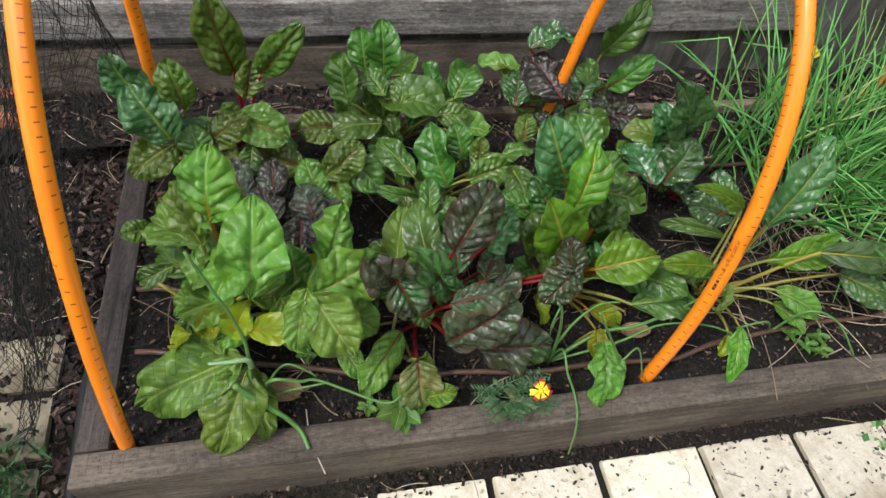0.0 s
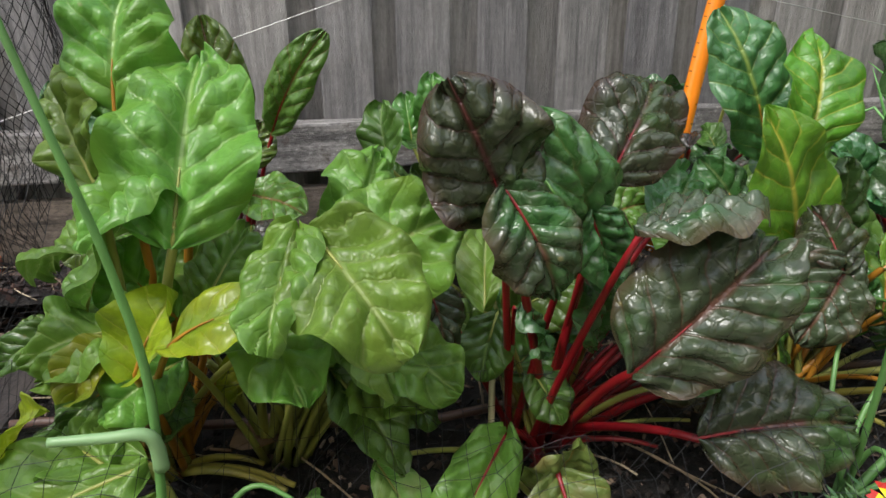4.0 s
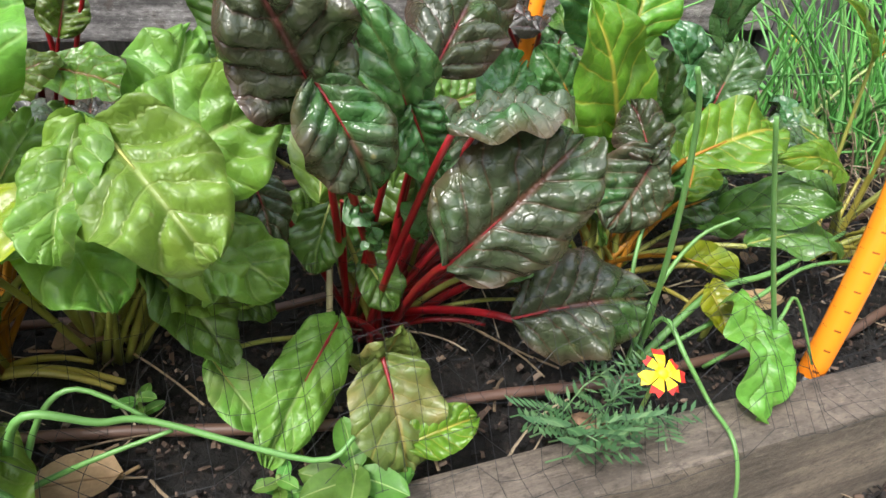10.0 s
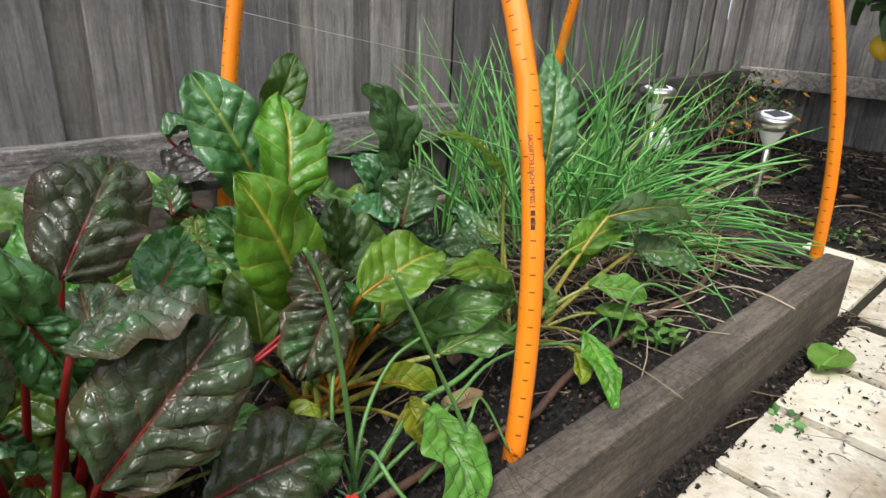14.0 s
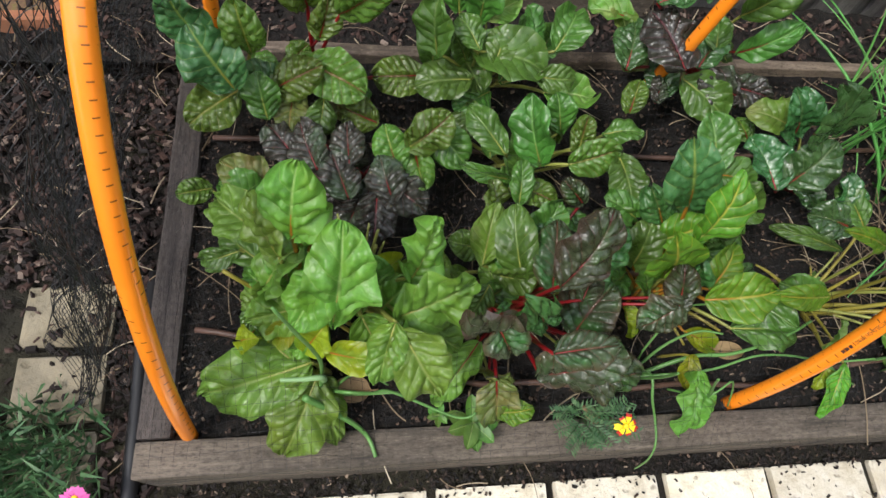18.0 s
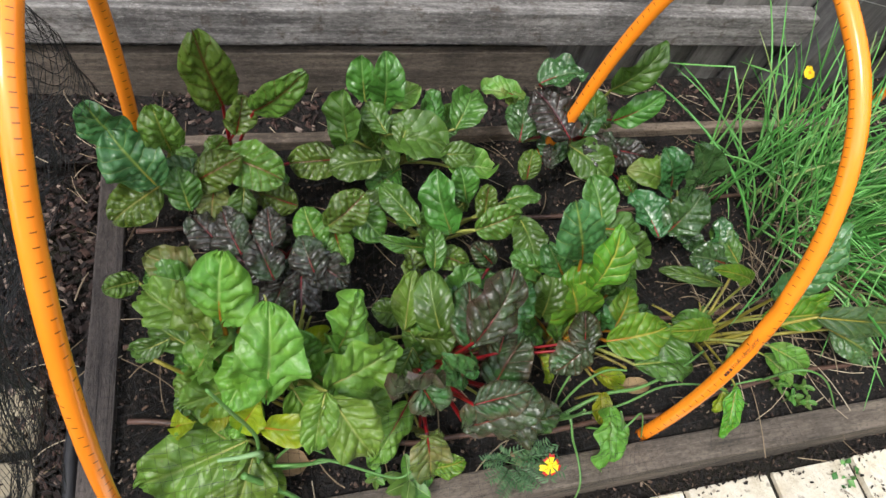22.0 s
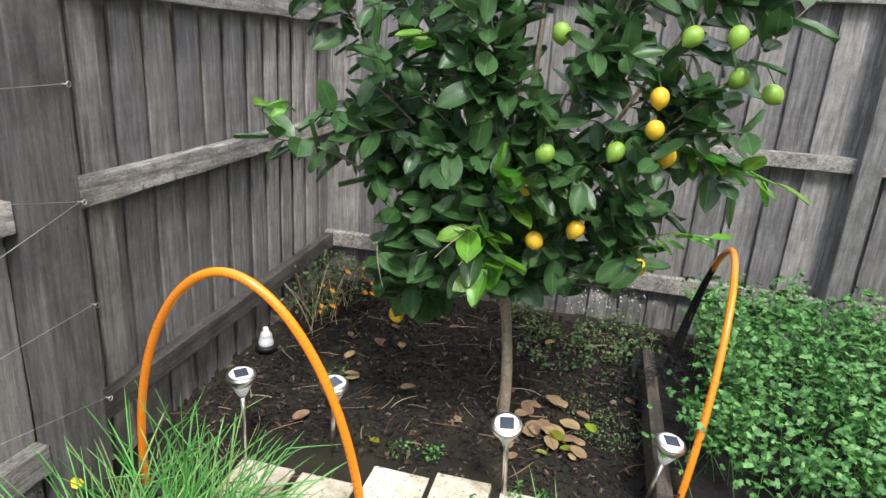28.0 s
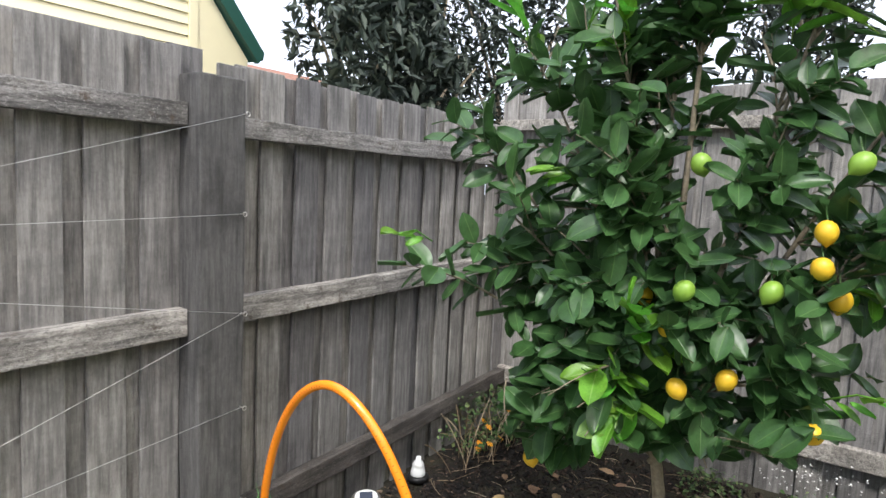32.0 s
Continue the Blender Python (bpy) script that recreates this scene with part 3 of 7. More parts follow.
# arch, cup, frill, vein bulge, side veins, blister, blister size, widest point, bluntness
LOOK = {"broad": (0.18, 0.05, 0.24, 0.0052, 6, 0.0038, 0.0155, 0.86, 0.52), "spin": (0.20, 0.12, 0.12, 0.0034, 6, 0.0018, 0.012, 1.08, 0.50),
        "savoy": (0.18, 0.04, 0.12, 0.0040, 7, 0.0042, 0.0115, 0.95, 0.44), "savoyblue": (0.16, 0.04, 0.12, 0.0038, 7, 0.0040, 0.0115, 0.95, 0.44),
        "savoyred": (0.16, 0.05, 0.12, 0.0044, 7, 0.0042, 0.0115, 0.92, 0.44), "savoydk": (0.16, 0.04, 0.22, 0.0050, 6, 0.0046, 0.0115, 0.9, 0.5),
        "pale": (0.20, 0.16, 0.12, 0.0026, 6, 0.0012, 0.014, 1.05, 0.62), "olive": (0.16, 0.10, 0.15, 0.0034, 6, 0.0020, 0.013, 0.9, 0.55),
        "yell": (0.20, 0.24, 0.08, 0.0018, 6, 0.0008, 0.014, 0.95, 0.66), "bright": (0.16, 0.10, 0.10, 0.0034, 7, 0.0016, 0.013, 0.9, 0.6),
        "dark": (0.18, 0.0, 0.18, 0.0044, 6, 0.0040, 0.011, 0.9, 0.46), "darkred": (0.17, -0.05, 0.17, 0.0060, 6, 0.0034, 0.0125, 0.86, 0.46),
        "glossdk": (0.18, 0.10, 0.14, 0.0042, 6, 0.0030, 0.012, 0.95, 0.48)}
SAY = {"broad": "broad light green", "spin": "smooth mid green", "savoy": "crinkled green", "savoyblue": "crinkled blue-green", "savoyred": "crinkled green, red-veined",
       "savoydk": "crinkled dark green", "pale": "pale green", "olive": "olive-brown", "yell": "yellowing", "bright": "bright green, yellow-ribbed",
       "dark": "purple-black crinkled", "darkred": "dark bronze crinkled", "glossdk": "glossy dark green"}
STEM = {"ys": "yellow", "os": "orange", "gs": "pale green", "rs": "crimson"}
leaf_tops = []


def chard(x, y, stem, leaves, bushy=False):
    kinds = [k[0] for k in leaves]
    main = max(sorted(set(kinds)), key=kinds.count)
    plant = empty("chard_plant", x, y, 0.0, f"chard with {STEM[stem]} stalks and {SAY[main]} leaves", "plant", "chard plants in the raised bed")
    r = random.Random(int(x * 1000) + int(y * 1000) * 7)
    full = list(leaves)
    for kind, bx, by, bz, tx, ty, tz, w, *aim in leaves if len(leaves) > 3 else ():
        if aim and not bushy:
            continue
        for _ in range(1):
            a = r.choice((-1, 1)) * r.uniform(0.35, 1.1)
            c, s, k = math.cos(a), math.sin(a), r.uniform(0.70, 0.92)
            turn = lambda px, py: (x + k * (c * (px - x) - s * (py - y)), y + k * (s * (px - x) + c * (py - y)))
            (b2, b3), (t2, t3) = turn(bx, by), turn(tx, ty)
            if 0.03 < t2 < 1.55 and 0.10 < t3 < 0.72:
                full.append((kind, b2, b3, max(0.015, bz * 0.6), t2, t3, max(0.015, tz * 0.62), w * 0.85))
    for i, (kind, bx, by, bz, tx, ty, tz, w, *aim) in enumerate(full):
        seed = int(abs(bx * 977 + by * 631 + i * 17)) % 97 + 0.5
        ar, cup, *rest = LOOK[kind]
        big = 1.3 if w > 0.055 else 1.0
        verts, faces, uvs, veins, rib, b = chard_blade((bx, by, bz), (tx, ty, tz), w * (1.0 if aim else 1.12 if kind == "broad" else 1.04), (ar * r.uniform(0.5, 1.4), cup * r.uniform(0.3, 1.6), *rest), seed,
                                                       aim[0] if aim else (r.gauss(0, 0.34), -0.40 + r.gauss(0, 0.28), 0.9), r.gauss(0, 0.35), int(34 * big), int(24 * big))
        b.z = max(b.z, 0.006)
        leaf = raw("leaf", verts, faces, LEAF[kind], plant, SAY[kind] + " leaf blade", True, uvs, veins)
        leaf_tops.extend(verts[::5])
        root = Vector((x + 0.018 * math.cos(i * 2.4), y + 0.016 * math.sin(i * 2.4), -0.012))
        mid = root * 0.45 + b * 0.55
        mid.z = max(mid.z, 0.55 * b.z) + 0.012
        mid += (b - root) * 0.08
        pts = [bezier(root, mid, b, s / 9) for s in range(10)] + [rib[k * 2] for k in range(1, 9)]
        thick = min(0.0050, 0.0022 + w * 0.028) * r.uniform(0.75, 1.05)
        rad = [thick * (1 - 0.04 * k) for k in range(10)] + [thick * (0.24 if kind.startswith("dark") else 0.40) * (1 - k / 9.0) + 0.0002 for k in range(1, 9)]
        v2, f2 = tube_data(pts, rad, 7)
        sm = stem
        if kind in ("broad", "pale", "spin", "bright") and stem in ("rs", "os", "ys") and i % 3:
            sm = "gs"
        if kind == "yell" and stem == "gs":
            sm = "ys"
        stalk = raw("stalk", v2, f2, STALK[sm], plant, "", True)
        leaf.parent = stalk
        leaf.matrix_parent_inverse = Matrix.Identity(4)
    return plant


def more_stalks(plant, n, stem, az, length, rise, seed):
    """Bare stalks that fan out from a plant's foot."""
    r = random.Random(seed)
    x, y = plant.location.x, plant.location.y
    for k in range(n):
        a = radians(r.uniform(*az))
        ll = r.uniform(*length)
        root = Vector((x + 0.012 * math.cos(a), y + 0.012 * math.sin(a), -0.012))
        el = r.uniform(*rise)
        top = root + Vector((math.cos(a) * math.cos(el), math.sin(a) * math.cos(el), math.sin(el))) * ll
        mid = (root + top) / 2 + Vector((0, 0, 0.018))
        t = r.uniform(0.0024, 0.0046)
        v, f = tube_data([bezier(root, mid, top, s / 9) for s in range(10)], [t * (1 - 0.055 * s) for s in range(10)], 7)
        raw("stalk", v, f, STALK[stem], plant, "", True)


# ---- ground, soil, paving ----
G = -0.11
rng = random.Random(5)


def ground_sheet():
    xs = [-60, -20, -6, -2] + [-1 + 0.1 * i for i in range(61)] + [7, 12, 30, 60]
    ys = [-60, -20, -6, -2.4] + [-2 + 0.1 * i for i in range(41)] + [3, 6, 20, 60]
    verts, faces = [], []
    for yy in ys:
        for xx in xs:
            z = G - 0.013
            if 2.15 < xx < 3.6 and -1.6 < yy < 1.1:
                z += 0.02 * noise.noise(Vector((xx * 3, yy * 3, 0))) + 0.01 * noise.noise(Vector((xx * 11, yy * 11, 3)))
            elif abs(xx) < 3 and abs(yy) < 3:
                z += 0.006 * noise.noise(Vector((xx * 9, yy * 9, 3)))
            verts.append((xx, yy, z))
    w = len(xs)
    for j in range(len(ys) - 1):
        for i in range(w - 1):
            a = j * w + i
            faces.append((a, a + 1, a + w + 1, a + w))
    return raw("ground", verts, faces, GROUND, smooth=True)


tagged(ground_sheet(), "dark garden soil with leaf litter and bark", "ground", kind="structure")


def soil_sheet(name, x0, x1, y0, y1, z, amp, label, seed):
    nx, ny = int((x1 - x0) / 0.011), int((y1 - y0) / 0.011)
    verts, faces = [], []
    for j in range(ny + 1):
        for i in range(nx + 1):
            xx, yy = x0 + (x1 - x0) * i / nx, y0 + (y1 - y0) * j / ny
            zz = z + amp * noise.noise(Vector((xx * 6, yy * 6, seed))) + amp * 0.7 * noise.noise(Vector((xx * 24, yy * 24, seed))) + 0.0032 * noise.noise(Vector((xx * 70, yy * 70, seed)))
            verts.append((xx, yy, zz))
    for j in range(ny):
        for i in range(nx):
            a = j * (nx + 1) + i
            faces.append((a, a + 1, a + nx + 2, a + nx + 1))
    return tagged(raw(name, verts, faces, SOIL, smooth=True), label, "soil", kind="structure")


soil_sheet("soil", 0.03, 1.61, 0.035, 0.67, -0.017, 0.005, "dark moist potting soil filling the raised bed", 2.0)
soil_sheet("soil", 2.03, 2.95, -1.75, -0.67, -0.02, 0.012, "dark soil under leafy herbs in the second bed", 4.0)
soil_sheet("soil", 0.62, 1.60, -0.95, -0.30, -0.05, 0.010, "dark soil of the bed across the path", 7.0)


def paver(parent, x0, x1, y0, y1, top=G, seed=0, mat=None):
    r = random.Random(seed)
    g = 0.0065
    bm = box_bm(-(x1 - x0) / 2 + g, (x1 - x0) / 2 - g, -(y1 - y0) / 2 + g, (y1 - y0) / 2 - g, -0.04, 0, 0.004)
    for v in bm.verts:
        v.co += Vector((r.uniform(-1, 1), r.uniform(-1, 1), r.uniform(-1, 0.3))) * 0.0018
    ob = part("paver", bm, mat or PAVER, parent)
    ob.location = ((x0 + x1) / 2, (y0 + y1) / 2, top + r.uniform(-0.003, 0.003))
    ob.rotation_euler = (r.uniform(-0.012, 0.012), r.uniform(-0.012, 0.012), r.uniform(-0.012, 0.012))
    return ob


paving = empty("pavement", 0, 0, 0, "cream concrete pavers with dark soil joints, weathered", "paving", kind="structure")
for i in range(9):
    paver(paving, 0.029 + 0.177 * i, 0.029 + 0.177 * (i + 1), -0.205, -0.022, seed=i)
paver(paving, 1.676, 2.062, -0.196, -0.012, seed=31)
paver(paving, 1.665, 2.03, -0.006, 0.185, seed=32)
paver(paving, 1.665, 1.93, 0.195, 0.385, seed=33)
paver(paving, 1.665, 1.93, 0.395, 0.585, seed=43)
paver(paving, 1.70, 1.945, -0.485, -0.215, seed=34)
paver(paving, 1.955, 2.05, -0.40, -0.215, seed=44)
paver(paving, 1.72, 1.93, -0.665, -0.495, seed=35)
paver(paving, 1.72, 1.93, -0.85, -0.675, seed=45)
for k in range(4):
    paver(paving, -0.222 + 0.004 * k, -0.082, 0.198 - 0.112 * k, 0.308 - 0.112 * k, seed=50 + k, mat=PAVER_OLD)
for k in range(3):
    paver(paving, -0.39, -0.23, 0.15 - 0.19 * k, 0.335 - 0.19 * k, G - 0.012, seed=60 + k, mat=PAVER_OLD)


def scatter(name, count, zone, material, label, seed, size=(0.006, 0.02), flat=0.26, zfun=None, category="mulch"):
    """Loose flakes lying in a zone; zone(r) gives x, y, z."""
    r = random.Random(seed)
    store = ([], [])
    for _ in range(count):
        x, y, z = zone(r)
        a = r.uniform(size[0], size[1])
        bb = a * r.uniform(0.2, 0.6)
        th = a * r.uniform(0.12, flat)
        m = Matrix.Translation((x, y, z + th * 0.4)) @ Euler((r.gauss(0, 0.5), r.gauss(0, 0.5), r.uniform(0, 6.3))).to_matrix().to_4x4()
        pts = []
        for sx, sy, sz in ((-1, -1, -1), (1, -0.7, -1), (0.8, 1, -1), (-0.9, 0.8, -1), (-0.8, -0.9, 1), (0.9, -0.6, 1), (0.7, 0.8, 1), (-0.7, 0.7, 1)):
            pts.append(m @ Vector((sx * a * r.uniform(0.6, 1.1) / 2, sy * bb / 2, sz * th / 2)))
        join_data(store, pts, [(3, 2, 1, 0), (4, 5, 6, 7), (0, 1, 5, 4), (1, 2, 6, 5), (2, 3, 7, 6), (3, 0, 4, 7)])
    return tagged(raw(name, store[0], store[1], material), label, category, kind="stuff")


def in_bed(r):
    return r.uniform(0.04, 1.6), r.uniform(0.05, 0.66), -0.0095


def left_strip(r):
    while True:
        x, y = r.uniform(-0.4, -0.01), r.uniform(-0.1, 0.82)
        if x > -0.08 or y > 0.30 or r.random() < 0.14:
            return x, y, G - 0.002


def back_strip(r):
    return r.uniform(-0.3, 1.66), r.uniform(0.69, 0.87), -0.055


def tree_bed(r):
    while True:
        x, y = r.uniform(1.7, 3.42), r.uniform(-1.3, 0.95)
        if x > 2.06 or y > 0.6:
            return x, y, G - 0.008 + 0.02 * noise.noise(Vector((x * 3, y * 3, 0)))


def gap_strip(r):
    return r.uniform(0.0, 1.66), r.choice((r.uniform(-0.03, 0.0), r.uniform(-0.03, 0.0), r.uniform(-0.03, 0.0), r.uniform(-0.04, 0.0), r.gauss(-0.12, 0.08))), G + 0.001


scatter("bark_mulch", 15000, in_bed, BEDCHIP, "crumbly dark bark and compost flakes on the bed", 11, (0.002, 0.009), 0.5)
scatter("bark_mulch", 3200, left_strip, MULCH, "brown bark chips beside the raised bed", 12, (0.007, 0.024))
scatter("bark_mulch", 2600, back_strip, MULCH, "dark bark mulch between bed and fence", 13, (0.006, 0.02))
scatter("bark_mulch", 9000, tree_bed, CHIP, "bark mulch and leaf litter under the lemon tree", 14, (0.008, 0.032))
scatter("soil_crumbs", 2200, gap_strip, CHIP, "soil crumbs along the paver joints", 15, (0.003, 0.010))
def straws(name, count, zone, material, label, seed, length=(0.03, 0.12), rad=0.0009, category="straw", lift=0.01):
    r = random.Random(seed)
    store = ([], [])
    for _ in range(count):
        x, y, z = zone(r)
        ll, a = r.uniform(*length), r.uniform(0, 6.3)
        p, q = Vector((x, y, z + 0.002)), Vector((x + ll * math.cos(a), y + ll * math.sin(a), z + r.uniform(0.001, lift)))
        mid = (p + q) / 2 + Vector((r.uniform(-0.2, 0.2) * ll, r.uniform(-0.2, 0.2) * ll, r.uniform(0, lift)))
        v, f = tube_data([bezier(p, mid, q, s / 4) for s in range(5)], rad * r.uniform(0.6, 1.6), 4)
        join_data(store, v, f)
    return tagged(raw(name, store[0], store[1], material), label, category, kind="stuff")


def path_crumbs(r):
    return (r.uniform(1.66, 2.06), r.uniform(-0.85, 0.6), G + 0.002) if r.random() < 0.55 else (r.uniform(0.02, 1.66), r.uniform(-0.205, -0.02), G + 0.002)


scatter("soil_crumbs", 800, path_crumbs, CHIP, "soil crumbs and bark bits strewn over the pavers", 18, (0.002, 0.006))
straws("dry_twigs", 90, path_crumbs, STRAW, "short dry straw on the pavers", 26, (0.02, 0.07), 0.0007)
soil_sheet("soil", -0.4, 1.66, 0.695, 0.885, -0.062, 0.012, "dark soil strip between raised bed and fence", 9.0)


scatter("wood_chips", 300, tree_bed, WCHIP, "light brown bark and leaf fragments under the tree", 17, (0.006, 0.024))
scatter("wood_chips", 500, in_bed, WCHIP, "pale brown wood chips scattered on the bed soil", 16, (0.004, 0.012), 0.2)
straws("mulch_fibre", 2600, tree_bed, FIBRE, "fine brown bark fibre over the soil under the tree", 27, (0.01, 0.045), 0.0009, "mulch")
straws("dry_twigs", 200, tree_bed, STRAW, "dry twigs and straw on the mulch", 21, (0.04, 0.16), 0.0013)
straws("dry_twigs", 60, left_strip, STRAW, "dry straw on bark mulch beside the bed", 22, (0.03, 0.1), 0.0008)
straws("dry_twigs", 190, in_bed, STRAW, "dry roots and straw lying on the bed soil", 23, (0.03, 0.12), 0.0008)
straws("dry_twigs", 110, back_strip, STRAW, "dry straw along the fence foot", 24, (0.02, 0.09), 0.0008)
straws("dry_roots", 130, lambda r: (r.uniform(1.0, 1.55), r.uniform(0.1, 0.32), -0.01), STRAW, "pale dried chive stems around the clump", 25, (0.05, 0.16), 0.0009, lift=0.035)

# ---- raised beds ----
bed = empty("raised_bed", 0, 0, G, "long low raised bed of dark weathered timber boards", "garden bed")


def board(parent, x0, x1, y0, y1, z0, z1, mat, name="side_board", label="", rough=0.0025, cuts=14, seed=0):
    return at_origin(part(name, box_bm(x0, x1, y0, y1, z0, z1, 0.004, rough, cuts, seed), mat, parent, label))


board(bed, 0.0, 1.634, 0.0, 0.046, G - 0.03, 0.0, TIMBER_X, seed=1)
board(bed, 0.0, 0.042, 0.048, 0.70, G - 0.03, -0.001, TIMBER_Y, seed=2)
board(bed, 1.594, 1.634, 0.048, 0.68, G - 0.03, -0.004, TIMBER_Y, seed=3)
board(bed, 0.044, 0.78, 0.672, 0.696, -0.10, 0.004, PLANK_X, label="thin brown back board", seed=4)
board(bed, 0.784, 1.592, 0.670, 0.692, -0.10, 0.002, PLANK_X, label="thin brown back board", seed=5)
bed2 = empty("raised_bed", 2.0, -1.2, G, "dark timber raised bed filled with leafy herbs", "garden bed")
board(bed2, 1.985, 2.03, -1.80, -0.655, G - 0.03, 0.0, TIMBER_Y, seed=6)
board(bed2, 2.032, 2.97, -0.70, -0.655, G - 0.03, 0.0, TIMBER_X, seed=7)
bed3 = empty("raised_bed", 1.1, -0.6, G, "dark timber raised bed with chives across the path", "garden bed")
board(bed3, 0.60, 1.66, -0.262, -0.222, G - 0.03, -0.012, TIMBER_X, seed=8)
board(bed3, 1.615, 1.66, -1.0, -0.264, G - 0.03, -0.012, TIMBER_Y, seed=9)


# ---- fences ----
def fence_run(name, label, origin, yaw, length, top, rails, posts, pal_mat, rail_mat, seed, foot=G - 0.02, post_mat=None):
    """A paling fence along local x: palings behind rails (towards local +y)."""
    f = tagged(new(name), label, "fence", kind="structure")
    f.location, f.rotation_euler = origin, (0, 0, yaw)
    r = random.Random(seed)
    x = 0.0
    front = True
    while x < length:
        w = r.uniform(0.085, 0.108) if front else r.uniform(0.03, 0.062)
        t = top + r.uniform(-0.006, 0.006)
        y0 = 0.048 if front else 0.068
        bm = box_bm(-w / 2 - (0 if front else 0.024), w / 2 + (0 if front else 0.024), 0, 0.011, foot, t, 0.0025)
        for v in bm.verts:
            v.co.x += 0.003 * noise.noise(Vector((v.co.z * 2, seed, x * 5)))
        ob = part("paling", bm, pal_mat, f)
        ob.location = (x + w / 2, y0 + r.uniform(-0.002, 0.002), 0)
        ob.rotation_euler = (0, r.gauss(0, 0.003), r.gauss(0, 0.012))
        x += w + (0.004 if front else -0.002)
        front = not front
    for a, b, z0, z1, *own in rails:
        part("rail", box_bm(a, b, 0.002, 0.047, z0, z1, 0.004, 0.004, 24, seed), own[0] if own else rail_mat, f)
    for a, b, t in posts:
        part("post", box_bm(a, b, -0.045, 0.046, foot, t, 0.005, 0.003, 10, seed + 3), post_mat or POST, f)
    return f


FY = 0.845
side = fence_run("fence_1", "weathered grey timber paling fence with three rails", (-1.6, FY, 0), 0.0, 3.12, 1.445,
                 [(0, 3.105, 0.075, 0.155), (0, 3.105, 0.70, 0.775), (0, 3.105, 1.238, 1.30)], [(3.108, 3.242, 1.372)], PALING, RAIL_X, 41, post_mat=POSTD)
part("plinth_board", box_bm(0.0, 2.48, 0.012, 0.036, -0.075, 0.045, 0.003, 0.003, 20, 5), TIMBER_X, side, "dark brown plinth board")
side2 = fence_run("fence_2", "weathered grey timber paling fence, second bay", (1.645, FY + 0.03, 0), math.atan(0.05), 1.86, 1.432,
                  [(0, 1.86, 0.078, 0.15, RAIL_DARK), (0, 1.86, 0.70, 0.775), (0, 1.86, 1.225, 1.282)], [], PALING, RAIL_X, 42)
far = fence_run("fence_3", "tall grey timber paling fence behind the lemon tree", (3.45, 1.08, 0), -math.pi / 2, 4.6, 1.60,
                [(0, 4.6, 0.082, 0.162), (0, 4.6, 0.738, 0.804), (0, 4.6, 1.414, 1.468)], [(2.51, 2.60, 1.555)], PALING, RAIL_Y, 43)

# wires on the fence, from eye bolts on the post
trellis = empty("trellis_wires", 1.6, 0.79, 0.7, "thin galvanised wires strung from eye bolts along the fence", "wire")


def wire(p, q, sag=0.0, rad=0.00075):
    p, q = Vector(p), Vector(q)
    mid = (p + q) / 2 - Vector((0, 0, sag))
    v, f = tube_data([bezier(p, mid, q, s / 12) for s in range(13)], rad, 5)
    raw("wire", v, f, WIRE, trellis, "", True)


EYES = [(1.640, 0.792, 0.222), (1.634, 0.792, 0.490), (1.632, 0.792, 0.753), (1.628, 0.792, 1.022), (1.634, 0.792, 1.283)]
for ex, ey, ez in EYES:
    pts = [Vector((ex + 0.006 * math.cos(a), ey - 0.012, ez + 0.006 * math.sin(a))) for a in [k * math.pi / 5 for k in range(11)]]
    v, f = tube_data(pts, 0.0013, 5)
    raw("eye_bolt", v, f, STEEL, trellis, "", True)
    v, f = tube_data([Vector((ex, ey - 0.008, ez)), Vector((ex, 0.80, ez))], 0.0018, 5)
    raw("bolt_shank", v, f, STEEL, trellis, "", True)
LX = -1.5
wire(EYES[4], (LX, 0.80, 0.41), 0.02)
wire(EYES[3], (LX, 0.80, 1.00), 0.03)
wire(EYES[2], (LX, 0.80, 1.36), 0.02)
wire(EYES[2], (-0.85, 0.80, -0.04), 0.01)
wire(EYES[1], (LX, 0.80, 0.27), 0.03)
wire(EYES[0], (LX, 0.80, 0.86), 0.03)


# ---- hoops ----
def pipe_print(parent, pts, start, toward, text, rad):
    """Black print along a conduit, wrapped round its face."""
    cu = bpy.data.curves.new("print_source", "FONT")
    cu.body, cu.size = text, 0.0058
    src = new("print_source", cu)
    me = bpy.data.meshes.new_from_object(src.evaluated_get(bpy.context.evaluated_depsgraph_get()))
    bpy.data.objects.remove(src)
    flat = [(v.co.x, v.co.y - 0.002) for v in me.vertices]
    polys = [tuple(p.vertices) for p in me.polygons]
    bpy.data.meshes.remove(me)
    for k in range(3):
        o = len(flat)
        a, b = -0.022 + 0.006 * k, -0.0175 + 0.006 * k
        flat += [(a, -0.0018), (b, -0.0018), (b, 0.002), (a, 0.002)]
        polys.append((o, o + 1, o + 2, o + 3))
    run = [0.0]
    for p, q in zip(pts, pts[1:]):
        run.append(run[-1] + (q - p).length)
    verts = []
    for x, y in flat:
        s = start + x
        k = max(i for i in range(len(run) - 1) if run[i] <= s)
        d = (pts[k + 1] - pts[k]).normalized()
        n = Vector(toward)
        n = (n - d * n.dot(d)).normalized()
        b = n.cross(d)
        a = y / rad
        verts.append(pts[k] + d * (s - run[k]) + (n * math.cos(a) - b * math.sin(a)) * (rad + 0.0004))
    raw("printed_text", verts, polys, PRINT, parent, "small dark printed lettering").matrix_parent_inverse = Matrix.Identity(4)


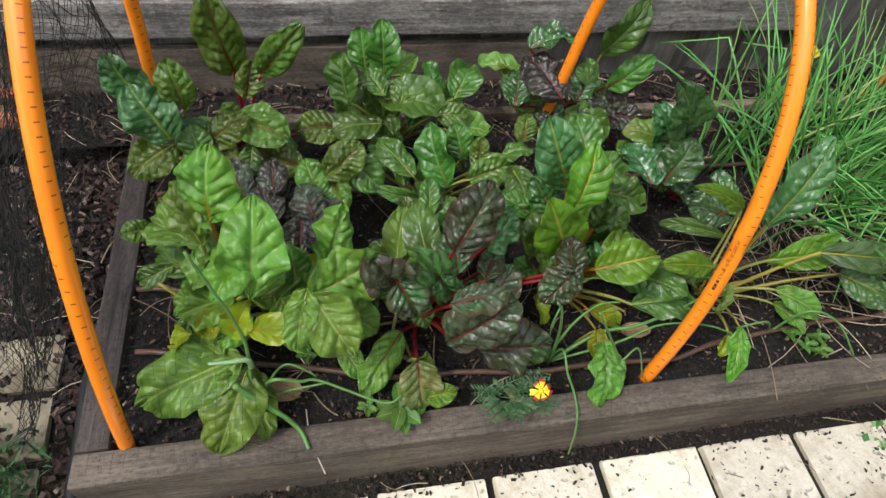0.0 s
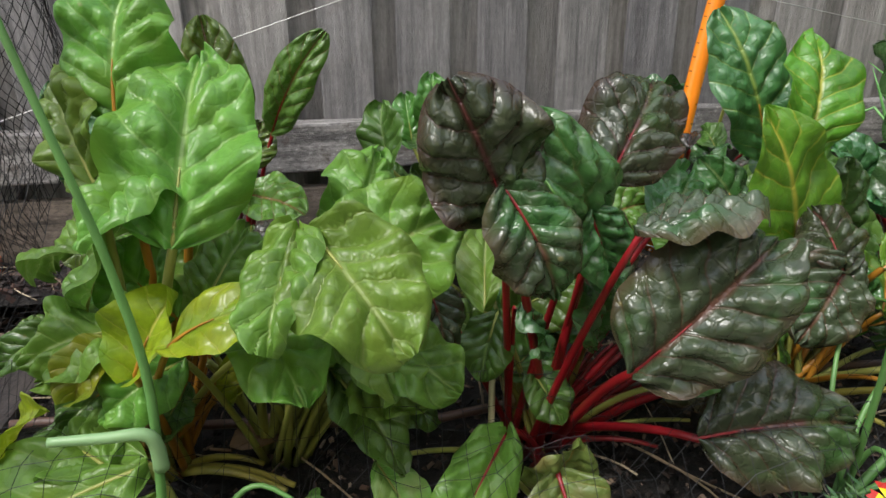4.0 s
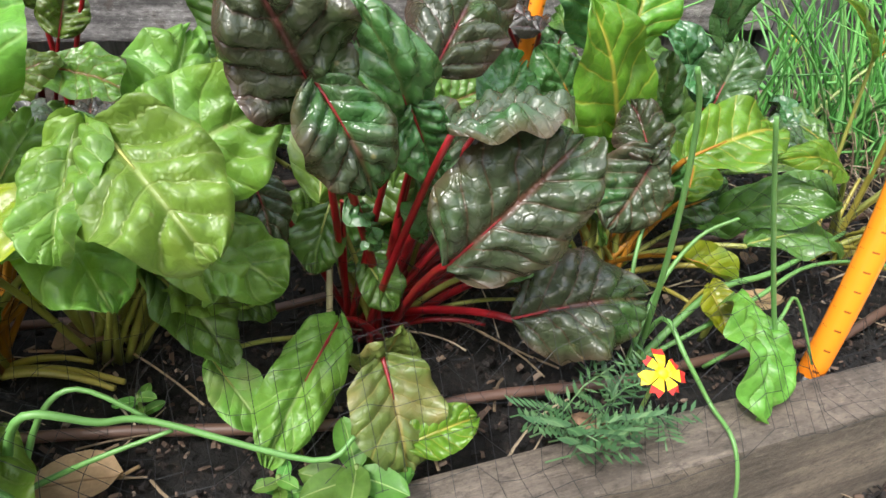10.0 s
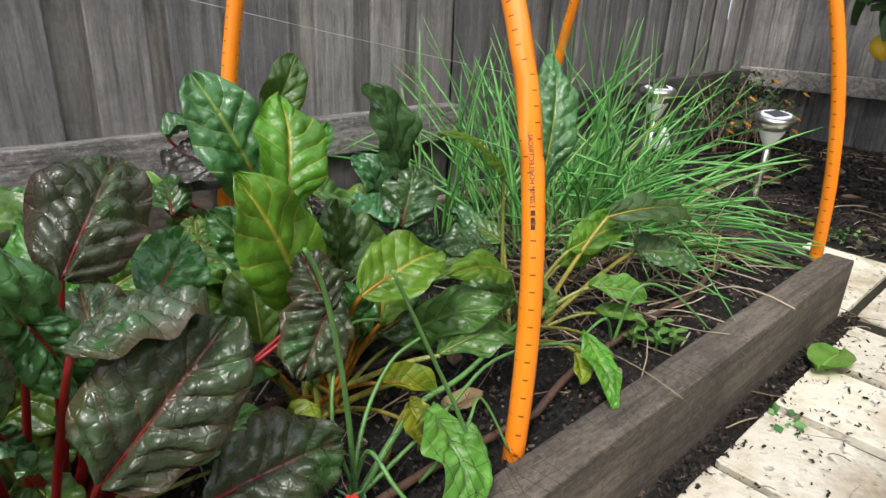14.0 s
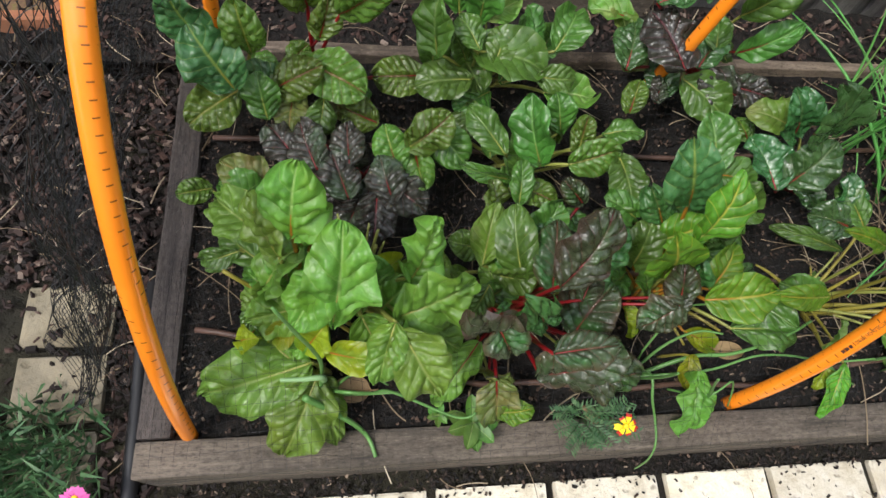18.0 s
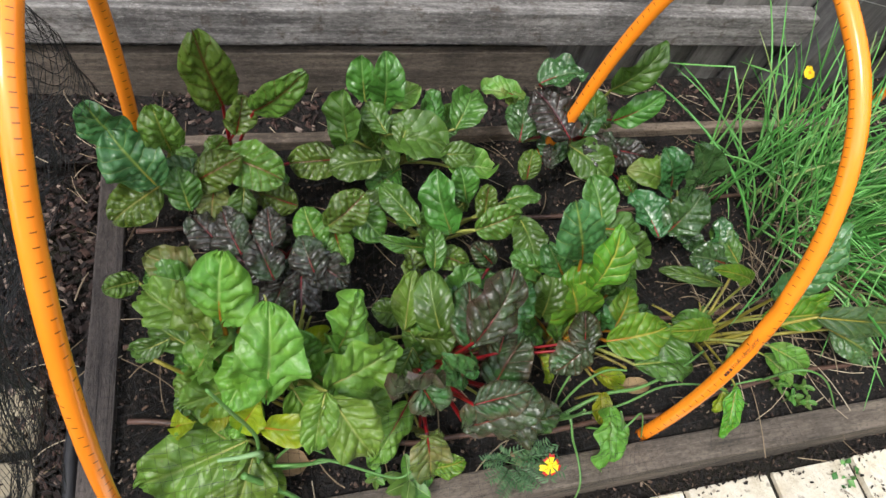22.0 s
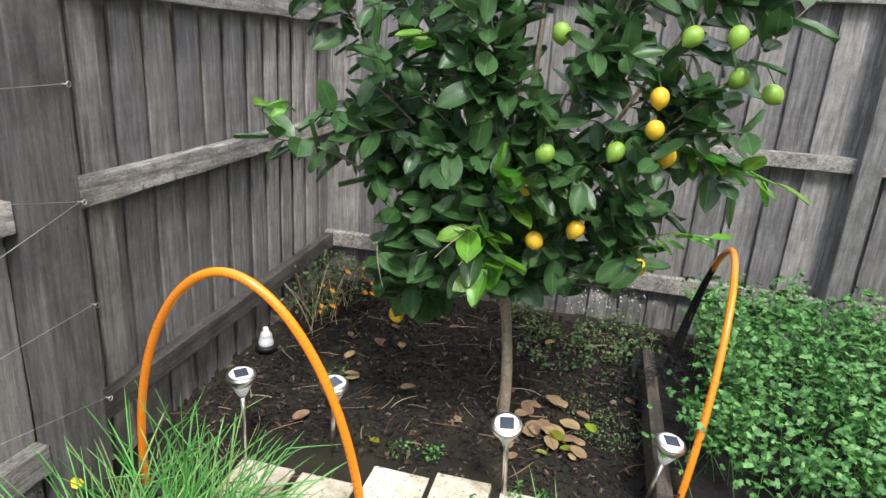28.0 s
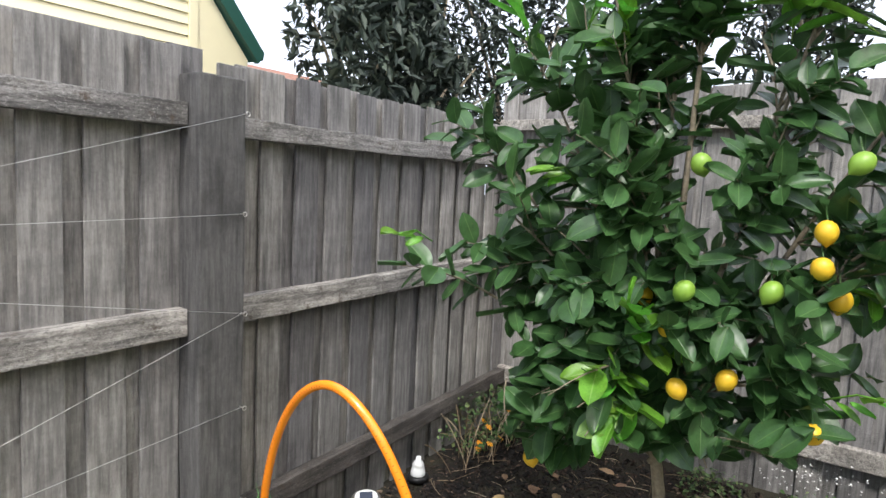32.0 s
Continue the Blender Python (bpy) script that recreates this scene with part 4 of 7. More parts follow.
def hoop(foot, back, lean, height, e, group, rad=0.0104, label="bright orange plastic conduit bent into a garden hoop", text=""):
    """A conduit arch from its front foot to its back foot; lean: how far the top leans in x and y."""
    h = empty("garden_hoop", *foot, label, "hoop", group)
    foot, back = Vector(foot), Vector(back)
    pts = []
    n = 60
    for i in range(n + 1):
        a = math.pi * i / n
        c, s = math.cos(a), math.sin(a)
        k = (1 - math.copysign(abs(c) ** e, c)) / 2
        pts.append(foot + (back - foot) * k + Vector((*lean, height)) * max(s, 0) ** e)
    if back.z > 0.05:
        pts += [back + Vector((0, 0.012 * j, -(back.z + 0.01) * j / 4)) for j in range(1, 5)]
    sides = 14
    v, f = tube_data(pts, rad, sides)
    uvs = [(k % sides / sides, (k // sides) / n) for k in range(len(v))]
    pipe = raw("pipe", v, f, PIPE, h, "orange conduit with printed marks", True, uvs)
    if text:
        pipe_print(pipe, pts, 0.27, (-0.8, -0.6, 0.1), text, rad)
    for p in (pts[0], pts[-1]):
        vv, ff = tube_data([p + Vector((0, 0, -0.10)), p + Vector((0, 0, 0.03))], 0.008, 8)
        raw("ground_stake", vv, ff, BLACK, h, "", True)
        w2 = [p + Vector((0.017 * math.cos(t), 0.017 * math.sin(t), 0.006 + 0.004 * math.sin(2 * t))) for t in [k * math.pi / 6 for k in range(13)]]
        vv, ff = tube_data(w2, 0.001, 4)
        raw("wire_tie", vv, ff, WIRE, h, "", True)
    return h


HG = "orange hoops over the raised bed"
hoop((0.061, 0.050, -0.037), (0.073, 0.590, -0.006), (0.042, 0.055), 0.611, 0.917, HG)
hoop((0.813, 0.057, -0.04), (0.784, 0.562, 0.171), (0.069, 0.015), 0.509, 0.833, HG, text="20MM HD ELECTRICAL")
hoop((1.609, 0.054, -0.04), (1.624, 0.678, -0.039), (-0.101, -0.033), 0.725, 1.047, HG)
hoop((2.040, -0.717, -0.019), (2.775, -0.732, -0.051), (0.034, -0.080), 0.645, 1.085, "orange hoop over the herb bed")


# ---- chard ----
chard(0.101, 0.601, "ys", [
    ("savoyblue", 0.085, 0.535, 0.170, 0.052, 0.530, 0.262, 0.070, (-0.2, -0.75, 0.6)),
    ("savoyblue", 0.101, 0.501, 0.160, 0.070, 0.519, 0.220, 0.078),
    ("savoy", 0.140, 0.530, 0.165, 0.132, 0.530, 0.255, 0.058, (0.1, -0.8, 0.6)),
    ("savoy", 0.110, 0.500, 0.110, 0.045, 0.465, 0.085, 0.068, (-0.2, -0.55, 0.8)),
    ("spin", 0.151, 0.491, 0.100, 0.144, 0.516, 0.140, 0.053),
])
chard(0.198, 0.621, "rs", [
    ("savoyred", 0.214, 0.608, 0.175, 0.193, 0.590, 0.322, 0.074, (0, -0.85, 0.5)),
    ("savoyred", 0.231, 0.574, 0.150, 0.245, 0.600, 0.200, 0.047),
    ("savoyred", 0.262, 0.580, 0.190, 0.330, 0.532, 0.306, 0.054, (0, -0.85, 0.5)),
    ("savoyred", 0.162, 0.517, 0.100, 0.235, 0.531, 0.140, 0.059),
    ("savoyred", 0.236, 0.536, 0.120, 0.296, 0.507, 0.110, 0.074),
    ("savoyred", 0.381, 0.566, 0.080, 0.306, 0.562, 0.080, 0.062),
    ("olive", 0.188, 0.508, 0.080, 0.182, 0.461, 0.070, 0.052),
    ("spin", 0.232, 0.498, 0.090, 0.221, 0.460, 0.060, 0.046),
])
chard(0.486, 0.618, "gs", [
    ("spin", 0.401, 0.558, 0.140, 0.392, 0.588, 0.220, 0.063),
    ("spin", 0.468, 0.620, 0.150, 0.463, 0.637, 0.250, 0.058, (0, -0.9, 0.4)),
    ("spin", 0.438, 0.634, 0.150, 0.430, 0.661, 0.220, 0.049),
    ("spin", 0.434, 0.541, 0.100, 0.369, 0.531, 0.100, 0.067),
    ("spin", 0.462, 0.558, 0.150, 0.432, 0.605, 0.170, 0.042),
    ("pale", 0.484, 0.622, 0.150, 0.528, 0.641, 0.170, 0.045),
    ("spin", 0.501, 0.562, 0.130, 0.566, 0.544, 0.130, 0.085),
    ("spin", 0.549, 0.529, 0.130, 0.611, 0.524, 0.130, 0.044),
    ("pale", 0.602, 0.520, 0.100, 0.649, 0.515, 0.100, 0.061),
    ("spin", 0.487, 0.548, 0.130, 0.508, 0.599, 0.160, 0.048),
    ("spin", 0.554, 0.610, 0.130, 0.548, 0.651, 0.150, 0.046),
    ("spin", 0.608, 0.622, 0.100, 0.643, 0.678, 0.120, 0.064),
])
chard(0.514, 0.446, "gs", [
    ("spin", 0.494, 0.412, 0.100, 0.441, 0.474, 0.130, 0.046),
    ("spin", 0.554, 0.407, 0.080, 0.523, 0.466, 0.170, 0.066),
    ("spin", 0.586, 0.467, 0.100, 0.575, 0.493, 0.140, 0.048),
    ("savoyred", 0.610, 0.420, 0.100, 0.611, 0.446, 0.150, 0.037),
    ("savoyred", 0.584, 0.388, 0.110, 0.661, 0.404, 0.130, 0.054),
    ("spin", 0.660, 0.388, 0.120, 0.666, 0.320, 0.120, 0.056),
    ("spin", 0.511, 0.393, 0.060, 0.429, 0.397, 0.090, 0.026),
    ("savoyred", 0.354, 0.415, 0.110, 0.413, 0.443, 0.150, 0.060),
    ("spin", 0.403, 0.446, 0.100, 0.440, 0.403, 0.080, 0.058),
    ("spin", 0.512, 0.339, 0.080, 0.517, 0.395, 0.110, 0.035),
    ("spin", 0.651, 0.446, 0.100, 0.709, 0.439, 0.120, 0.047),
])
chard(0.293, 0.415, "rs", [
    ("dark", 0.271, 0.389, 0.100, 0.267, 0.450, 0.120, 0.048),
    ("dark", 0.263, 0.361, 0.090, 0.245, 0.407, 0.110, 0.054),
    ("dark", 0.325, 0.361, 0.090, 0.312, 0.402, 0.110, 0.054),
    ("dark", 0.327, 0.374, 0.080, 0.377, 0.327, 0.080, 0.060),
    ("dark", 0.306, 0.330, 0.070, 0.302, 0.288, 0.050, 0.059),
    ("dark", 0.200, 0.401, 0.090, 0.156, 0.457, 0.100, 0.055),
    ("dark", 0.223, 0.393, 0.100, 0.201, 0.457, 0.110, 0.059),
    ("savoy", 0.330, 0.420, 0.100, 0.320, 0.446, 0.120, 0.051),
    ("savoy", 0.365, 0.418, 0.090, 0.376, 0.356, 0.090, 0.043),
])
chard(0.172, 0.297, "gs", [
    ("olive", 0.151, 0.375, 0.080, 0.095, 0.395, 0.100, 0.061),
    ("spin", 0.143, 0.355, 0.080, 0.094, 0.368, 0.090, 0.051),
    ("savoy", 0.063, 0.384, 0.040, 0.030, 0.371, 0.050, 0.037),
])
chard(0.499, 0.249, "gs", [
    ("pale", 0.445, 0.236, 0.100, 0.461, 0.306, 0.150, 0.047),
    ("spin", 0.492, 0.204, 0.120, 0.475, 0.287, 0.180, 0.054),
    ("spin", 0.519, 0.278, 0.100, 0.553, 0.311, 0.140, 0.052),
    ("spin", 0.417, 0.226, 0.100, 0.371, 0.189, 0.120, 0.048),
])
chard(0.872, 0.679, "rs", [
    ("glossdk", 0.735, 0.615, 0.200, 0.810, 0.620, 0.220, 0.063),
    ("dark", 0.768, 0.547, 0.160, 0.728, 0.614, 0.190, 0.080),
    ("spin", 0.868, 0.605, 0.195, 0.918, 0.594, 0.308, 0.062, (-0.2, -0.85, 0.5)),
    ("spin", 0.895, 0.590, 0.130, 0.960, 0.580, 0.205, 0.052, (0, -0.75, 0.65)),
    ("spin", 0.851, 0.588, 0.140, 0.858, 0.634, 0.160, 0.043),
    ("glossdk", 0.712, 0.585, 0.120, 0.727, 0.639, 0.140, 0.064),
    ("pale", 0.727, 0.662, 0.120, 0.660, 0.682, 0.120, 0.054),
    ("pale", 0.710, 0.684, 0.120, 0.723, 0.637, 0.110, 0.043),
    ("spin", 0.807, 0.558, 0.100, 0.870, 0.490, 0.090, 0.070),
    ("dark", 0.891, 0.546, 0.100, 0.953, 0.524, 0.100, 0.053),
    ("savoy", 0.720, 0.521, 0.090, 0.728, 0.546, 0.110, 0.041),
    ("dark", 0.763, 0.527, 0.080, 0.769, 0.565, 0.100, 0.035),
])
chard(1.024, 0.436, "rs", [
    ("glossdk", 0.960, 0.418, 0.150, 0.898, 0.392, 0.290, 0.077),
    ("glossdk", 0.940, 0.368, 0.140, 0.967, 0.385, 0.180, 0.069),
    ("pale", 0.971, 0.467, 0.100, 0.896, 0.493, 0.110, 0.057),
    ("glossdk", 0.886, 0.378, 0.120, 0.871, 0.427, 0.130, 0.069),
    ("glossdk", 0.949, 0.391, 0.100, 0.970, 0.350, 0.080, 0.049),
    ("spin", 1.001, 0.375, 0.050, 1.024, 0.361, 0.040, 0.034),
])
chard(0.735, 0.119, "gs", [
    ("broad", 0.736, 0.092, 0.058, 0.718, 0.014, 0.006, 0.062, (0.2, -0.5, 0.85)),
    ("yell", 0.736, 0.116, 0.050, 0.731, 0.077, 0.030, 0.030),
])

orange_plant = chard(0.190, 0.235, "os", [
    ("broad", 0.214, 0.210, 0.275, 0.223, 0.243, 0.346, 0.072, (-0.2, -0.8, 0.5)),
    ("broad", 0.252, 0.130, 0.208, 0.266, 0.200, 0.305, 0.080, (0.1, -0.9, 0.4)),
    ("broad", 0.196, 0.200, 0.226, 0.171, 0.240, 0.293, 0.060, (-0.5, -0.7, 0.5)),
    ("broad", 0.235, 0.150, 0.228, 0.209, 0.120, 0.215, 0.062, (-0.4, -0.5, 0.8)),
    ("yell", 0.246, 0.110, 0.159, 0.316, 0.090, 0.188, 0.040, (0, -0.45, 0.9)),
    ("yell", 0.229, 0.130, 0.149, 0.246, 0.140, 0.180, 0.042, (-0.3, -0.8, 0.5)),
    ("yell", 0.206, 0.150, 0.141, 0.179, 0.140, 0.116, 0.034, (-0.4, -0.7, 0.6)),
    ("broad", 0.190, 0.200, 0.120, 0.137, 0.190, 0.102, 0.050, (-0.2, -0.8, 0.6)),
    ("spin", 0.132, 0.260, 0.106, 0.077, 0.260, 0.075, 0.034, (-0.2, -0.8, 0.6)),
    ("spin", 0.187, 0.190, 0.095, 0.155, 0.170, 0.078, 0.040, (-0.3, -0.6, 0.7)),
    ("broad", 0.171, 0.252, 0.160, 0.098, 0.326, 0.130, 0.062, (-0.3, -0.2, 0.95)),
    ("spin", 0.164, 0.241, 0.100, 0.097, 0.307, 0.080, 0.050, (-0.4, -0.2, 0.9)),
    ("broad", 0.233, 0.233, 0.200, 0.213, 0.286, 0.270, 0.055, (-0.2, -0.6, 0.7)),
], True)
pale_plant = chard(0.281, 0.237, "gs", [
    ("broad", 0.335, 0.150, 0.175, 0.412, 0.175, 0.205, 0.078, (0.1, -0.75, 0.6)),
    ("broad", 0.325, 0.115, 0.215, 0.366, 0.052, 0.175, 0.070, (0.05, -0.75, 0.65)),
    ("broad", 0.318, 0.125, 0.215, 0.300, 0.070, 0.173, 0.046, (-0.3, -0.7, 0.6)),
    ("broad", 0.351, 0.160, 0.144, 0.357, 0.100, 0.118, 0.062, (0.3, -0.8, 0.4)),
    ("broad", 0.341, 0.190, 0.179, 0.366, 0.243, 0.232, 0.060, (0.2, -0.9, 0.3)),
    ("broad", 0.263, 0.170, 0.170, 0.279, 0.200, 0.191, 0.045, (0, -0.9, 0.4)),
    ("spin", 0.299, 0.200, 0.152, 0.297, 0.220, 0.186, 0.045, (0.2, -0.9, 0.3)),
    ("broad", 0.323, 0.140, 0.155, 0.327, 0.130, 0.189, 0.040, (0, -0.6, 0.8)),
    ("spin", 0.326, 0.168, 0.100, 0.368, 0.121, 0.050, 0.050, (0.3, -0.3, 0.9)),
    ("broad", 0.283, 0.150, 0.160, 0.315, 0.090, 0.130, 0.060, (0.1, -0.4, 0.9)),
], True)
red_plant = chard(0.476, 0.211, "rs", [
    ("darkred", 0.430, 0.122, 0.215, 0.395, 0.102, 0.292, 0.070, (-0.2, -0.8, 0.5)),
    ("darkred", 0.424, 0.112, 0.235, 0.452, 0.094, 0.176, 0.054, (0.1, -0.85, 0.5)),
    ("darkred", 0.503, 0.159, 0.223, 0.563, 0.227, 0.279, 0.068, (-0.1, -0.85, 0.5)),
    ("savoydk", 0.490, 0.150, 0.175, 0.447, 0.120, 0.275, 0.050, (0.1, -0.85, 0.5)),
    ("savoydk", 0.478, 0.130, 0.215, 0.497, 0.135, 0.165, 0.040, (0.1, -0.8, 0.5)),
    ("darkred", 0.492, 0.082, 0.135, 0.573, 0.086, 0.208, 0.082, (-0.2, -0.8, 0.55)),
    ("darkred", 0.548, 0.096, 0.072, 0.650, 0.088, 0.078, 0.078, (0, -0.6, 0.75)),
    ("darkred", 0.488, 0.085, 0.212, 0.560, 0.088, 0.226, 0.046, (0, -0.1, 1)),
    ("darkred", 0.683, 0.160, 0.145, 0.644, 0.140, 0.104, 0.060, (-0.2, -0.8, 0.5)),
    ("darkred", 0.683, 0.160, 0.148, 0.684, 0.200, 0.183, 0.045, (-0.3, -0.8, 0.4)),
    ("spin", 0.446, 0.200, 0.119, 0.426, 0.170, 0.081, 0.040, (-0.5, -0.8, 0.2)),
    ("spin", 0.466, 0.220, 0.111, 0.506, 0.200, 0.140, 0.050, (0, -0.9, 0.4)),
    ("savoydk", 0.563, 0.200, 0.178, 0.607, 0.240, 0.202, 0.055, (0.2, -0.8, 0.5)),
    ("spin", 0.534, 0.130, 0.089, 0.602, 0.120, 0.107, 0.035, (0, -0.5, 0.8)),
], True)
amber_plant = chard(0.720, 0.235, "os", [
    ("spin", 0.750, 0.325, 0.190, 0.816, 0.323, 0.170, 0.056, (0.2, -0.4, 0.9)),
    ("spin", 0.803, 0.150, 0.060, 0.914, 0.148, 0.050, 0.066, (0, -0.3, 0.95)),
    ("spin", 0.660, 0.290, 0.100, 0.612, 0.300, 0.130, 0.052, (-0.2, -0.4, 0.9)),
    ("savoyblue", 0.695, 0.275, 0.205, 0.643, 0.285, 0.324, 0.068, (-0.2, -0.9, 0.3)),
    ("bright", 0.680, 0.215, 0.215, 0.708, 0.260, 0.306, 0.064, (0.1, -0.95, 0.2)),
    ("bright", 0.695, 0.225, 0.125, 0.636, 0.200, 0.258, 0.080, (0, -0.95, 0.25)),
    ("bright", 0.722, 0.166, 0.143, 0.815, 0.166, 0.166, 0.064, (0, -0.55, 0.85)),
    ("spin", 0.814, 0.237, 0.028, 0.875, 0.137, 0.100, 0.062, (0, -0.5, 0.85)),
    ("savoydk", 0.755, 0.260, 0.128, 0.748, 0.244, 0.207, 0.050, (0, -0.9, 0.4)),
    ("yell", 0.730, 0.150, 0.059, 0.777, 0.130, 0.040, 0.034, (0, -0.4, 0.9)),
    ("savoydk", 0.690, 0.280, 0.140, 0.652, 0.300, 0.201, 0.050, (0, -0.9, 0.4)),
    ("spin", 0.663, 0.240, 0.087, 0.673, 0.280, 0.151, 0.055, (-0.3, -0.9, 0.3)),
    ("glossdk", 0.778, 0.220, 0.061, 0.866, 0.240, 0.061, 0.050, (0.2, -0.6, 0.7)),
    ("spin", 0.795, 0.332, 0.120, 0.872, 0.316, 0.100, 0.060, (0.2, -0.4, 0.9)),
    ("spin", 0.747, 0.328, 0.200, 0.734, 0.387, 0.240, 0.055, (0, -0.6, 0.8)),
], True)
yellow_plant = chard(0.985, 0.205, "ys", [
    ("savoyblue", 0.973, 0.177, 0.203, 1.022, 0.212, 0.337, 0.060, (-0.3, -0.9, 0.3)),
    ("bright", 0.947, 0.210, 0.204, 0.844, 0.200, 0.272, 0.030, (0.2, -0.5, 0.85)),
    ("savoyblue", 1.091, 0.160, 0.143, 1.282, 0.140, 0.116, 0.052, (0, -0.6, 0.8)),
    ("bright", 1.059, 0.200, 0.072, 1.169, 0.200, 0.128, 0.050, (0.1, -0.8, 0.5)),
    ("pale", 1.054, 0.151, 0.060, 1.125, 0.107, 0.040, 0.045, (0, -0.5, 0.85)),
    ("pale", 1.074, 0.146, 0.020, 1.101, 0.088, 0.015, 0.035, (0, -0.4, 0.9)),
    ("bright", 0.969, 0.097, 0.050, 0.940, 0.027, 0.004, 0.040, (0, -0.6, 0.75)),
    ("yell", 0.961, 0.100, 0.030, 0.940, 0.070, 0.010, 0.026, (0, -0.6, 0.7)),
    ("bright", 0.935, 0.180, 0.101, 0.832, 0.170, 0.136, 0.040, (0, -0.5, 0.85)),
    ("pale", 0.918, 0.115, 0.080, 0.948, 0.145, 0.100, 0.030, (0.4, -0.7, 0.5)),
    ("savoyblue", 1.164, 0.157, 0.080, 1.244, 0.104, 0.060, 0.065, (0, -0.4, 0.9)),
    ("bright", 1.048, 0.183, 0.100, 1.159, 0.171, 0.120, 0.050, (0, -0.5, 0.85)),
    ("spin", 1.064, 0.303, 0.070, 1.030, 0.370, 0.090, 0.045, (-0.2, -0.5, 0.8)),
    ("spin", 0.959, 0.191, 0.060, 0.886, 0.210, 0.080, 0.050, (-0.2, -0.5, 0.8)),
    ("spin", 1.027, 0.273, 0.050, 0.921, 0.317, 0.050, 0.030, (-0.2, -0.4, 0.9)),
])
low_plant = chard(0.222, 0.125, "gs", [
    ("broad", 0.222, 0.118, 0.082, 0.074, 0.097, 0.015, 0.088, (-0.15, -0.45, 0.9)),
    ("broad", 0.228, 0.105, 0.070, 0.183, 0.014, 0.010, 0.080, (0.1, -0.5, 0.85)),
    ("broad", 0.201, 0.120, 0.080, 0.150, 0.168, 0.070, 0.055, (-0.3, -0.1, 0.95)),
    ("broad", 0.226, 0.112, 0.050, 0.250, 0.024, 0.020, 0.050, (0.3, -0.5, 0.8)),
])
edge_plant = chard(0.465, 0.193, "rs", [
    ("broad", 0.439, 0.144, 0.055, 0.375, 0.072, 0.012, 0.048, (-0.2, -0.6, 0.75)),
    ("pale", 0.351, 0.159, 0.030, 0.380, 0.105, 0.008, 0.036, (0, -0.5, 0.85)),
    ("olive", 0.456, 0.090, 0.060, 0.460, 0.040, 0.008, 0.062, (0.1, -0.7, 0.6)),
    ("olive", 0.458, 0.107, 0.050, 0.468, 0.091, 0.085, 0.045, (0, -0.8, 0.5)),
    ("bright", 0.463, 0.056, 0.020, 0.510, 0.057, 0.030, 0.034, (0, -0.5, 0.85)),
])

more_stalks(red_plant, 26, "rs", (-35, 70), (0.07, 0.125), (0.25, 0.95), 61)
more_stalks(red_plant, 4, "gs", (60, 150), (0.08, 0.12), (0.9, 1.35), 62)
more_stalks(red_plant, 4, "gs", (-15, 25), (0.09, 0.14), (0.1, 0.35), 68)
more_stalks(pale_plant, 16, "gs", (0, 180), (0.09, 0.14), (0.85, 1.4), 63)
more_stalks(orange_plant, 10, "os", (20, 180), (0.09, 0.14), (0.85, 1.4), 64)
more_stalks(orange_plant, 3, "ys", (-60, 10), (0.06, 0.12), (0.05, 0.3), 69)
more_stalks(amber_plant, 8, "os", (0, 180), (0.09, 0.14), (0.5, 1.2), 65)
more_stalks(amber_plant, 7, "ys", (-80, 60), (0.07, 0.12), (0.15, 0.6), 66)
more_stalks(yellow_plant, 5, "ys", (0, 360), (0.05, 0.10), (0.3, 1.1), 67)
hook = [Vector(q) for q in ((0.436, 0.185, -0.005), (0.441, 0.196, 0.02), (0.445, 0.212, 0.05), (0.449, 0.222, 0.062), (0.454, 0.222, 0.058), (0.456, 0.215, 0.042), (0.466, 0.210, 0.028), (0.476, 0.208, 0.018))]
v, f = tube_data(hook, 0.0026, 8)
raw("bent_stalk", v, f, PALESTALK, red_plant, "bare hooked cream stalk", True)
v, f = tube_data([bezier(Vector((0.20, 0.215, -0.005)), Vector((0.165, 0.215, 0.045)), Vector((0.113, 0.233, 0.104)), q / 8) for q in range(9)], [0.0042 - 0.0002 * q for q in range(9)], 8)
raw("broken_stalk", v, f, STALK["ys"], orange_plant, "bare broken yellow stalk", True)


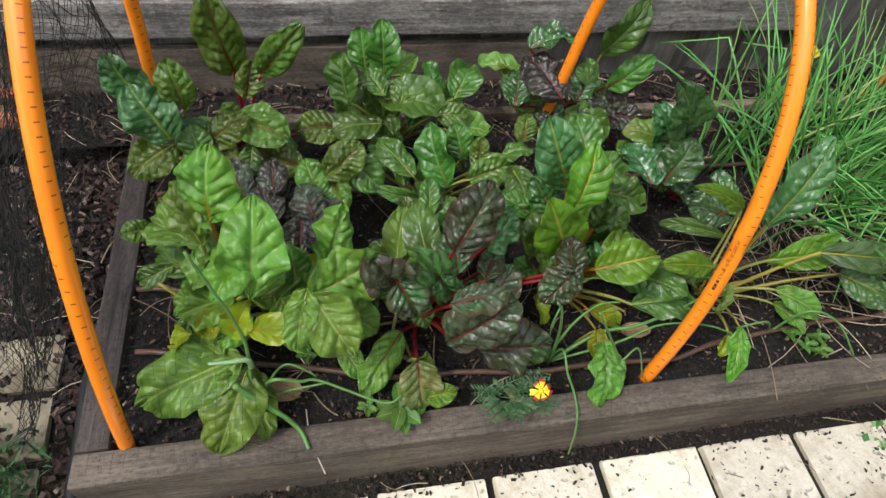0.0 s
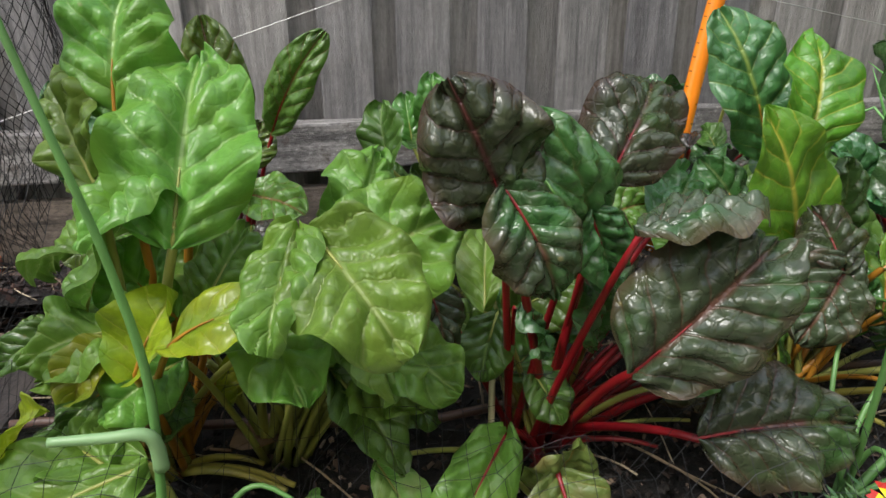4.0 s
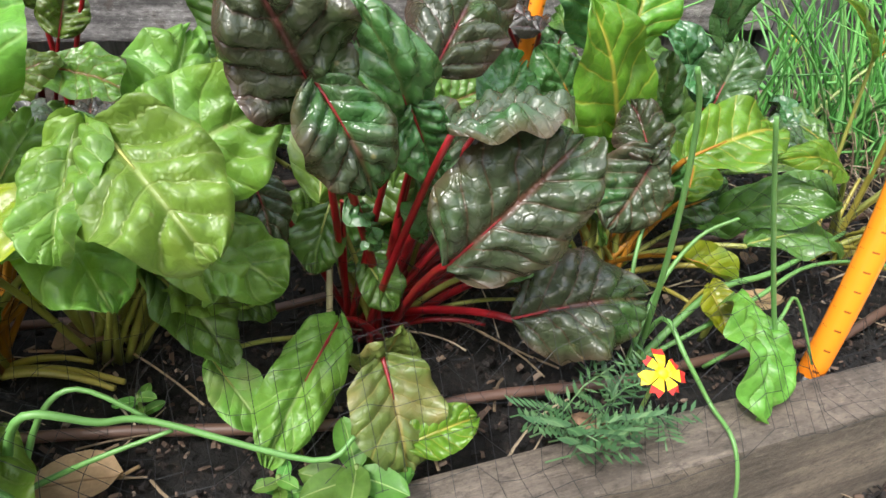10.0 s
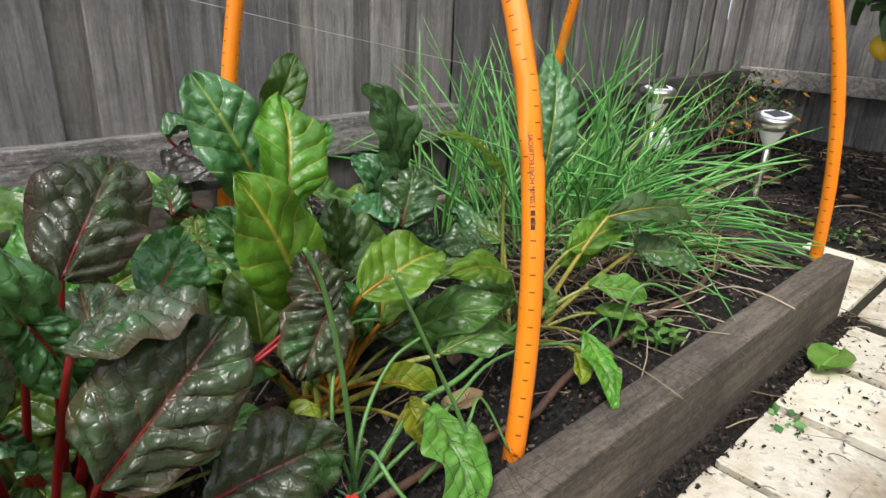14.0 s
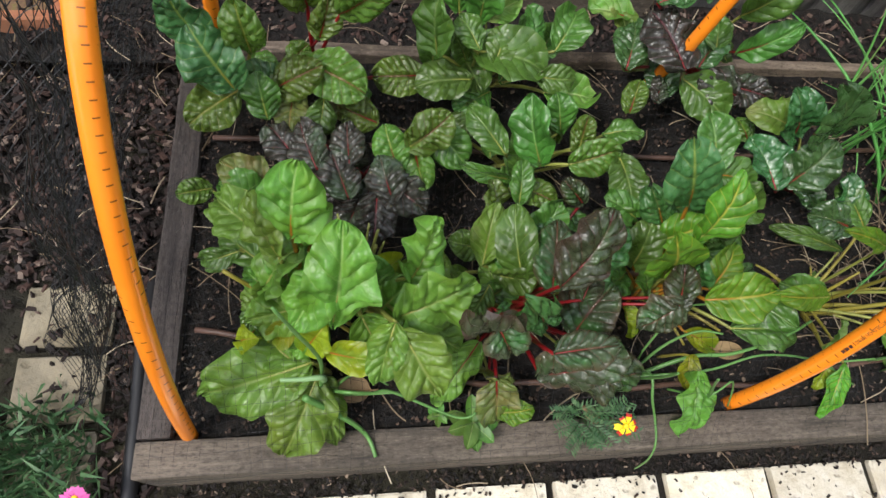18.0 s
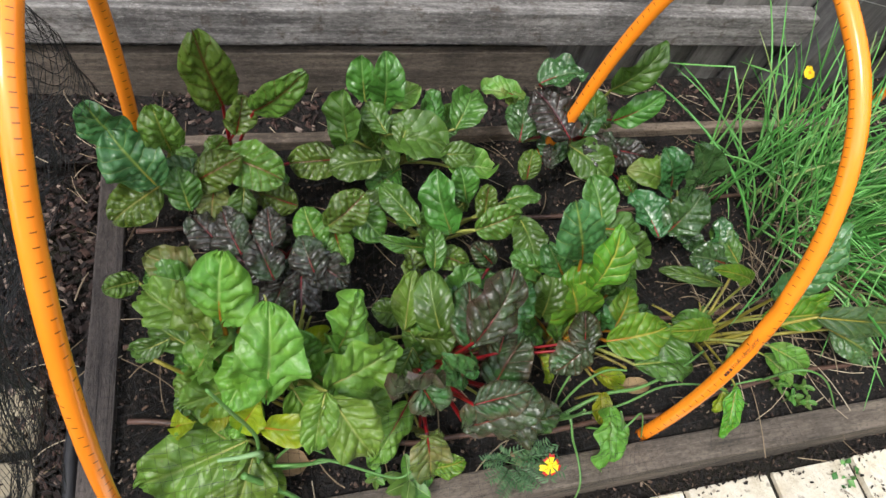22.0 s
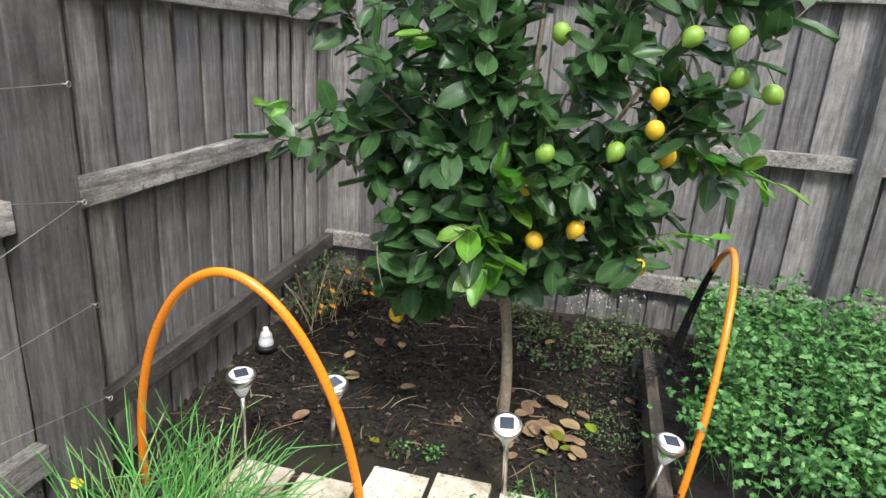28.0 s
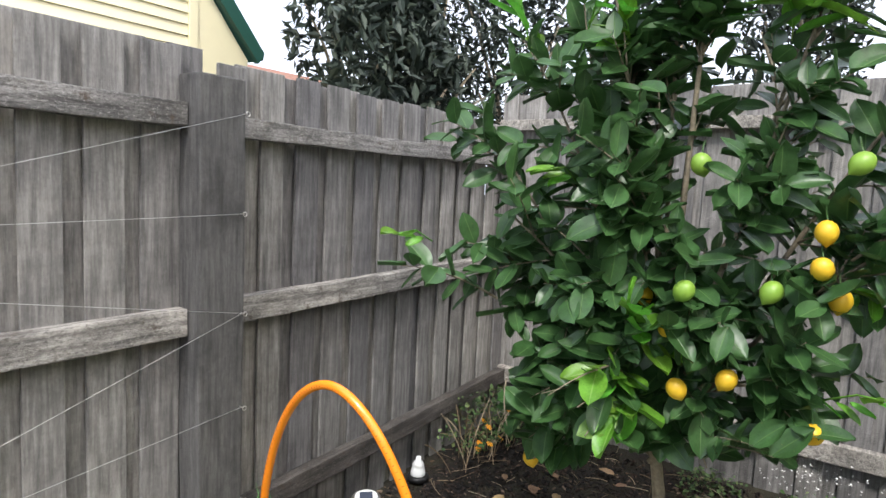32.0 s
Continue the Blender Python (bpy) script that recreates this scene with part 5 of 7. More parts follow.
# ---- chives and onions ----
def blades(name, count, centre, spread, length, lean, label, category, seed, material, rad=0.0021, kind="stuff", bias=(0, 0), kinked=0.3, stray=0.4):
    r = random.Random(seed)
    store = ([], [])
    for _ in range(count):
        a, q = r.uniform(0, 6.283), math.sqrt(r.random())
        p = Vector((centre[0] + spread[0] * q * math.cos(a), centre[1] + spread[1] * q * math.sin(a), centre[2]))
        ll = r.uniform(*length)
        out = Vector((math.cos(a) * q * 0.7 + r.gauss(0, stray) + bias[0], math.sin(a) * q * 0.7 + r.gauss(0, stray) + bias[1], 0)) * lean
        d = Vector((out.x * 0.35, out.y * 0.35, 1.0)).normalized()
        fall = Vector((out.x, out.y, -0.35 * out.length)) * r.uniform(0.2, 1.0) + Vector((r.gauss(0, 0.18), r.gauss(0, 0.18), 0))
        bend = r.randint(3, 6) if r.random() < kinked else 99
        pts = [p]
        for j in range(8):
            d = (d + fall * 0.16).normalized()
            if j == bend:
                d = (d * 0.4 + Vector((r.gauss(0, 0.7) + bias[0], r.gauss(0, 0.7) + bias[1], r.uniform(-0.7, 0.1)))).normalized()
            nxt = pts[-1] + d * ll / 8
            if nxt.z < centre[2] + 0.012:
                nxt.z = centre[2] + 0.012
            pts.append(nxt)
        w = rad * r.uniform(0.55, 1.3)
        v, f = tube_data(pts, [w * (1 - 0.06 * k) if k < 7 else w * (0.6 - 0.45 * (k - 7)) for k in range(9)], 5)
        join_data(store, v, f)
    return tagged(raw(name, store[0], store[1], material, smooth=True), label, category, kind=kind)


blades("chives_clump", 190, (1.38, 0.44, -0.015), (0.20, 0.17), (0.20, 0.40), 1.35, "dense clump of green chives flopping over the bed", "chives", 71, CHIVE, rad=0.0030, bias=(0.42, -0.22), stray=0.7)
blades("chives_clump", 90, (1.43, 0.36, -0.015), (0.13, 0.17), (0.14, 0.30), 1.7, "green chives leaning towards the paving", "chives", 72, CHIVE, rad=0.0027, bias=(0.5, -0.5), stray=0.6)
blades("chives_clump", 80, (1.40, 0.44, -0.015), (0.2, 0.15), (0.26, 0.40), 0.6, "tall upright chive stems", "chives", 77, CHIVE, rad=0.0022, kinked=0.2)
blades("chives_clump", 14, (1.14, 0.52, -0.015), (0.05, 0.07), (0.22, 0.36), 0.4, "tall upright chive stems beside the chard", "chives", 78, CHIVE, rad=0.0024, kinked=0.1)
blades("chives_clump", 46, (1.52, -0.42, -0.05), (0.10, 0.12), (0.18, 0.34), 1.0, "sparse green chives in the bed across the path", "chives", 73, CHIVE, bias=(0.5, 0.2))
blades("chives_clump", 30, (1.2, -0.36, -0.05), (0.2, 0.06), (0.10, 0.2), 1.0, "sparse green chives beside the path edging", "chives", 76, CHIVE)
blades("dry_grass", 160, (1.36, 0.30, -0.015), (0.24, 0.14), (0.06, 0.16), 1.4, "dry straw-coloured leaves round the chive clump", "dry grass", 74, STRAW, rad=0.0012)
ONION = plain("onion_leaf", (0.105, 0.245, 0.062), 0.42, vary=0.3)
ONIONP = plain("onion_stub", (0.20, 0.34, 0.15), 0.42, vary=0.2)


def onion(label, x, y, strands):
    o = empty("spring_onion", x, y, -0.01, label, "onion", "spring onions at the bed edge")
    for pts, rad, mat in strands:
        ps = [Vector(p) for p in pts]
        fine = []
        for i in range(len(ps) - 1):
            a, b, c, d = ps[max(i - 1, 0)], ps[i], ps[i + 1], ps[min(i + 2, len(ps) - 1)]
            for s in range(5):
                t = s / 5
                fine.append(0.5 * (2 * b + (c - a) * t + (2 * a - 5 * b + 4 * c - d) * t * t + (3 * b - a - 3 * c + d) * t ** 3))
        fine.append(ps[-1])
        n = len(fine)
        v, f = tube_data(fine, [rad * (1 - 0.45 * i / n) for i in range(n)], 8)
        raw("onion_leaf", v, f, mat, o, "", True)
    return o


onion("spring onion with long bent hollow leaves", 0.236, 0.09, [
    ([(0.232, 0.09, -0.01), (0.231, 0.09, 0.035), (0.237, 0.10, 0.139), (0.231, 0.10, 0.209), (0.221, 0.10, 0.262), (0.205, 0.105, 0.33)], 0.0030, ONION),
    ([(0.238, 0.092, 0.10), (0.236, 0.09, 0.122), (0.215, 0.088, 0.125), (0.190, 0.088, 0.126)], 0.0042, ONIONP),
    ([(0.215, 0.074, 0.089), (0.239, 0.066, 0.055), (0.273, 0.050, 0.022), (0.291, 0.034, 0.006), (0.300, 0.010, 0.004)], 0.0044, ONION),
    ([(0.238, 0.095, -0.01), (0.246, 0.09, 0.04), (0.265, 0.080, 0.080), (0.296, 0.080, 0.066), (0.322, 0.082, 0.057), (0.404, 0.051, 0.032), (0.429, 0.053, 0.042)], 0.0028, ONION),
    ([(0.240, 0.094, 0.0), (0.262, 0.102, 0.055), (0.284, 0.105, 0.070), (0.317, 0.093, 0.050)], 0.0022, ONION),
    ([(0.240, 0.092, 0.010), (0.285, 0.086, 0.032), (0.330, 0.084, 0.045)], 0.0022, ONION),
])
onion("thin onion seedling with drooping green leaves", 0.668, 0.09, [
    ([(0.668, 0.10, -0.01), (0.650, 0.08, 0.086), (0.633, 0.065, 0.163), (0.616, 0.055, 0.226), (0.602, 0.05, 0.254)], 0.0024, ONION),
    ([(0.762, 0.06, -0.01), (0.756, 0.055, 0.03), (0.739, 0.06, 0.079), (0.699, 0.055, 0.157), (0.662, 0.047, 0.226)], 0.0024, ONION),
    ([(0.662, 0.10, 0.0), (0.674, 0.092, 0.05), (0.676, 0.059, 0.036), (0.686, 0.036, 0.012), (0.682, 0.006, 0.008), (0.680, -0.012, -0.02), (0.684, -0.02, -0.08)], 0.0022, ONION),
    ([(0.67, 0.10, 0.0), (0.74, 0.115, 0.045), (0.80, 0.115, 0.055), (0.88, 0.135, 0.06), (0.94, 0.16, 0.05)], 0.0034, ONION),
    ([(0.67, 0.10, 0.0), (0.76, 0.095, 0.045), (0.84, 0.11, 0.06), (0.93, 0.10, 0.05), (1.0, 0.07, 0.02)], 0.0022, ONION),
    ([(0.66, 0.10, 0.0), (0.70, 0.13, 0.05), (0.735, 0.14, 0.085), (0.76, 0.13, 0.105)], 0.0024, ONION),
    ([(0.72, 0.08, 0.0), (0.75, 0.06, 0.05), (0.785, 0.075, 0.06), (0.80, 0.05, 0.01)], 0.0018, ONION),
    ([(0.67, 0.10, 0.0), (0.66, 0.12, 0.07), (0.70, 0.16, 0.12), (0.75, 0.17, 0.11)], 0.0020, ONION),
])
onion("thin onion seedling beside the chives", 1.06, 0.11, [
    ([(1.06, 0.11, -0.01), (1.08, 0.10, 0.07), (1.13, 0.08, 0.06), (1.17, 0.04, 0.01)], 0.0022, ONION),
    ([(1.06, 0.11, -0.01), (1.02, 0.10, 0.05), (0.97, 0.10, 0.04)], 0.0022, ONION),
])


# ---- small plants ----
def leaflets(store, centre, radius, height, count, size, r, up=0.7):
    for _ in range(count):
        a, q = r.uniform(0, 6.283), math.sqrt(r.random())
        p = Vector((centre[0] + radius * q * math.cos(a), centre[1] + radius * q * math.sin(a), centre[2] + height * r.random() * (1.1 - 0.55 * q)))
        s = size * r.uniform(0.6, 1.4)
        m = Euler((r.gauss(0, 0.6), r.gauss(0, 0.6), r.uniform(0, 6.283))).to_matrix()
        pts = [p + m @ Vector(c) * s for c in ((-0.5, 0, 0), (-0.1, -0.34, 0.10), (0.5, 0, -0.08), (-0.1, 0.34, 0.10), (0.2, 0, 0.04))]
        join_data(store, pts, [(0, 1, 4), (1, 2, 4), (2, 3, 4), (3, 0, 4)])


def lobed(store, p, s, m):
    """A small three-part herb leaf."""
    for ang in (-0.9, 0.0, 0.9):
        t = m @ Euler((0, 0, ang)).to_matrix()
        pts = [p + t @ Vector(c) * s for c in ((0, 0, 0), (0.35, -0.22, 0.05), (0.55, -0.30, 0.0), (0.62, -0.08, 0.03), (0.9, 0, -0.06), (0.62, 0.08, 0.03), (0.55, 0.30, 0.0), (0.35, 0.22, 0.05))]
        join_data(store, pts, [(0, 1, 3, 5), (0, 5, 7), (1, 2, 3), (3, 4, 5), (5, 6, 7)])


def herb_mass():
    r = random.Random(81)
    store = ([], [])
    for _ in range(480):
        x = r.uniform(2.06, 3.18)
        y = r.uniform(-1.80, -0.74 - 0.16 * (x - 2.06))
        top = 0.12 + 0.17 * min(1, (x - 1.98) * 2.2) * min(1, (-0.66 - y) * 4.0) + r.uniform(-0.07, 0.06) + 0.05 * noise.noise(Vector((x * 7, y * 7, 1)))
        base = Vector((x + r.gauss(0, 0.03), y + r.gauss(0, 0.03), -0.02))
        tip = Vector((x + r.gauss(0, 0.06) - 0.03, y + r.gauss(0, 0.06) + 0.02, top))
        mid = (base + tip) / 2 + Vector((0, 0, 0.05))
        v, f = tube_data([bezier(base, mid, tip, s / 4) for s in range(5)], 0.0014, 3)
        join_data(store, v, f)
        for s in range(15):
            p = bezier(base, mid, tip, 0.40 + 0.60 * s / 14) + Vector((r.gauss(0, 0.028), r.gauss(0, 0.028), r.gauss(0, 0.012)))
            lobed(store, p, r.uniform(0.015, 0.030), Euler((r.gauss(0, 0.5), r.gauss(-0.25, 0.5), r.uniform(0, 6.283))).to_matrix())
    return tagged(raw("herb_patch", store[0], store[1], HERB), "dense bright green parsley-like herbs filling the second bed", "herbs", kind="stuff")


herb_mass()
blades("grass_tuft", 26, (2.35, -1.45, 0.1), (0.1, 0.06), (0.2, 0.36), 0.8, "long green blades among the herbs", "grass", 75, CHIVE, rad=0.003)


def cover(name, label, spots, seed, material=None, size=0.02):
    r = random.Random(seed)
    store = ([], [])
    for x, y, rad, hh, n in spots:
        leaflets(store, (x, y, G - 0.005), rad, hh, n, size, r)
    return tagged(raw(name, store[0], store[1], material or HERB), label, "groundcover", kind="stuff")


DULL = island("dull_green", [(0, (0.03, 0.07, 0.02)), (0.5, (0.07, 0.14, 0.035)), (1, (0.17, 0.22, 0.08))], 0.6)
cover("ground_cover", "low green creeping plants along the far fence", [(3.2, -0.55, 0.2, 0.16, 420), (3.0, -0.3, 0.18, 0.10, 260), (3.25, -0.15, 0.15, 0.12, 240), (3.05, -0.65, 0.15, 0.10, 220), (3.3, -1.6, 0.15, 0.2, 300)], 91, DULL)
cover("ground_cover", "mossy green patches on the soil", [(2.5, -0.58, 0.13, 0.02, 260), (2.62, -0.45, 0.12, 0.02, 200), (2.42, -0.5, 0.08, 0.02, 120), (2.8, -0.55, 0.12, 0.03, 160)], 92, DULL, 0.010)
cover("weeds", "tiny green weeds between pavers and mulch", [(2.14, 0.02, 0.05, 0.03, 50), (2.12, 0.12, 0.05, 0.03, 40), (2.02, -0.27, 0.03, 0.03, 26), (2.05, -0.34, 0.03, 0.02, 20), (2.5, 0.5, 0.06, 0.03, 40), (1.97, -0.15, 0.02, 0.02, 14), (1.24, -0.05, 0.03, 0.015, 16), (1.1, -0.16, 0.03, 0.02, 14)], 93, HERB, 0.014)


def flower(parent, p, petals, size, inner, outer, tip=None, face=(0, -0.5, 0.85), seed=1):
    n = Vector(face).normalized()
    a = n.cross(Vector((0, 0, 1)) if abs(n.z) < 0.9 else Vector((1, 0, 0))).normalized()
    b = n.cross(a)
    r = random.Random(seed)
    p = Vector(p)
    v, f = tube_data([p, p + n * size * 0.22], [size * 0.30, size * 0.18], 8)
    head = raw("flower_head", v, f, inner, parent, "", True)
    for k in range(petals):
        w = 2 * math.pi * k / petals + r.uniform(-0.1, 0.1)
        d = a * math.cos(w) + b * math.sin(w)
        sd = n.cross(d)
        ll = size * r.uniform(0.85, 1.1)
        lift = [0, 0.10, 0.06, -0.04, 0.02, -0.04, 0.06, 0.10]
        out = [(0, 0), (0.35, -0.12), (0.70, -0.27), (0.98, -0.20), (0.90, 0), (1.0, 0.20), (0.72, 0.27), (0.35, 0.12)]
        vs = [p + d * ll * x + sd * ll * y + n * ll * (z + 0.1 * r.random()) for (x, y), z in zip(out, lift)]
        q = raw("petal", vs, [(0, 1, 2, 6, 7), (2, 3, 4, 5, 6)], outer, head)
        q.matrix_parent_inverse = Matrix.Identity(4)
        if tip:
            q.data.materials.append(tip)
            if r.random() < 0.75:
                q.data.polygons[1].material_index = 1


def marigold(x, y, z, label, size, petals, mats, foot, foliage=0, seed=3):
    m = empty("marigold", x, y, foot, label, "flower", "marigolds")
    flower(m, (x, y, z), petals, size, *mats, seed=seed)
    v, f = tube_data([Vector((x + 0.01, y + 0.02, foot)), Vector((x + 0.006, y + 0.012, (foot + z) / 2)), Vector((x, y + 0.002, z))], 0.0016, 5)
    raw("flower_stem", v, f, LEAF["weed"], m, "", True)
    if foliage:
        r = random.Random(seed)
        store = ([], [])
        for _ in range(foliage):
            a = r.uniform(0, 6.283)
            b = Vector((x - 0.035 + r.gauss(0, 0.025), y + 0.02 + r.gauss(0, 0.008), foot + 0.015))
            e = b + Vector((math.cos(a) * 0.055, math.sin(a) * 0.03 - 0.012, r.uniform(0.005, 0.05)))
            v, f = tube_data([b, (b + e) / 2 + Vector((0, 0, 0.012)), e], 0.0007, 3)
            join_data(store, v, f)
            for s in range(7):
                q = b + (e - b) * (0.3 + 0.1 * s) + Vector((0, 0, 0.01))
                for sg in (-1, 1):
                    d = Vector((-(e - b).y, (e - b).x, 0)).normalized() * sg * 0.011 + (e - b).normalized() * 0.006
                    sd = Vector((d.y, -d.x, 0)) * 0.12
                    join_data(store, [q, q + d * 0.5 + sd, q + d, q + d * 0.5 - sd], [(0, 1, 2, 3)])
        raw("foliage", store[0], store[1], MARI, m, "feathery green leaves")
    return m


marigold(0.617, 0.024, 0.070, "yellow marigold flower with red-tipped petals and ferny leaves", 0.0165, 7, (PETAL_Y, PETAL_Y, PETAL_R), -0.012, 24, 5)
marigold(1.49, 0.765, 0.072, "small orange-yellow marigold beside the fence post", 0.016, 10, (PETAL_O, PETAL_Y), -0.06, 0, 6)
pinkp = empty("daisy_plant", -0.10, 0.04, G, "pink daisy with fine green foliage beside the pavers", "flower")
flower(pinkp, (-0.079, -0.012, -0.05), 12, 0.018, PETAL_Y, PETAL_P, seed=8)
rr = random.Random(17)
st = ([], [])
for _ in range(2600):
    p = Vector((rr.uniform(-0.36, -0.10) + rr.gauss(0, 0.02), rr.uniform(-0.12, 0.10) + rr.gauss(0, 0.02), G + rr.random() ** 2 * 0.05))
    e = p + Vector((rr.gauss(0, 0.016), rr.gauss(0, 0.016), rr.uniform(0.008, 0.035)))
    sd = Vector((rr.gauss(0, 1), rr.gauss(0, 1), 0)).normalized() * 0.003
    join_data(st, [p - sd, p + sd, e], [(0, 1, 2)])
raw("foliage", st[0], st[1], MARI, pinkp, "fine grassy green leaves")

bush = empty("marigold_bush", 3.05, 0.84, G, "scraggly marigold bush with orange flowers by the fence corner", "bush")
st = ([], [])
for k in range(34):
    a = rr.uniform(0, 6.283)
    b = Vector((3.0 + rr.gauss(0, 0.12), 0.80 + rr.gauss(0, 0.05), G))
    e = b + Vector((math.cos(a) * 0.16, math.sin(a) * 0.10, rr.uniform(0.08, 0.30)))
    v, f = tube_data([bezier(b, (b + e) / 2 + Vector((0, 0, 0.05)), e, s / 5) for s in range(6)], 0.0025, 4)
    join_data(st, v, f)
raw("twiggy_growth", st[0], st[1], STRAW, bush, "dry brown twigs")
st = ([], [])
for cx, cy, cz in ((2.85, 0.82, 0.02), (3.0, 0.86, 0.09), (3.15, 0.82, 0.10), (3.05, 0.74, 0.0), (3.25, 0.78, 0.03)):
    leaflets(st, (cx, cy, cz - 0.05), 0.12, 0.12, 130, 0.022, rr)
raw("foliage", st[0], st[1], DULL, bush, "sparse dull green leaves")
for k in range(13):
    flower(bush, (2.8 + rr.random() * 0.55, 0.62 + rr.random() * 0.22, rr.uniform(-0.06, 0.17)), 7, 0.017, PETAL_O, PETAL_O, seed=k)
aly = empty("alyssum", 3.3, -0.45, G, "white alyssum flowers beside the far fence", "flower")
st = ([], [])
for k in range(120):
    c = rr.choice(((3.28, -0.48, 0.07), (3.33, -0.40, 0.03), (3.25, -0.56, 0.10), (3.3, -1.78, 0.12)))
    leaflets(st, (c[0] + rr.gauss(0, 0.05), c[1] + rr.gauss(0, 0.06), c[2] + rr.gauss(0, 0.03)), 0.004, 0.006, 2, 0.007, rr)
raw("flower_heads", st[0], st[1], PETAL_W, aly, "clusters of tiny white petals")


def small_leaf(parent, name, base, tip, w, mat, seed, face=(0, -0.3, 1), arch=0.12, cup=0.12):
    v, f, uv, rib, b = blade_data(base, tip, w, arch, cup, 0.05, 0.012, 6, na=8, nc=6, seed=seed, face=face)
    return raw(name, v, f, mat, parent, "", True, uv)


def sprig(x, y, z, n, size, label, seed, spread=0.03):
    s = empty("seedling", x, y, z, label, "seedling", "small green seedlings")
    r = random.Random(seed)
    for k in range(n):
        a = 2.4 * k + r.uniform(-0.3, 0.3)
        h = 0.006 + 0.0032 * k
        b = Vector((x, y, z + h))
        t = b + Vector((math.cos(a), math.sin(a), 0.10 + 0.15 * r.random())) * size
        small_leaf(s, "leaf", b, t, size * 0.55, LEAF["weed"], seed + k)
    v, f = tube_data([Vector((x, y, z - 0.01)), Vector((x, y, z + 0.006 + 0.0032 * n))], 0.0016, 5)
    raw("stem", v, f, LEAF["weed"], s, "", True)
    return s


sprig(0.428, 0.044, -0.004, 8, 0.036, "leafy bright green seedling at the timber edge", 11)
sprig(0.458, 0.062, -0.006, 6, 0.030, "leafy bright green seedling at the timber edge", 12)
for k, (sx, sy) in enumerate(((0.303, 0.150), (0.384, 0.058), (1.10, 0.072), (1.13, 0.085), (1.085, 0.095), (1.12, 0.06), (1.0, 0.24), (0.17, 0.30), (2.06, -0.27))):
    sprig(sx, sy, -0.008 if sx < 2 else G, 6, 0.016, "tiny green clover-like weed on dark soil", 20 + k)


def fallen(x, y, z, size, mat, label, seed):
    r = random.Random(seed)
    a = r.uniform(0, 6.283)
    ob = empty("fallen_leaf", x, y, z, label, "leaf", "fallen leaves")
    d = Vector((math.cos(a), math.sin(a), 0)) * size / 2
    small_leaf(ob, "leaf", Vector((x, y, z + 0.005)) - d, Vector((x, y, z + 0.008)) + d, size * r.uniform(0.5, 0.75), mat, seed, (0, 0, 1), 0.10, r.uniform(-0.1, 0.3))
    v, f = tube_data([Vector((x, y, z + 0.005)) - d, Vector((x, y, z + 0.012)) - d * 1.5], 0.0012, 4)
    raw("leaf_stem", v, f, mat, ob, "", True)
    return ob


fr = random.Random(29)
for k in range(16):
    fallen(2.49 + fr.gauss(0, 0.10), -0.33 + fr.gauss(0, 0.09), G, fr.uniform(0.05, 0.10), LEAF["dead"], "curled red-brown dead leaf on mulch", 300 + k)
for k in range(26):
    fallen(fr.uniform(2.15, 3.2), fr.uniform(-0.62, 0.6), G, fr.uniform(0.035, 0.07), LEAF["dead"], "small brown dead leaf on mulch", 330 + k)
for k, (fx, fy, fs) in enumerate(((2.36, -0.36, 0.06), (2.30, -0.40, 0.055), (2.45, -0.47, 0.05), (2.01, -0.494, 0.075), (2.04, -0.46, 0.05), (2.38, -0.22, 0.04), (2.13, 0.22, 0.04), (2.25, -0.32, 0.04))):
    fallen(fx, fy, G, fs, LEAF["yell"], "yellow-green fallen lemon leaf on the soil", 370 + k)
fallen(1.432, -0.045, G + 0.002, 0.085, LEAF["pale"], "pale green fallen leaf on the pavers", 391)
fallen(1.607, -0.147, G + 0.002, 0.09, LEAF["yell"], "yellow-green fallen leaf on the pavers", 392)
fallen(1.63, -0.115, G + 0.002, 0.085, LEAF["yell"], "yellow-green fallen leaf on the pavers", 395)
fallen(0.153, 0.137, 0.005, 0.075, LEAF["dead"], "dry pale brown leaf scrap on bed soil", 393)
fallen(0.82, 0.13, 0.0, 0.05, LEAF["dead"], "dry pale leaf scrap on bed soil", 394)
fallen(0.27, 0.235, 0.0, 0.06, LEAF["dead"], "dry pale brown leaf scrap on bed soil", 396)
fallen(1.55, 0.74, -0.055, 0.05, LEAF["dead"], "dry pale leaf scrap near the fence", 397)


# ---- pipes on the soil ----
def hose(name, pts, rad, mat, label, category):
    ps = [Vector(p) for p in pts]
    fine = []
    for i in range(len(ps) - 1):
        for s in range(6):
            fine.append(ps[i].lerp(ps[i + 1], s / 6) + Vector((0, 0.003 * math.sin(i * 6 + s), 0.002 * math.sin(i * 3 + s * 0.7))))
    fine.append(ps[-1])
    v, f = tube_data(fine, rad, 8)
    return tagged(raw(name, v, f, mat, smooth=True), label, category)


hose("drip_pipe", [(0.05, 0.30, 0.0), (0.2, 0.272, 0.0), (0.40, 0.245, 0.0), (0.7, 0.26, 0.002), (1.0, 0.24, 0.0), (1.4, 0.27, 0.0)], 0.0042, DRIP, "thin brown drip irrigation pipe on the soil", "pipe")
hose("drip_pipe", [(0.06, 0.19, -0.002), (0.22, 0.150, 0.0), (0.45, 0.10, 0.0), (0.66, 0.085, 0.002), (0.875, 0.082, 0.0), (1.05, 0.11, 0.0), (1.25, 0.115, 0.0), (1.55, 0.15, 0.0)], 0.0042, DRIP, "thin brown drip irrigation pipe on the soil", "pipe")
hose("drip_pipe", [(0.06, 0.50, 0.0), (0.5, 0.48, 0.0), (0.9, 0.47, 0.002), (1.3, 0.50, 0.0)], 0.0042, DRIP, "thin brown drip irrigation pipe on the soil", "pipe")
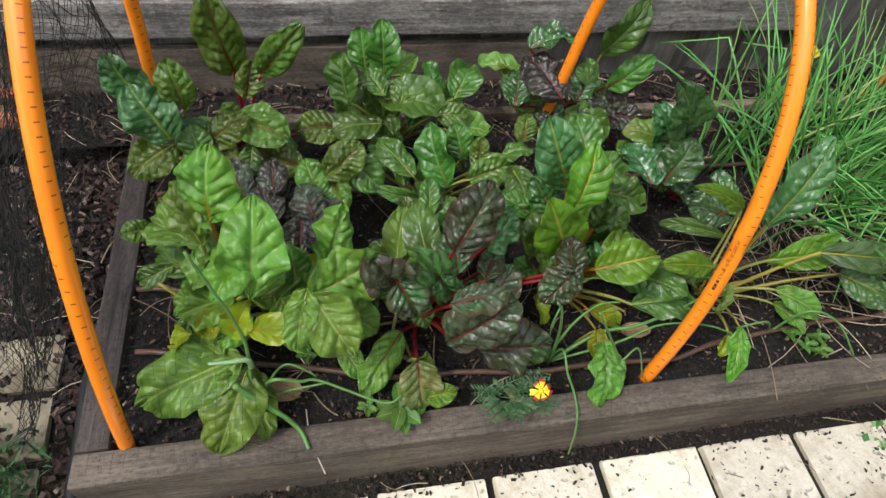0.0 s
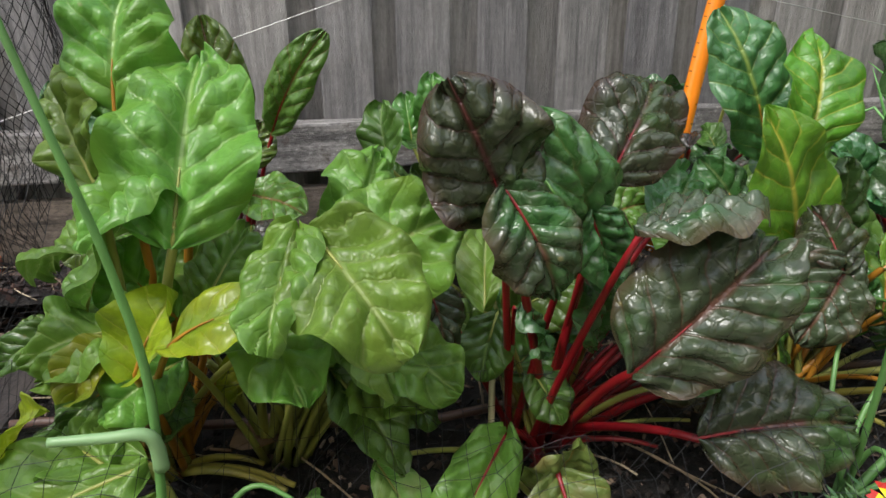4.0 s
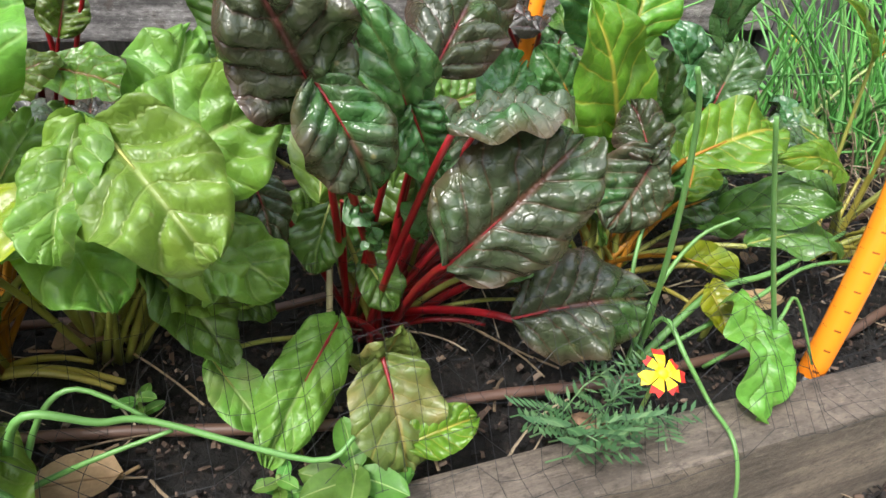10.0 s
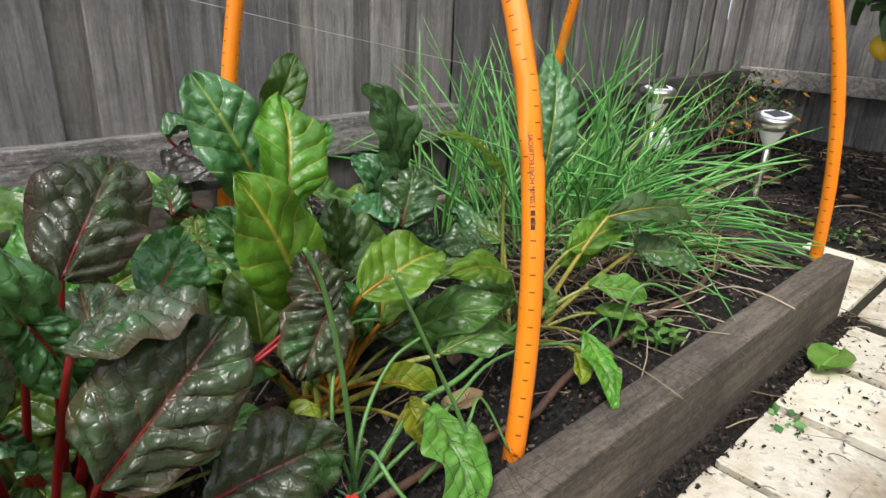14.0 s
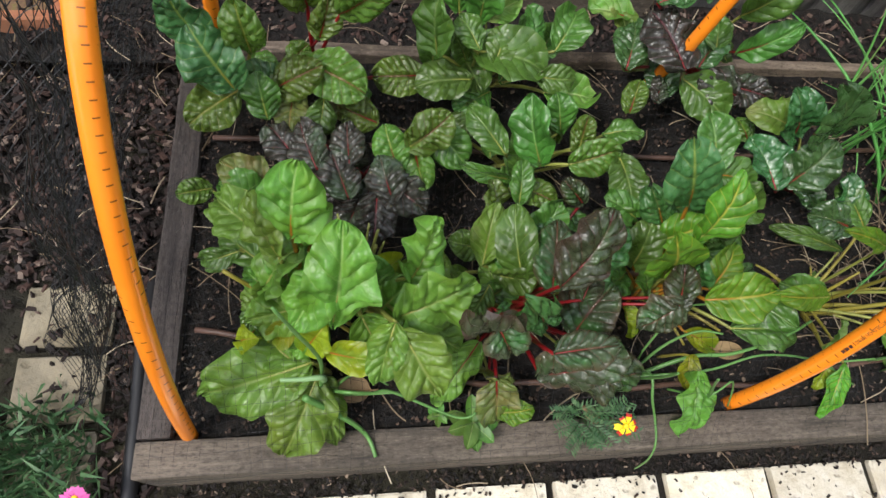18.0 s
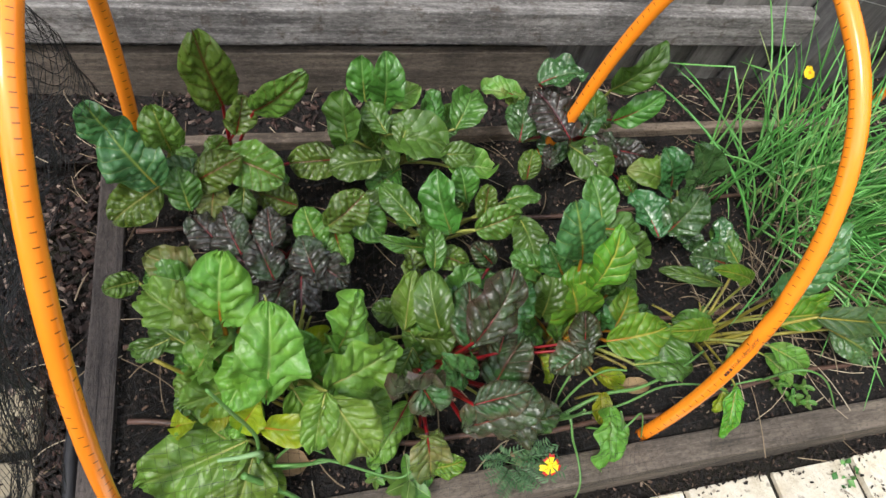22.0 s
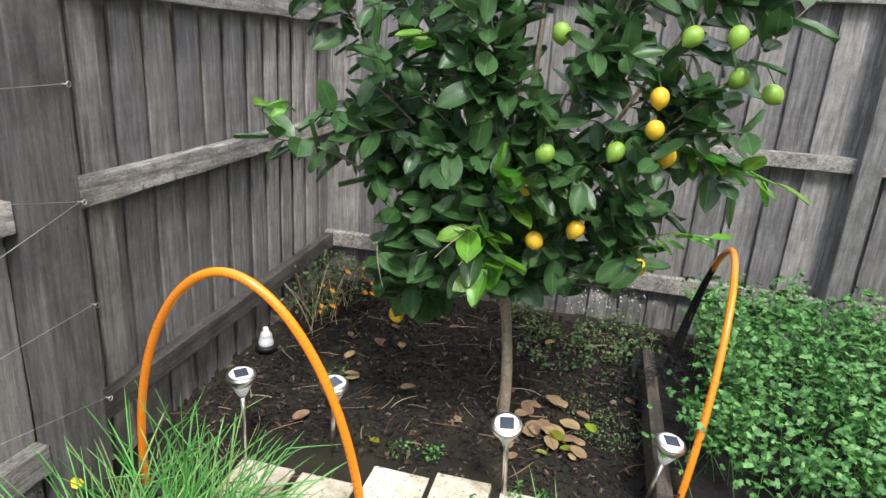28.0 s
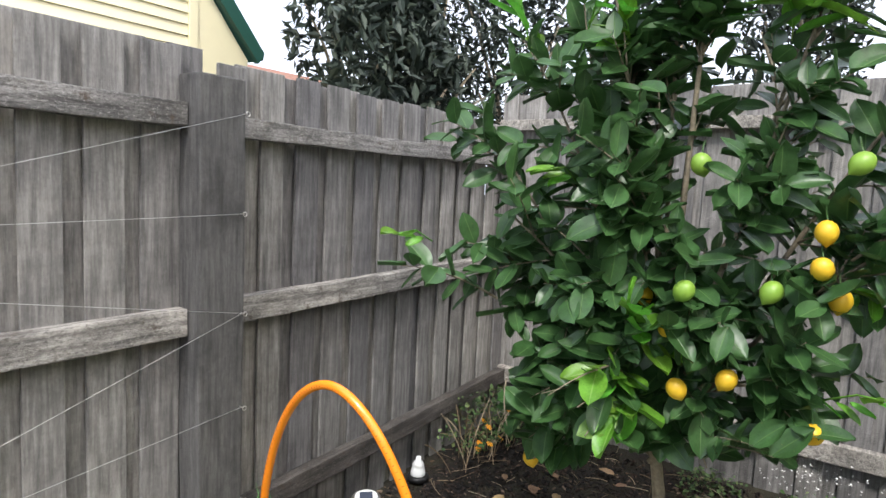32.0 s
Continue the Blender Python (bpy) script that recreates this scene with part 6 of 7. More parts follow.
hose("garden_hose", [(-0.03, -0.10, G), (-0.035, 0.05, G), (-0.04, 0.2, G), (-0.035, 0.32, G - 0.005)], 0.012, BLACK, "black irrigation hose along the bed side", "hose")
hose("garden_hose", [(2.02, -0.60, G), (2.06, -0.56, G + 0.006), (2.03, -0.50, G + 0.004)], 0.008, BLACK, "short black irrigation hose by the herb bed", "hose")
hose("garden_hose", [(2.78, -0.62, -0.05), (3.0, -0.64, -0.04), (3.2, -0.66, -0.05)], 0.010, BLACK, "black pipe beyond the herb bed", "hose")
hose("hose_end", [(1.50, 0.715, -0.02), (1.545, 0.70, -0.005), (1.585, 0.69, -0.012)], 0.009, BLACK, "black pipe fitting at the bed corner", "hose")


# ---- solar lights ----
def lathe(profile, axis_pose, sides=24):
    verts, faces = [], []
    for rad, z in profile:
        for k in range(sides):
            a = 2 * math.pi * k / sides
            verts.append(axis_pose @ Vector((rad * math.cos(a), rad * math.sin(a), z)))
    for i in range(len(profile) - 1):
        for k in range(sides):
            k2 = (k + 1) % sides
            faces.append((i * sides + k, i * sides + k2, (i + 1) * sides + k2, (i + 1) * sides + k))
    faces.append(tuple(range(sides))[::-1])
    faces.append(tuple((len(profile) - 1) * sides + k for k in range(sides)))
    return verts, faces


def solar_light(head, base, turn=0.3):
    h, b = Vector(head), Vector(base)
    s = empty("solar_light", *base, "round brushed steel solar stake light with square dark cell", "solar light", "solar stake lights")
    up = (h - b).normalized()
    m = Matrix.Translation(h) @ up.to_track_quat("Z", "Y").to_matrix().to_4x4() @ pose(0, 0, 0, 0, 0, math.degrees(turn))
    v, f = lathe([(0.024, -0.034), (0.036, -0.022), (0.043, -0.010), (0.044, -0.002), (0.041, 0.003), (0.036, 0.0045), (0.030, 0.0045)], m)
    cap = raw("head", v, f, STEEL, s, "brushed steel cap", True)
    v, f = lathe([(0.0335, 0.0046), (0.0335, 0.006)], m)
    raw("bezel", v, f, WHITE, cap, "white top ring", False).matrix_parent_inverse = Matrix.Identity(4)
    q = 0.019
    v = [m @ Vector((sx * q, sy * q, 0.0064)) for sx, sy in ((-1, -1), (1, -1), (1, 1), (-1, 1))] + [m @ Vector((sx * q, sy * q, 0.0085)) for sx, sy in ((-1, -1), (1, -1), (1, 1), (-1, 1))]
    raw("solar_cell", v, [(0, 1, 5, 4), (1, 2, 6, 5), (2, 3, 7, 6), (3, 0, 4, 7), (4, 5, 6, 7), (3, 2, 1, 0)], SOLAR, cap, "dark square solar cell").matrix_parent_inverse = Matrix.Identity(4)
    v, f = lathe([(0.010, -0.075), (0.017, -0.062), (0.028, -0.036), (0.029, -0.028)], m)
    raw("lens", v, f, CLEAR, s, "frosted lens", True)
    v, f = tube_data([b - up * 0.03, h - up * 0.06], 0.0075, 12)
    raw("stake", v, f, STEEL, s, "steel tube stake", True)
    return s


solar_light((1.892, 0.554, 0.203), (1.915, 0.565, G))
solar_light((2.000, 0.308, 0.165), (2.04, 0.33, G), 0.6)
solar_light((1.934, -0.228, 0.187), (2.03, -0.232, G), 0.2)
solar_light((1.577, -0.323, 0.177), (1.68, -0.29, G), 0.5)
solar_light((1.410, -0.252, 0.129), (1.392, -0.212, G), 0.25)
solar_light((2.080, -0.674, 0.138), (2.098, -0.64, G), 0.7)

jar = empty("plastic_bottle", 2.596, 0.885, G, "clear fluted plastic bottle standing upside down by the fence", "bottle")
m = Matrix.Translation((2.596, 0.885, G))
v, f = lathe([(0.030, 0.010), (0.033, 0.022), (0.031, 0.036), (0.026, 0.050), (0.025, 0.054), (0.027, 0.057), (0.020, 0.072), (0.012, 0.080), (0.011, 0.094), (0.004, 0.096)], m, 20)
for i in range(len(v)):
    k = i % 20
    if k % 2:
        v[i] = Vector((2.596 + (v[i].x - 2.596) * 0.93, 0.885 + (v[i].y - 0.885) * 0.93, v[i].z))
raw("body", v, f, CLEAR, jar, "fluted cloudy plastic", True)
v, f = lathe([(0.046, -0.005), (0.046, 0.014), (0.040, 0.016)], m, 20)
raw("base_ring", v, f, BLACK, jar, "dark base", True)

fallen(0.268, 0.098, -0.004, 0.05, LEAF["dead"], "torn pale brown dead chard leaf on soil", 391)
fallen(0.875, 0.20, -0.004, 0.03, LEAF["dead"], "small pale dead leaf on the bed soil", 392)
fallen(0.60, 0.05, -0.004, 0.035, LEAF["dead"], "small pale dead leaf on the bed soil", 393)


# ---- lemon tree ----
def lemon_tree():
    r = random.Random(101)
    base, fork = Vector((2.345, -0.168, G - 0.02)), Vector((2.34, -0.13, 0.42))
    tree = empty("lemon_tree", base.x, base.y, G, "young lemon tree with glossy leaves and ripe yellow and green fruit", "tree")
    pts = [bezier(base, Vector((2.36, -0.18, 0.15)), fork, s / 8) for s in range(9)]
    v, f = tube_data(pts, [0.021 - 0.0006 * s for s in range(9)], 12)
    raw("trunk", v, f, BARK, tree, "smooth grey-brown trunk", True)
    wood_store, leaf_store, leaf_uv = ([], []), ([], []), []

    def one_leaf(p, d, size):
        d = Vector((d.x, d.y, d.z - 0.25)).normalized()
        vv, ff, uv, rib, b = blade_data(p, p + d * size, size * r.uniform(0.46, 0.6), r.uniform(-0.02, 0.14), r.uniform(0.02, 0.28), 0.03, 0.0, 6, na=6, nc=4,
                                        seed=r.uniform(0, 60), face=(-0.35 + r.gauss(0, 0.3), -0.15 + r.gauss(0, 0.35), 0.95), prof=(0.92, 0.72))
        return vv, ff, uv

    def low(e):
        """Below the underside of the crown."""
        if e.y > 0.02 and e.x > 2.1:
            return e.z < 0.34
        return e.z < 0.395 + max(0, 2.34 - e.x) * 0.3 + max(0, -0.2 - e.y) * 0.3

    def grow(a, b, rad, bend, leaves, size, start=0.15):
        mid = (a + b) / 2 + bend
        n = 7
        path = [bezier(a, mid, b, s / n) for s in range(n + 1)]
        if rad < 0.0045 and low(b):
            return path
        v, f = tube_data(path, [max(0.0012, rad * (1 - 0.75 * s / n)) for s in range(n + 1)], 6)
        join_data(wood_store, v, f)
        ang = r.uniform(0, 6.28)
        axis = (b - a).normalized()
        for k in range(leaves):
            s = start + (1 - start) * (k + 0.5) / leaves
            p = bezier(a, mid, b, s)
            ang += 2.4
            u = axis.cross(Vector((0.2, 0.3, 1))).normalized()
            w = axis.cross(u)
            d = (u * math.cos(ang) + w * math.sin(ang)) * 0.85 + axis * 0.55 + Vector((-0.12, 0, 0))
            e = p + d.normalized() * size
            if e.x < 1.98 and e.z < 0.8 or e.z < 0.95 and e.y > 0.34 + max(0, e.z - 0.62) * 0.8 or low(e):
                continue
            vv, ff, uv = one_leaf(p, d.normalized(), size * r.uniform(0.7, 1.3))
            join_data(leaf_store, vv, ff)
            leaf_uv.extend(uv)
        return path

    limbs = [((2.16, 0.28, 1.05), 0.011), ((2.30, 0.45, 1.30), 0.011), ((2.35, 0.10, 1.75), 0.013), ((2.25, -0.20, 1.85), 0.013), ((2.42, -0.42, 1.70), 0.012),
             ((2.28, -0.66, 1.42), 0.011), ((2.22, -0.60, 1.02), 0.010), ((2.15, -0.45, 0.72), 0.008), ((2.05, -0.08, 0.72), 0.008), ((2.2, 0.18, 0.62), 0.008),
             ((2.62, 0.15, 1.35), 0.010), ((2.66, -0.35, 1.2), 0.010), ((2.15, -0.05, 1.25), 0.009), ((2.5, 0.30, 0.95), 0.008), ((2.2, 0.12, 0.45), 0.006), ((2.2, -0.30, 0.45), 0.006),
             ((2.25, 0.36, 0.95), 0.008), ((2.5, 0.25, 1.75), 0.009), ((2.3, -0.5, 1.85), 0.009), ((2.2, 0.25, 1.5), 0.009), ((2.2, 0.0, 1.55), 0.009), ((2.2, -0.4, 1.3), 0.009), ((2.2, 0.05, 0.95), 0.008), ((2.2, -0.25, 1.0), 0.008), ((2.26, -0.08, 1.45), 0.009), ((2.2, -0.1, 1.15), 0.008), ((2.3, -0.1, 1.95), 0.009), ((2.4, 0.0, 1.6), 0.008)]
    for (ex, ey, ez), rad in limbs:
        e = Vector((ex, ey, ez))
        start = fork + Vector((r.gauss(0, 0.008), r.gauss(0, 0.008), r.uniform(-0.06, 0.05)))
        path = grow(start, e, rad, Vector((r.gauss(0, 0.04), r.gauss(0, 0.04), 0.10)), 6, 0.105, 0.6)
        for k in range(10):
            s = r.uniform(0.30, 0.98)
            p = path[min(7, int(s * 7))]
            out = Vector((p.x - 2.34, p.y + 0.12, (p.z - 0.95) * 0.7)).normalized()
            d = (out + Vector((r.gauss(0, 0.55), r.gauss(0, 0.55), r.gauss(0.2, 0.5)))).normalized()
            q = p + d * r.uniform(0.12, 0.27)
            q.z = max(q.z, 0.30)
            grow(p, q, 0.0032, Vector((0, 0, 0.02)), r.randint(7, 10), 0.095)
    # low skirts and the two long side shoots
    for k in range(16):
        y = r.uniform(-0.5, 0.22)
        p = Vector((2.25 + r.gauss(0, 0.12), y, r.uniform(0.5, 0.62)))
        grow(p, p + Vector((r.gauss(-0.05, 0.06), r.gauss(0, 0.08), -r.uniform(0.08, 0.2))), 0.0028, Vector((-0.03, 0, 0.02)), 8, 0.09)
    grow(Vector((2.15, 0.30, 0.80)), Vector((1.90, 0.46, 0.90)), 0.004, Vector((0, 0, 0.04)), 11, 0.10)
    grow(Vector((2.22, -0.55, 1.0)), Vector((2.17, -0.80, 1.30)), 0.004, Vector((0, 0, -0.03)), 9, 0.10)
    grow(Vector((2.25, -0.45, 0.62)), Vector((2.2, -0.66, 0.55)), 0.003, Vector((0, 0, 0.02)), 8, 0.075)
    for ex, ey, ez in ((2.2, 0.2, 0.43), (2.26, 0.12, 0.43), (2.16, 0.27, 0.48), (2.3, 0.2, 0.46)):
        grow(Vector((2.32, -0.02, 0.58)), Vector((ex, ey, ez)), 0.005, Vector((0, 0, 0.05)), 10, 0.09, 0.35)
    ob = raw("crown", leaf_store[0], leaf_store[1], LEAF["lemon"], tree, "dense glossy dark green leaves", True, leaf_uv)
    raw("branch_frame", wood_store[0], wood_store[1], BARK, tree, "grey-brown branches", True)

    def fresh(a, b, n, size, mat="lemonnew"):
        a, b = Vector(a), Vector(b)
        v, f = tube_data([a, (a + b) / 2 + Vector((0, 0, 0.02)), b], 0.0025, 5)
        raw("shoot", v, f, LEAF["lemonnew"], tree, "", True)
        for k in range(n):
            s = (k + 1) / n
            d = ((b - a).normalized() * 0.6 + Vector((r.gauss(-0.3, 0.3), r.gauss(0, 0.8), r.gauss(0.0, 0.5)))).normalized()
            vv, ff, uv = one_leaf(a.lerp(b, s), d, size * r.uniform(0.7, 1.15))
            raw("leaf", vv, ff, LEAF[mat], tree, "pale new lemon leaf", True, uv)

    fresh((2.16, -0.14, 0.74), (2.03, -0.13, 0.84), 9, 0.115)
    fresh((2.14, -0.10, 0.66), (2.0, -0.06, 0.70), 8, 0.12)
    fresh((2.14, -0.12, 0.60), (2.02, -0.12, 0.58), 7, 0.11)
    fresh((2.22, -0.52, 0.94), (2.12, -0.80, 0.88), 11, 0.085)
    fresh((2.24, -0.50, 0.66), (2.15, -0.68, 0.72), 7, 0.06)
    fresh((1.95, 0.40, 0.97), (1.76, 0.37, 1.0), 4, 0.07)
    fresh((2.15, 0.08, 1.15), (2.05, 0.10, 1.18), 4, 0.08)
    fresh((2.3, -0.05, 1.75), (2.22, -0.12, 1.95), 8, 0.11)
    fresh((2.25, -0.4, 1.65), (2.15, -0.5, 1.85), 8, 0.11)
    for ny in (-0.55, -0.38, -0.2, 0.0, 0.15, 0.3):
        fresh((2.28, ny, 1.5), (2.22 + r.gauss(0, 0.05), ny + r.gauss(0, 0.08), 1.72 + r.gauss(0, 0.08)), 8, 0.10)

    def fruit(x, y, z, mat, size=0.0245):
        prof = [(0.004, -1.22), (0.16, -1.12), (0.34, -0.96), (0.68, -0.72), (0.92, -0.35), (1.0, 0.0), (0.93, 0.38), (0.72, 0.72), (0.40, 0.94), (0.10, 1.02)]
        m = Matrix.Translation((x, y, z)) @ Euler((r.gauss(0, 0.35), r.gauss(0, 0.35), r.uniform(0, 6))).to_matrix().to_4x4()
        v, f = lathe([(a * size, b * size * 1.12) for a, b in prof], m, 14)
        body = raw("lemon", v, f, mat, tree, "ripe yellow lemon" if mat == LEMON else "unripe green lemon", True)
        top = Vector((x, y, z + size))
        v, f = tube_data([top, top + Vector((0.02, 0.005, 0.015)), top + Vector((0.06, 0.01, 0.035))], 0.002, 5)
        raw("fruit_stalk", v, f, LEAF["lemon"], body, "", True).matrix_parent_inverse = Matrix.Identity(4)

    for x, y, z in ((2.16, -0.50, 1.06), (2.15, -0.50, 0.98), (2.15, -0.54, 0.915), (2.14, -0.12, 0.87), (2.10, -0.20, 0.80), (2.12, -0.335, 0.70), (2.16, -0.515, 0.605), (2.10, -0.23, 0.66), (2.20, 0.19, 0.325), (2.3, 0.02, 1.02)):
        fruit(x + 0.015, y, z, LEMON)
    for x, y, z in ((2.12, -0.24, 1.20), (2.15, -0.55, 1.21), (2.14, -0.65, 1.215), (2.2, -0.68, 1.12), (2.18, -0.76, 1.088), (2.08, -0.235, 0.905), (2.13, -0.41, 0.92)):
        fruit(x, y, z, LIME)
    return tree


lemon_tree()

# ---- beyond the fence ----
house = empty("neighbour_house", 1.5, 5.2, 0, "cream weatherboard house with dark green barge board", "house")
for k in range(39):
    z = G + 0.105 * k
    right = 4.17
    bm = box_bm(-4.0, right, 5.0, 5.03, z, z + 0.103, 0.002)
    for v in bm.verts:
        if v.co.z < z + 0.03:
            v.co.y -= 0.018
    at_origin(part("weatherboard", bm, CREAM, house))
at_origin(part("corner_board", box_bm(4.172, 4.26, 4.97, 5.06, G, 3.9, 0.004), CREAM, house))


def slab(name, corners, depth, mat, parent, label=""):
    front = [Vector(c) for c in corners]
    back = [c + Vector((0, depth, 0)) for c in front]
    n = len(front)
    faces = [tuple(range(n))[::-1], tuple(range(n, 2 * n))] + [(i, (i + 1) % n, n + (i + 1) % n, n + i) for i in range(n)]
    return raw(name, front + back, faces, mat, parent, label)


slab("gable_panel", [(4.262, 4.99, G), (4.60, 4.99, G), (4.86, 4.99, 2.30), (4.40, 4.99, 2.86), (4.262, 4.99, 3.02)], 0.06, CREAM, house, "plain cream panel")
slab("barge_board", [(4.93, 4.90, 2.28), (4.99, 4.90, 2.36), (3.40, 4.90, 4.20), (3.34, 4.90, 4.05)], 0.07, GREENP, house, "dark green barge board")
slab("roof", [(5.0, 4.92, 2.32), (5.02, 4.92, 2.40), (3.40, 4.92, 4.27), (3.40, 4.92, 4.20)], 5.0, GREENP, house, "green roof sheet")
brick_house = empty("brick_house", 9, 11, 0, "red brick house seen through the trees", "house")
at_origin(part("wall", box_bm(5.5, 16, 11, 11.3, G, 2.9, 0.01), BRICK, brick_house))
slab("roof", [(5.2, 10.7, 2.9), (16.3, 10.7, 2.9), (15.0, 13.0, 3.9), (6.5, 13.0, 3.9)], 0.1, TILE, brick_house, "terracotta tiled roof")
brick_far = empty("brick_house", 12, -3.5, 0, "red brick house beyond the far fence", "house")
at_origin(part("wall", box_bm(12, 18, -10, -5.6, G, 3.2, 0.01), BRICK, brick_far))


def far_tree(x, y, height, width, seed, label, zlow=1.1):
    r = random.Random(seed)
    t = empty("tree", x, y, 0, label, "tree", "trees beyond the fence")
    store, wood_s = ([], []), ([], [])
    for k in range(9):
        a = r.uniform(0, 6.283)
        b = Vector((x + r.gauss(0, 0.12), y + r.gauss(0, 0.1), 0))
        e = Vector((x + width * 0.8 * math.cos(a), y + width * 0.5 * math.sin(a), height * r.uniform(0.5, 0.8)))
        v, f = tube_data([bezier(b, Vector((x, y, height * 0.45)), e, s / 6) for s in range(7)], [0.045 - 0.006 * s for s in range(7)], 6)
        join_data(wood_s, v, f)
    for k in range(5200):
        a, q = r.uniform(0, 6.283), math.sqrt(r.random())
        z = zlow + (height - zlow) * r.random() ** 0.8
        lim = width * (0.55 + 0.45 * math.sin(math.pi * min(1, max(0, (z - zlow) / (height - zlow)))))
        p = Vector((x + lim * q * math.cos(a), y + lim * 0.6 * q * math.sin(a), z))
        if noise.noise(p * 2.2) < -0.2:
            continue
        s = r.uniform(0.07, 0.14)
        m = Euler((r.gauss(0, 0.8), r.gauss(0, 0.8), r.uniform(0, 6.283))).to_matrix()
        pts = [p + m @ Vector(c) * s for c in ((-0.6, 0, 0), (0, -0.22, 0.06), (0.6, 0, -0.05), (0, 0.22, 0.06))]
        join_data(store, pts, [(0, 1, 2), (0, 2, 3)])
    raw("crown", store[0], store[1], FARLEAF, t, "grey-green fine foliage")
    raw("trunk", wood_s[0], wood_s[1], BARK, t, "dark branching trunk", True)
    return t


far_tree(5.0, 3.4, 3.6, 0.9, 201, "grey-green shrubby tree beyond the fence")
far_tree(6.2, 3.6, 4.2, 1.1, 202, "grey-green shrubby tree beyond the fence")
far_tree(7.4, 3.2, 4.4, 1.1, 203, "grey-green shrubby tree beyond the fence")
far_tree(4.4, 2.6, 2.6, 0.7, 204, "dark shrub just behind the fence")
far_tree(7.2, 1.6, 4.2, 1.0, 205, "grey-green tree behind the far fence")
far_tree(7.6, 0.2, 4.4, 1.0, 206, "grey-green tree behind the far fence")

# loose brick by the fence, its hollow face up
MOSS = speckled("mossy_hollow", [(0.3, (0.06, 0.045, 0.03)), (0.5, (0.15, 0.09, 0.05)), (0.7, (0.13, 0.14, 0.03))], 40.0)
bk = bmesh.new()
bl, bw, bh, rim, dip = 0.115, 0.055, 0.038, 0.022, 0.018
rings = [(bl, bw, -bh), (bl, bw, bh - 0.004), (bl - 0.004, bw - 0.004, bh), (bl - rim, bw - rim + 0.004, bh), (bl - rim - 0.012, bw - rim - 0.006, bh - dip)]
loops = [[bk.verts.new((sx * x + 0.0015 * noise.noise(Vector((sx * 7, sy * 5, z * 90))), sy * y, z)) for sx, sy in ((-1, -1), (1, -1), (1, 1), (-1, 1))] for x, y, z in rings]
bk.faces.new(loops[0][::-1])
for lo, hi in zip(loops, loops[1:]):
    for k in range(4):
        bk.faces.new((lo[k], lo[(k + 1) % 4], hi[(k + 1) % 4], hi[k]))
floor_face = bk.faces.new(loops[-1])
floor_face.material_index = 1
ob = link_mesh("brick", bk, BRICK)
ob.data.materials.append(MOSS)
ob.location, ob.rotation_euler = (-0.332, 0.815, G + bh - 0.004), (0, 0, 0.06)
tagged(ob, "red clay brick with a mossy hollow lying by the fence foot", "brick")


# ---- unseen wall added at the back to block low skylight ----
wall = tagged(new("skylight_block_wall"), "plain unseen wall added to block low skylight", "wall", kind="structure")
at_origin(part("wall_face", box_bm(-3.2, 3.40, -2.75, -2.6, G - 0.05, 2.5, 0.004), CREAM, wall))


# ---- bird net ----
def hoop_net():
    """A black net gathered along the far leg of the herb bed's hoop and heaped at its foot."""
    r = random.Random(55)
    store = ([], [])
    foot, back, lean, height = Vector((2.040, -0.717, -0.019)), Vector((2.775, -0.732, -0.051)), Vector((0.034, -0.080)), 0.645

    def leg(q):
        a = math.pi * q
        k = (1 - math.copysign(abs(math.cos(a)) ** 1.085, math.cos(a))) / 2
        return foot + (back - foot) * k + Vector((lean.x, lean.y, height)) * max(math.sin(a), 0) ** 1.085

    for _ in range(150):
        q0 = r.uniform(0.50, 0.8)
        a = r.uniform(0, 6.283)
        pts = []
        for j in range(14):
            q = q0 + (0.99 - q0) * j / 13
            puff = 0.008 + 0.045 * max(0, q - 0.62) ** 1.2
            a += r.gauss(0, 0.5)
            pts.append(leg(q) + Vector((math.cos(a) * puff, math.sin(a) * puff, -0.3 * puff)))
        v, f = tube_data(pts, 0.0011, 3)
        join_data(store, v, f)
    for _ in range(130):
        a = r.uniform(0, 6.283)
        p = Vector((2.72 + r.gauss(0, 0.05), -0.69 + r.gauss(0, 0.05), G + 0.02 + abs(r.gauss(0, 0.09))))
        pts = [p]
        for j in range(7):
            a += r.gauss(0, 0.9)
            pts.append(pts[-1] + Vector((math.cos(a) * 0.022, math.sin(a) * 0.022, r.gauss(-0.004, 0.012))))
            pts[-1].z = max(pts[-1].z, G + 0.005)
        v, f = tube_data(pts, 0.0012, 3)
        join_data(store, v, f)
    return tagged(raw("gathered_net", store[0], store[1], NETM), "black net gathered along the hoop and heaped at its foot", "net", kind="stuff")


hoop_net()


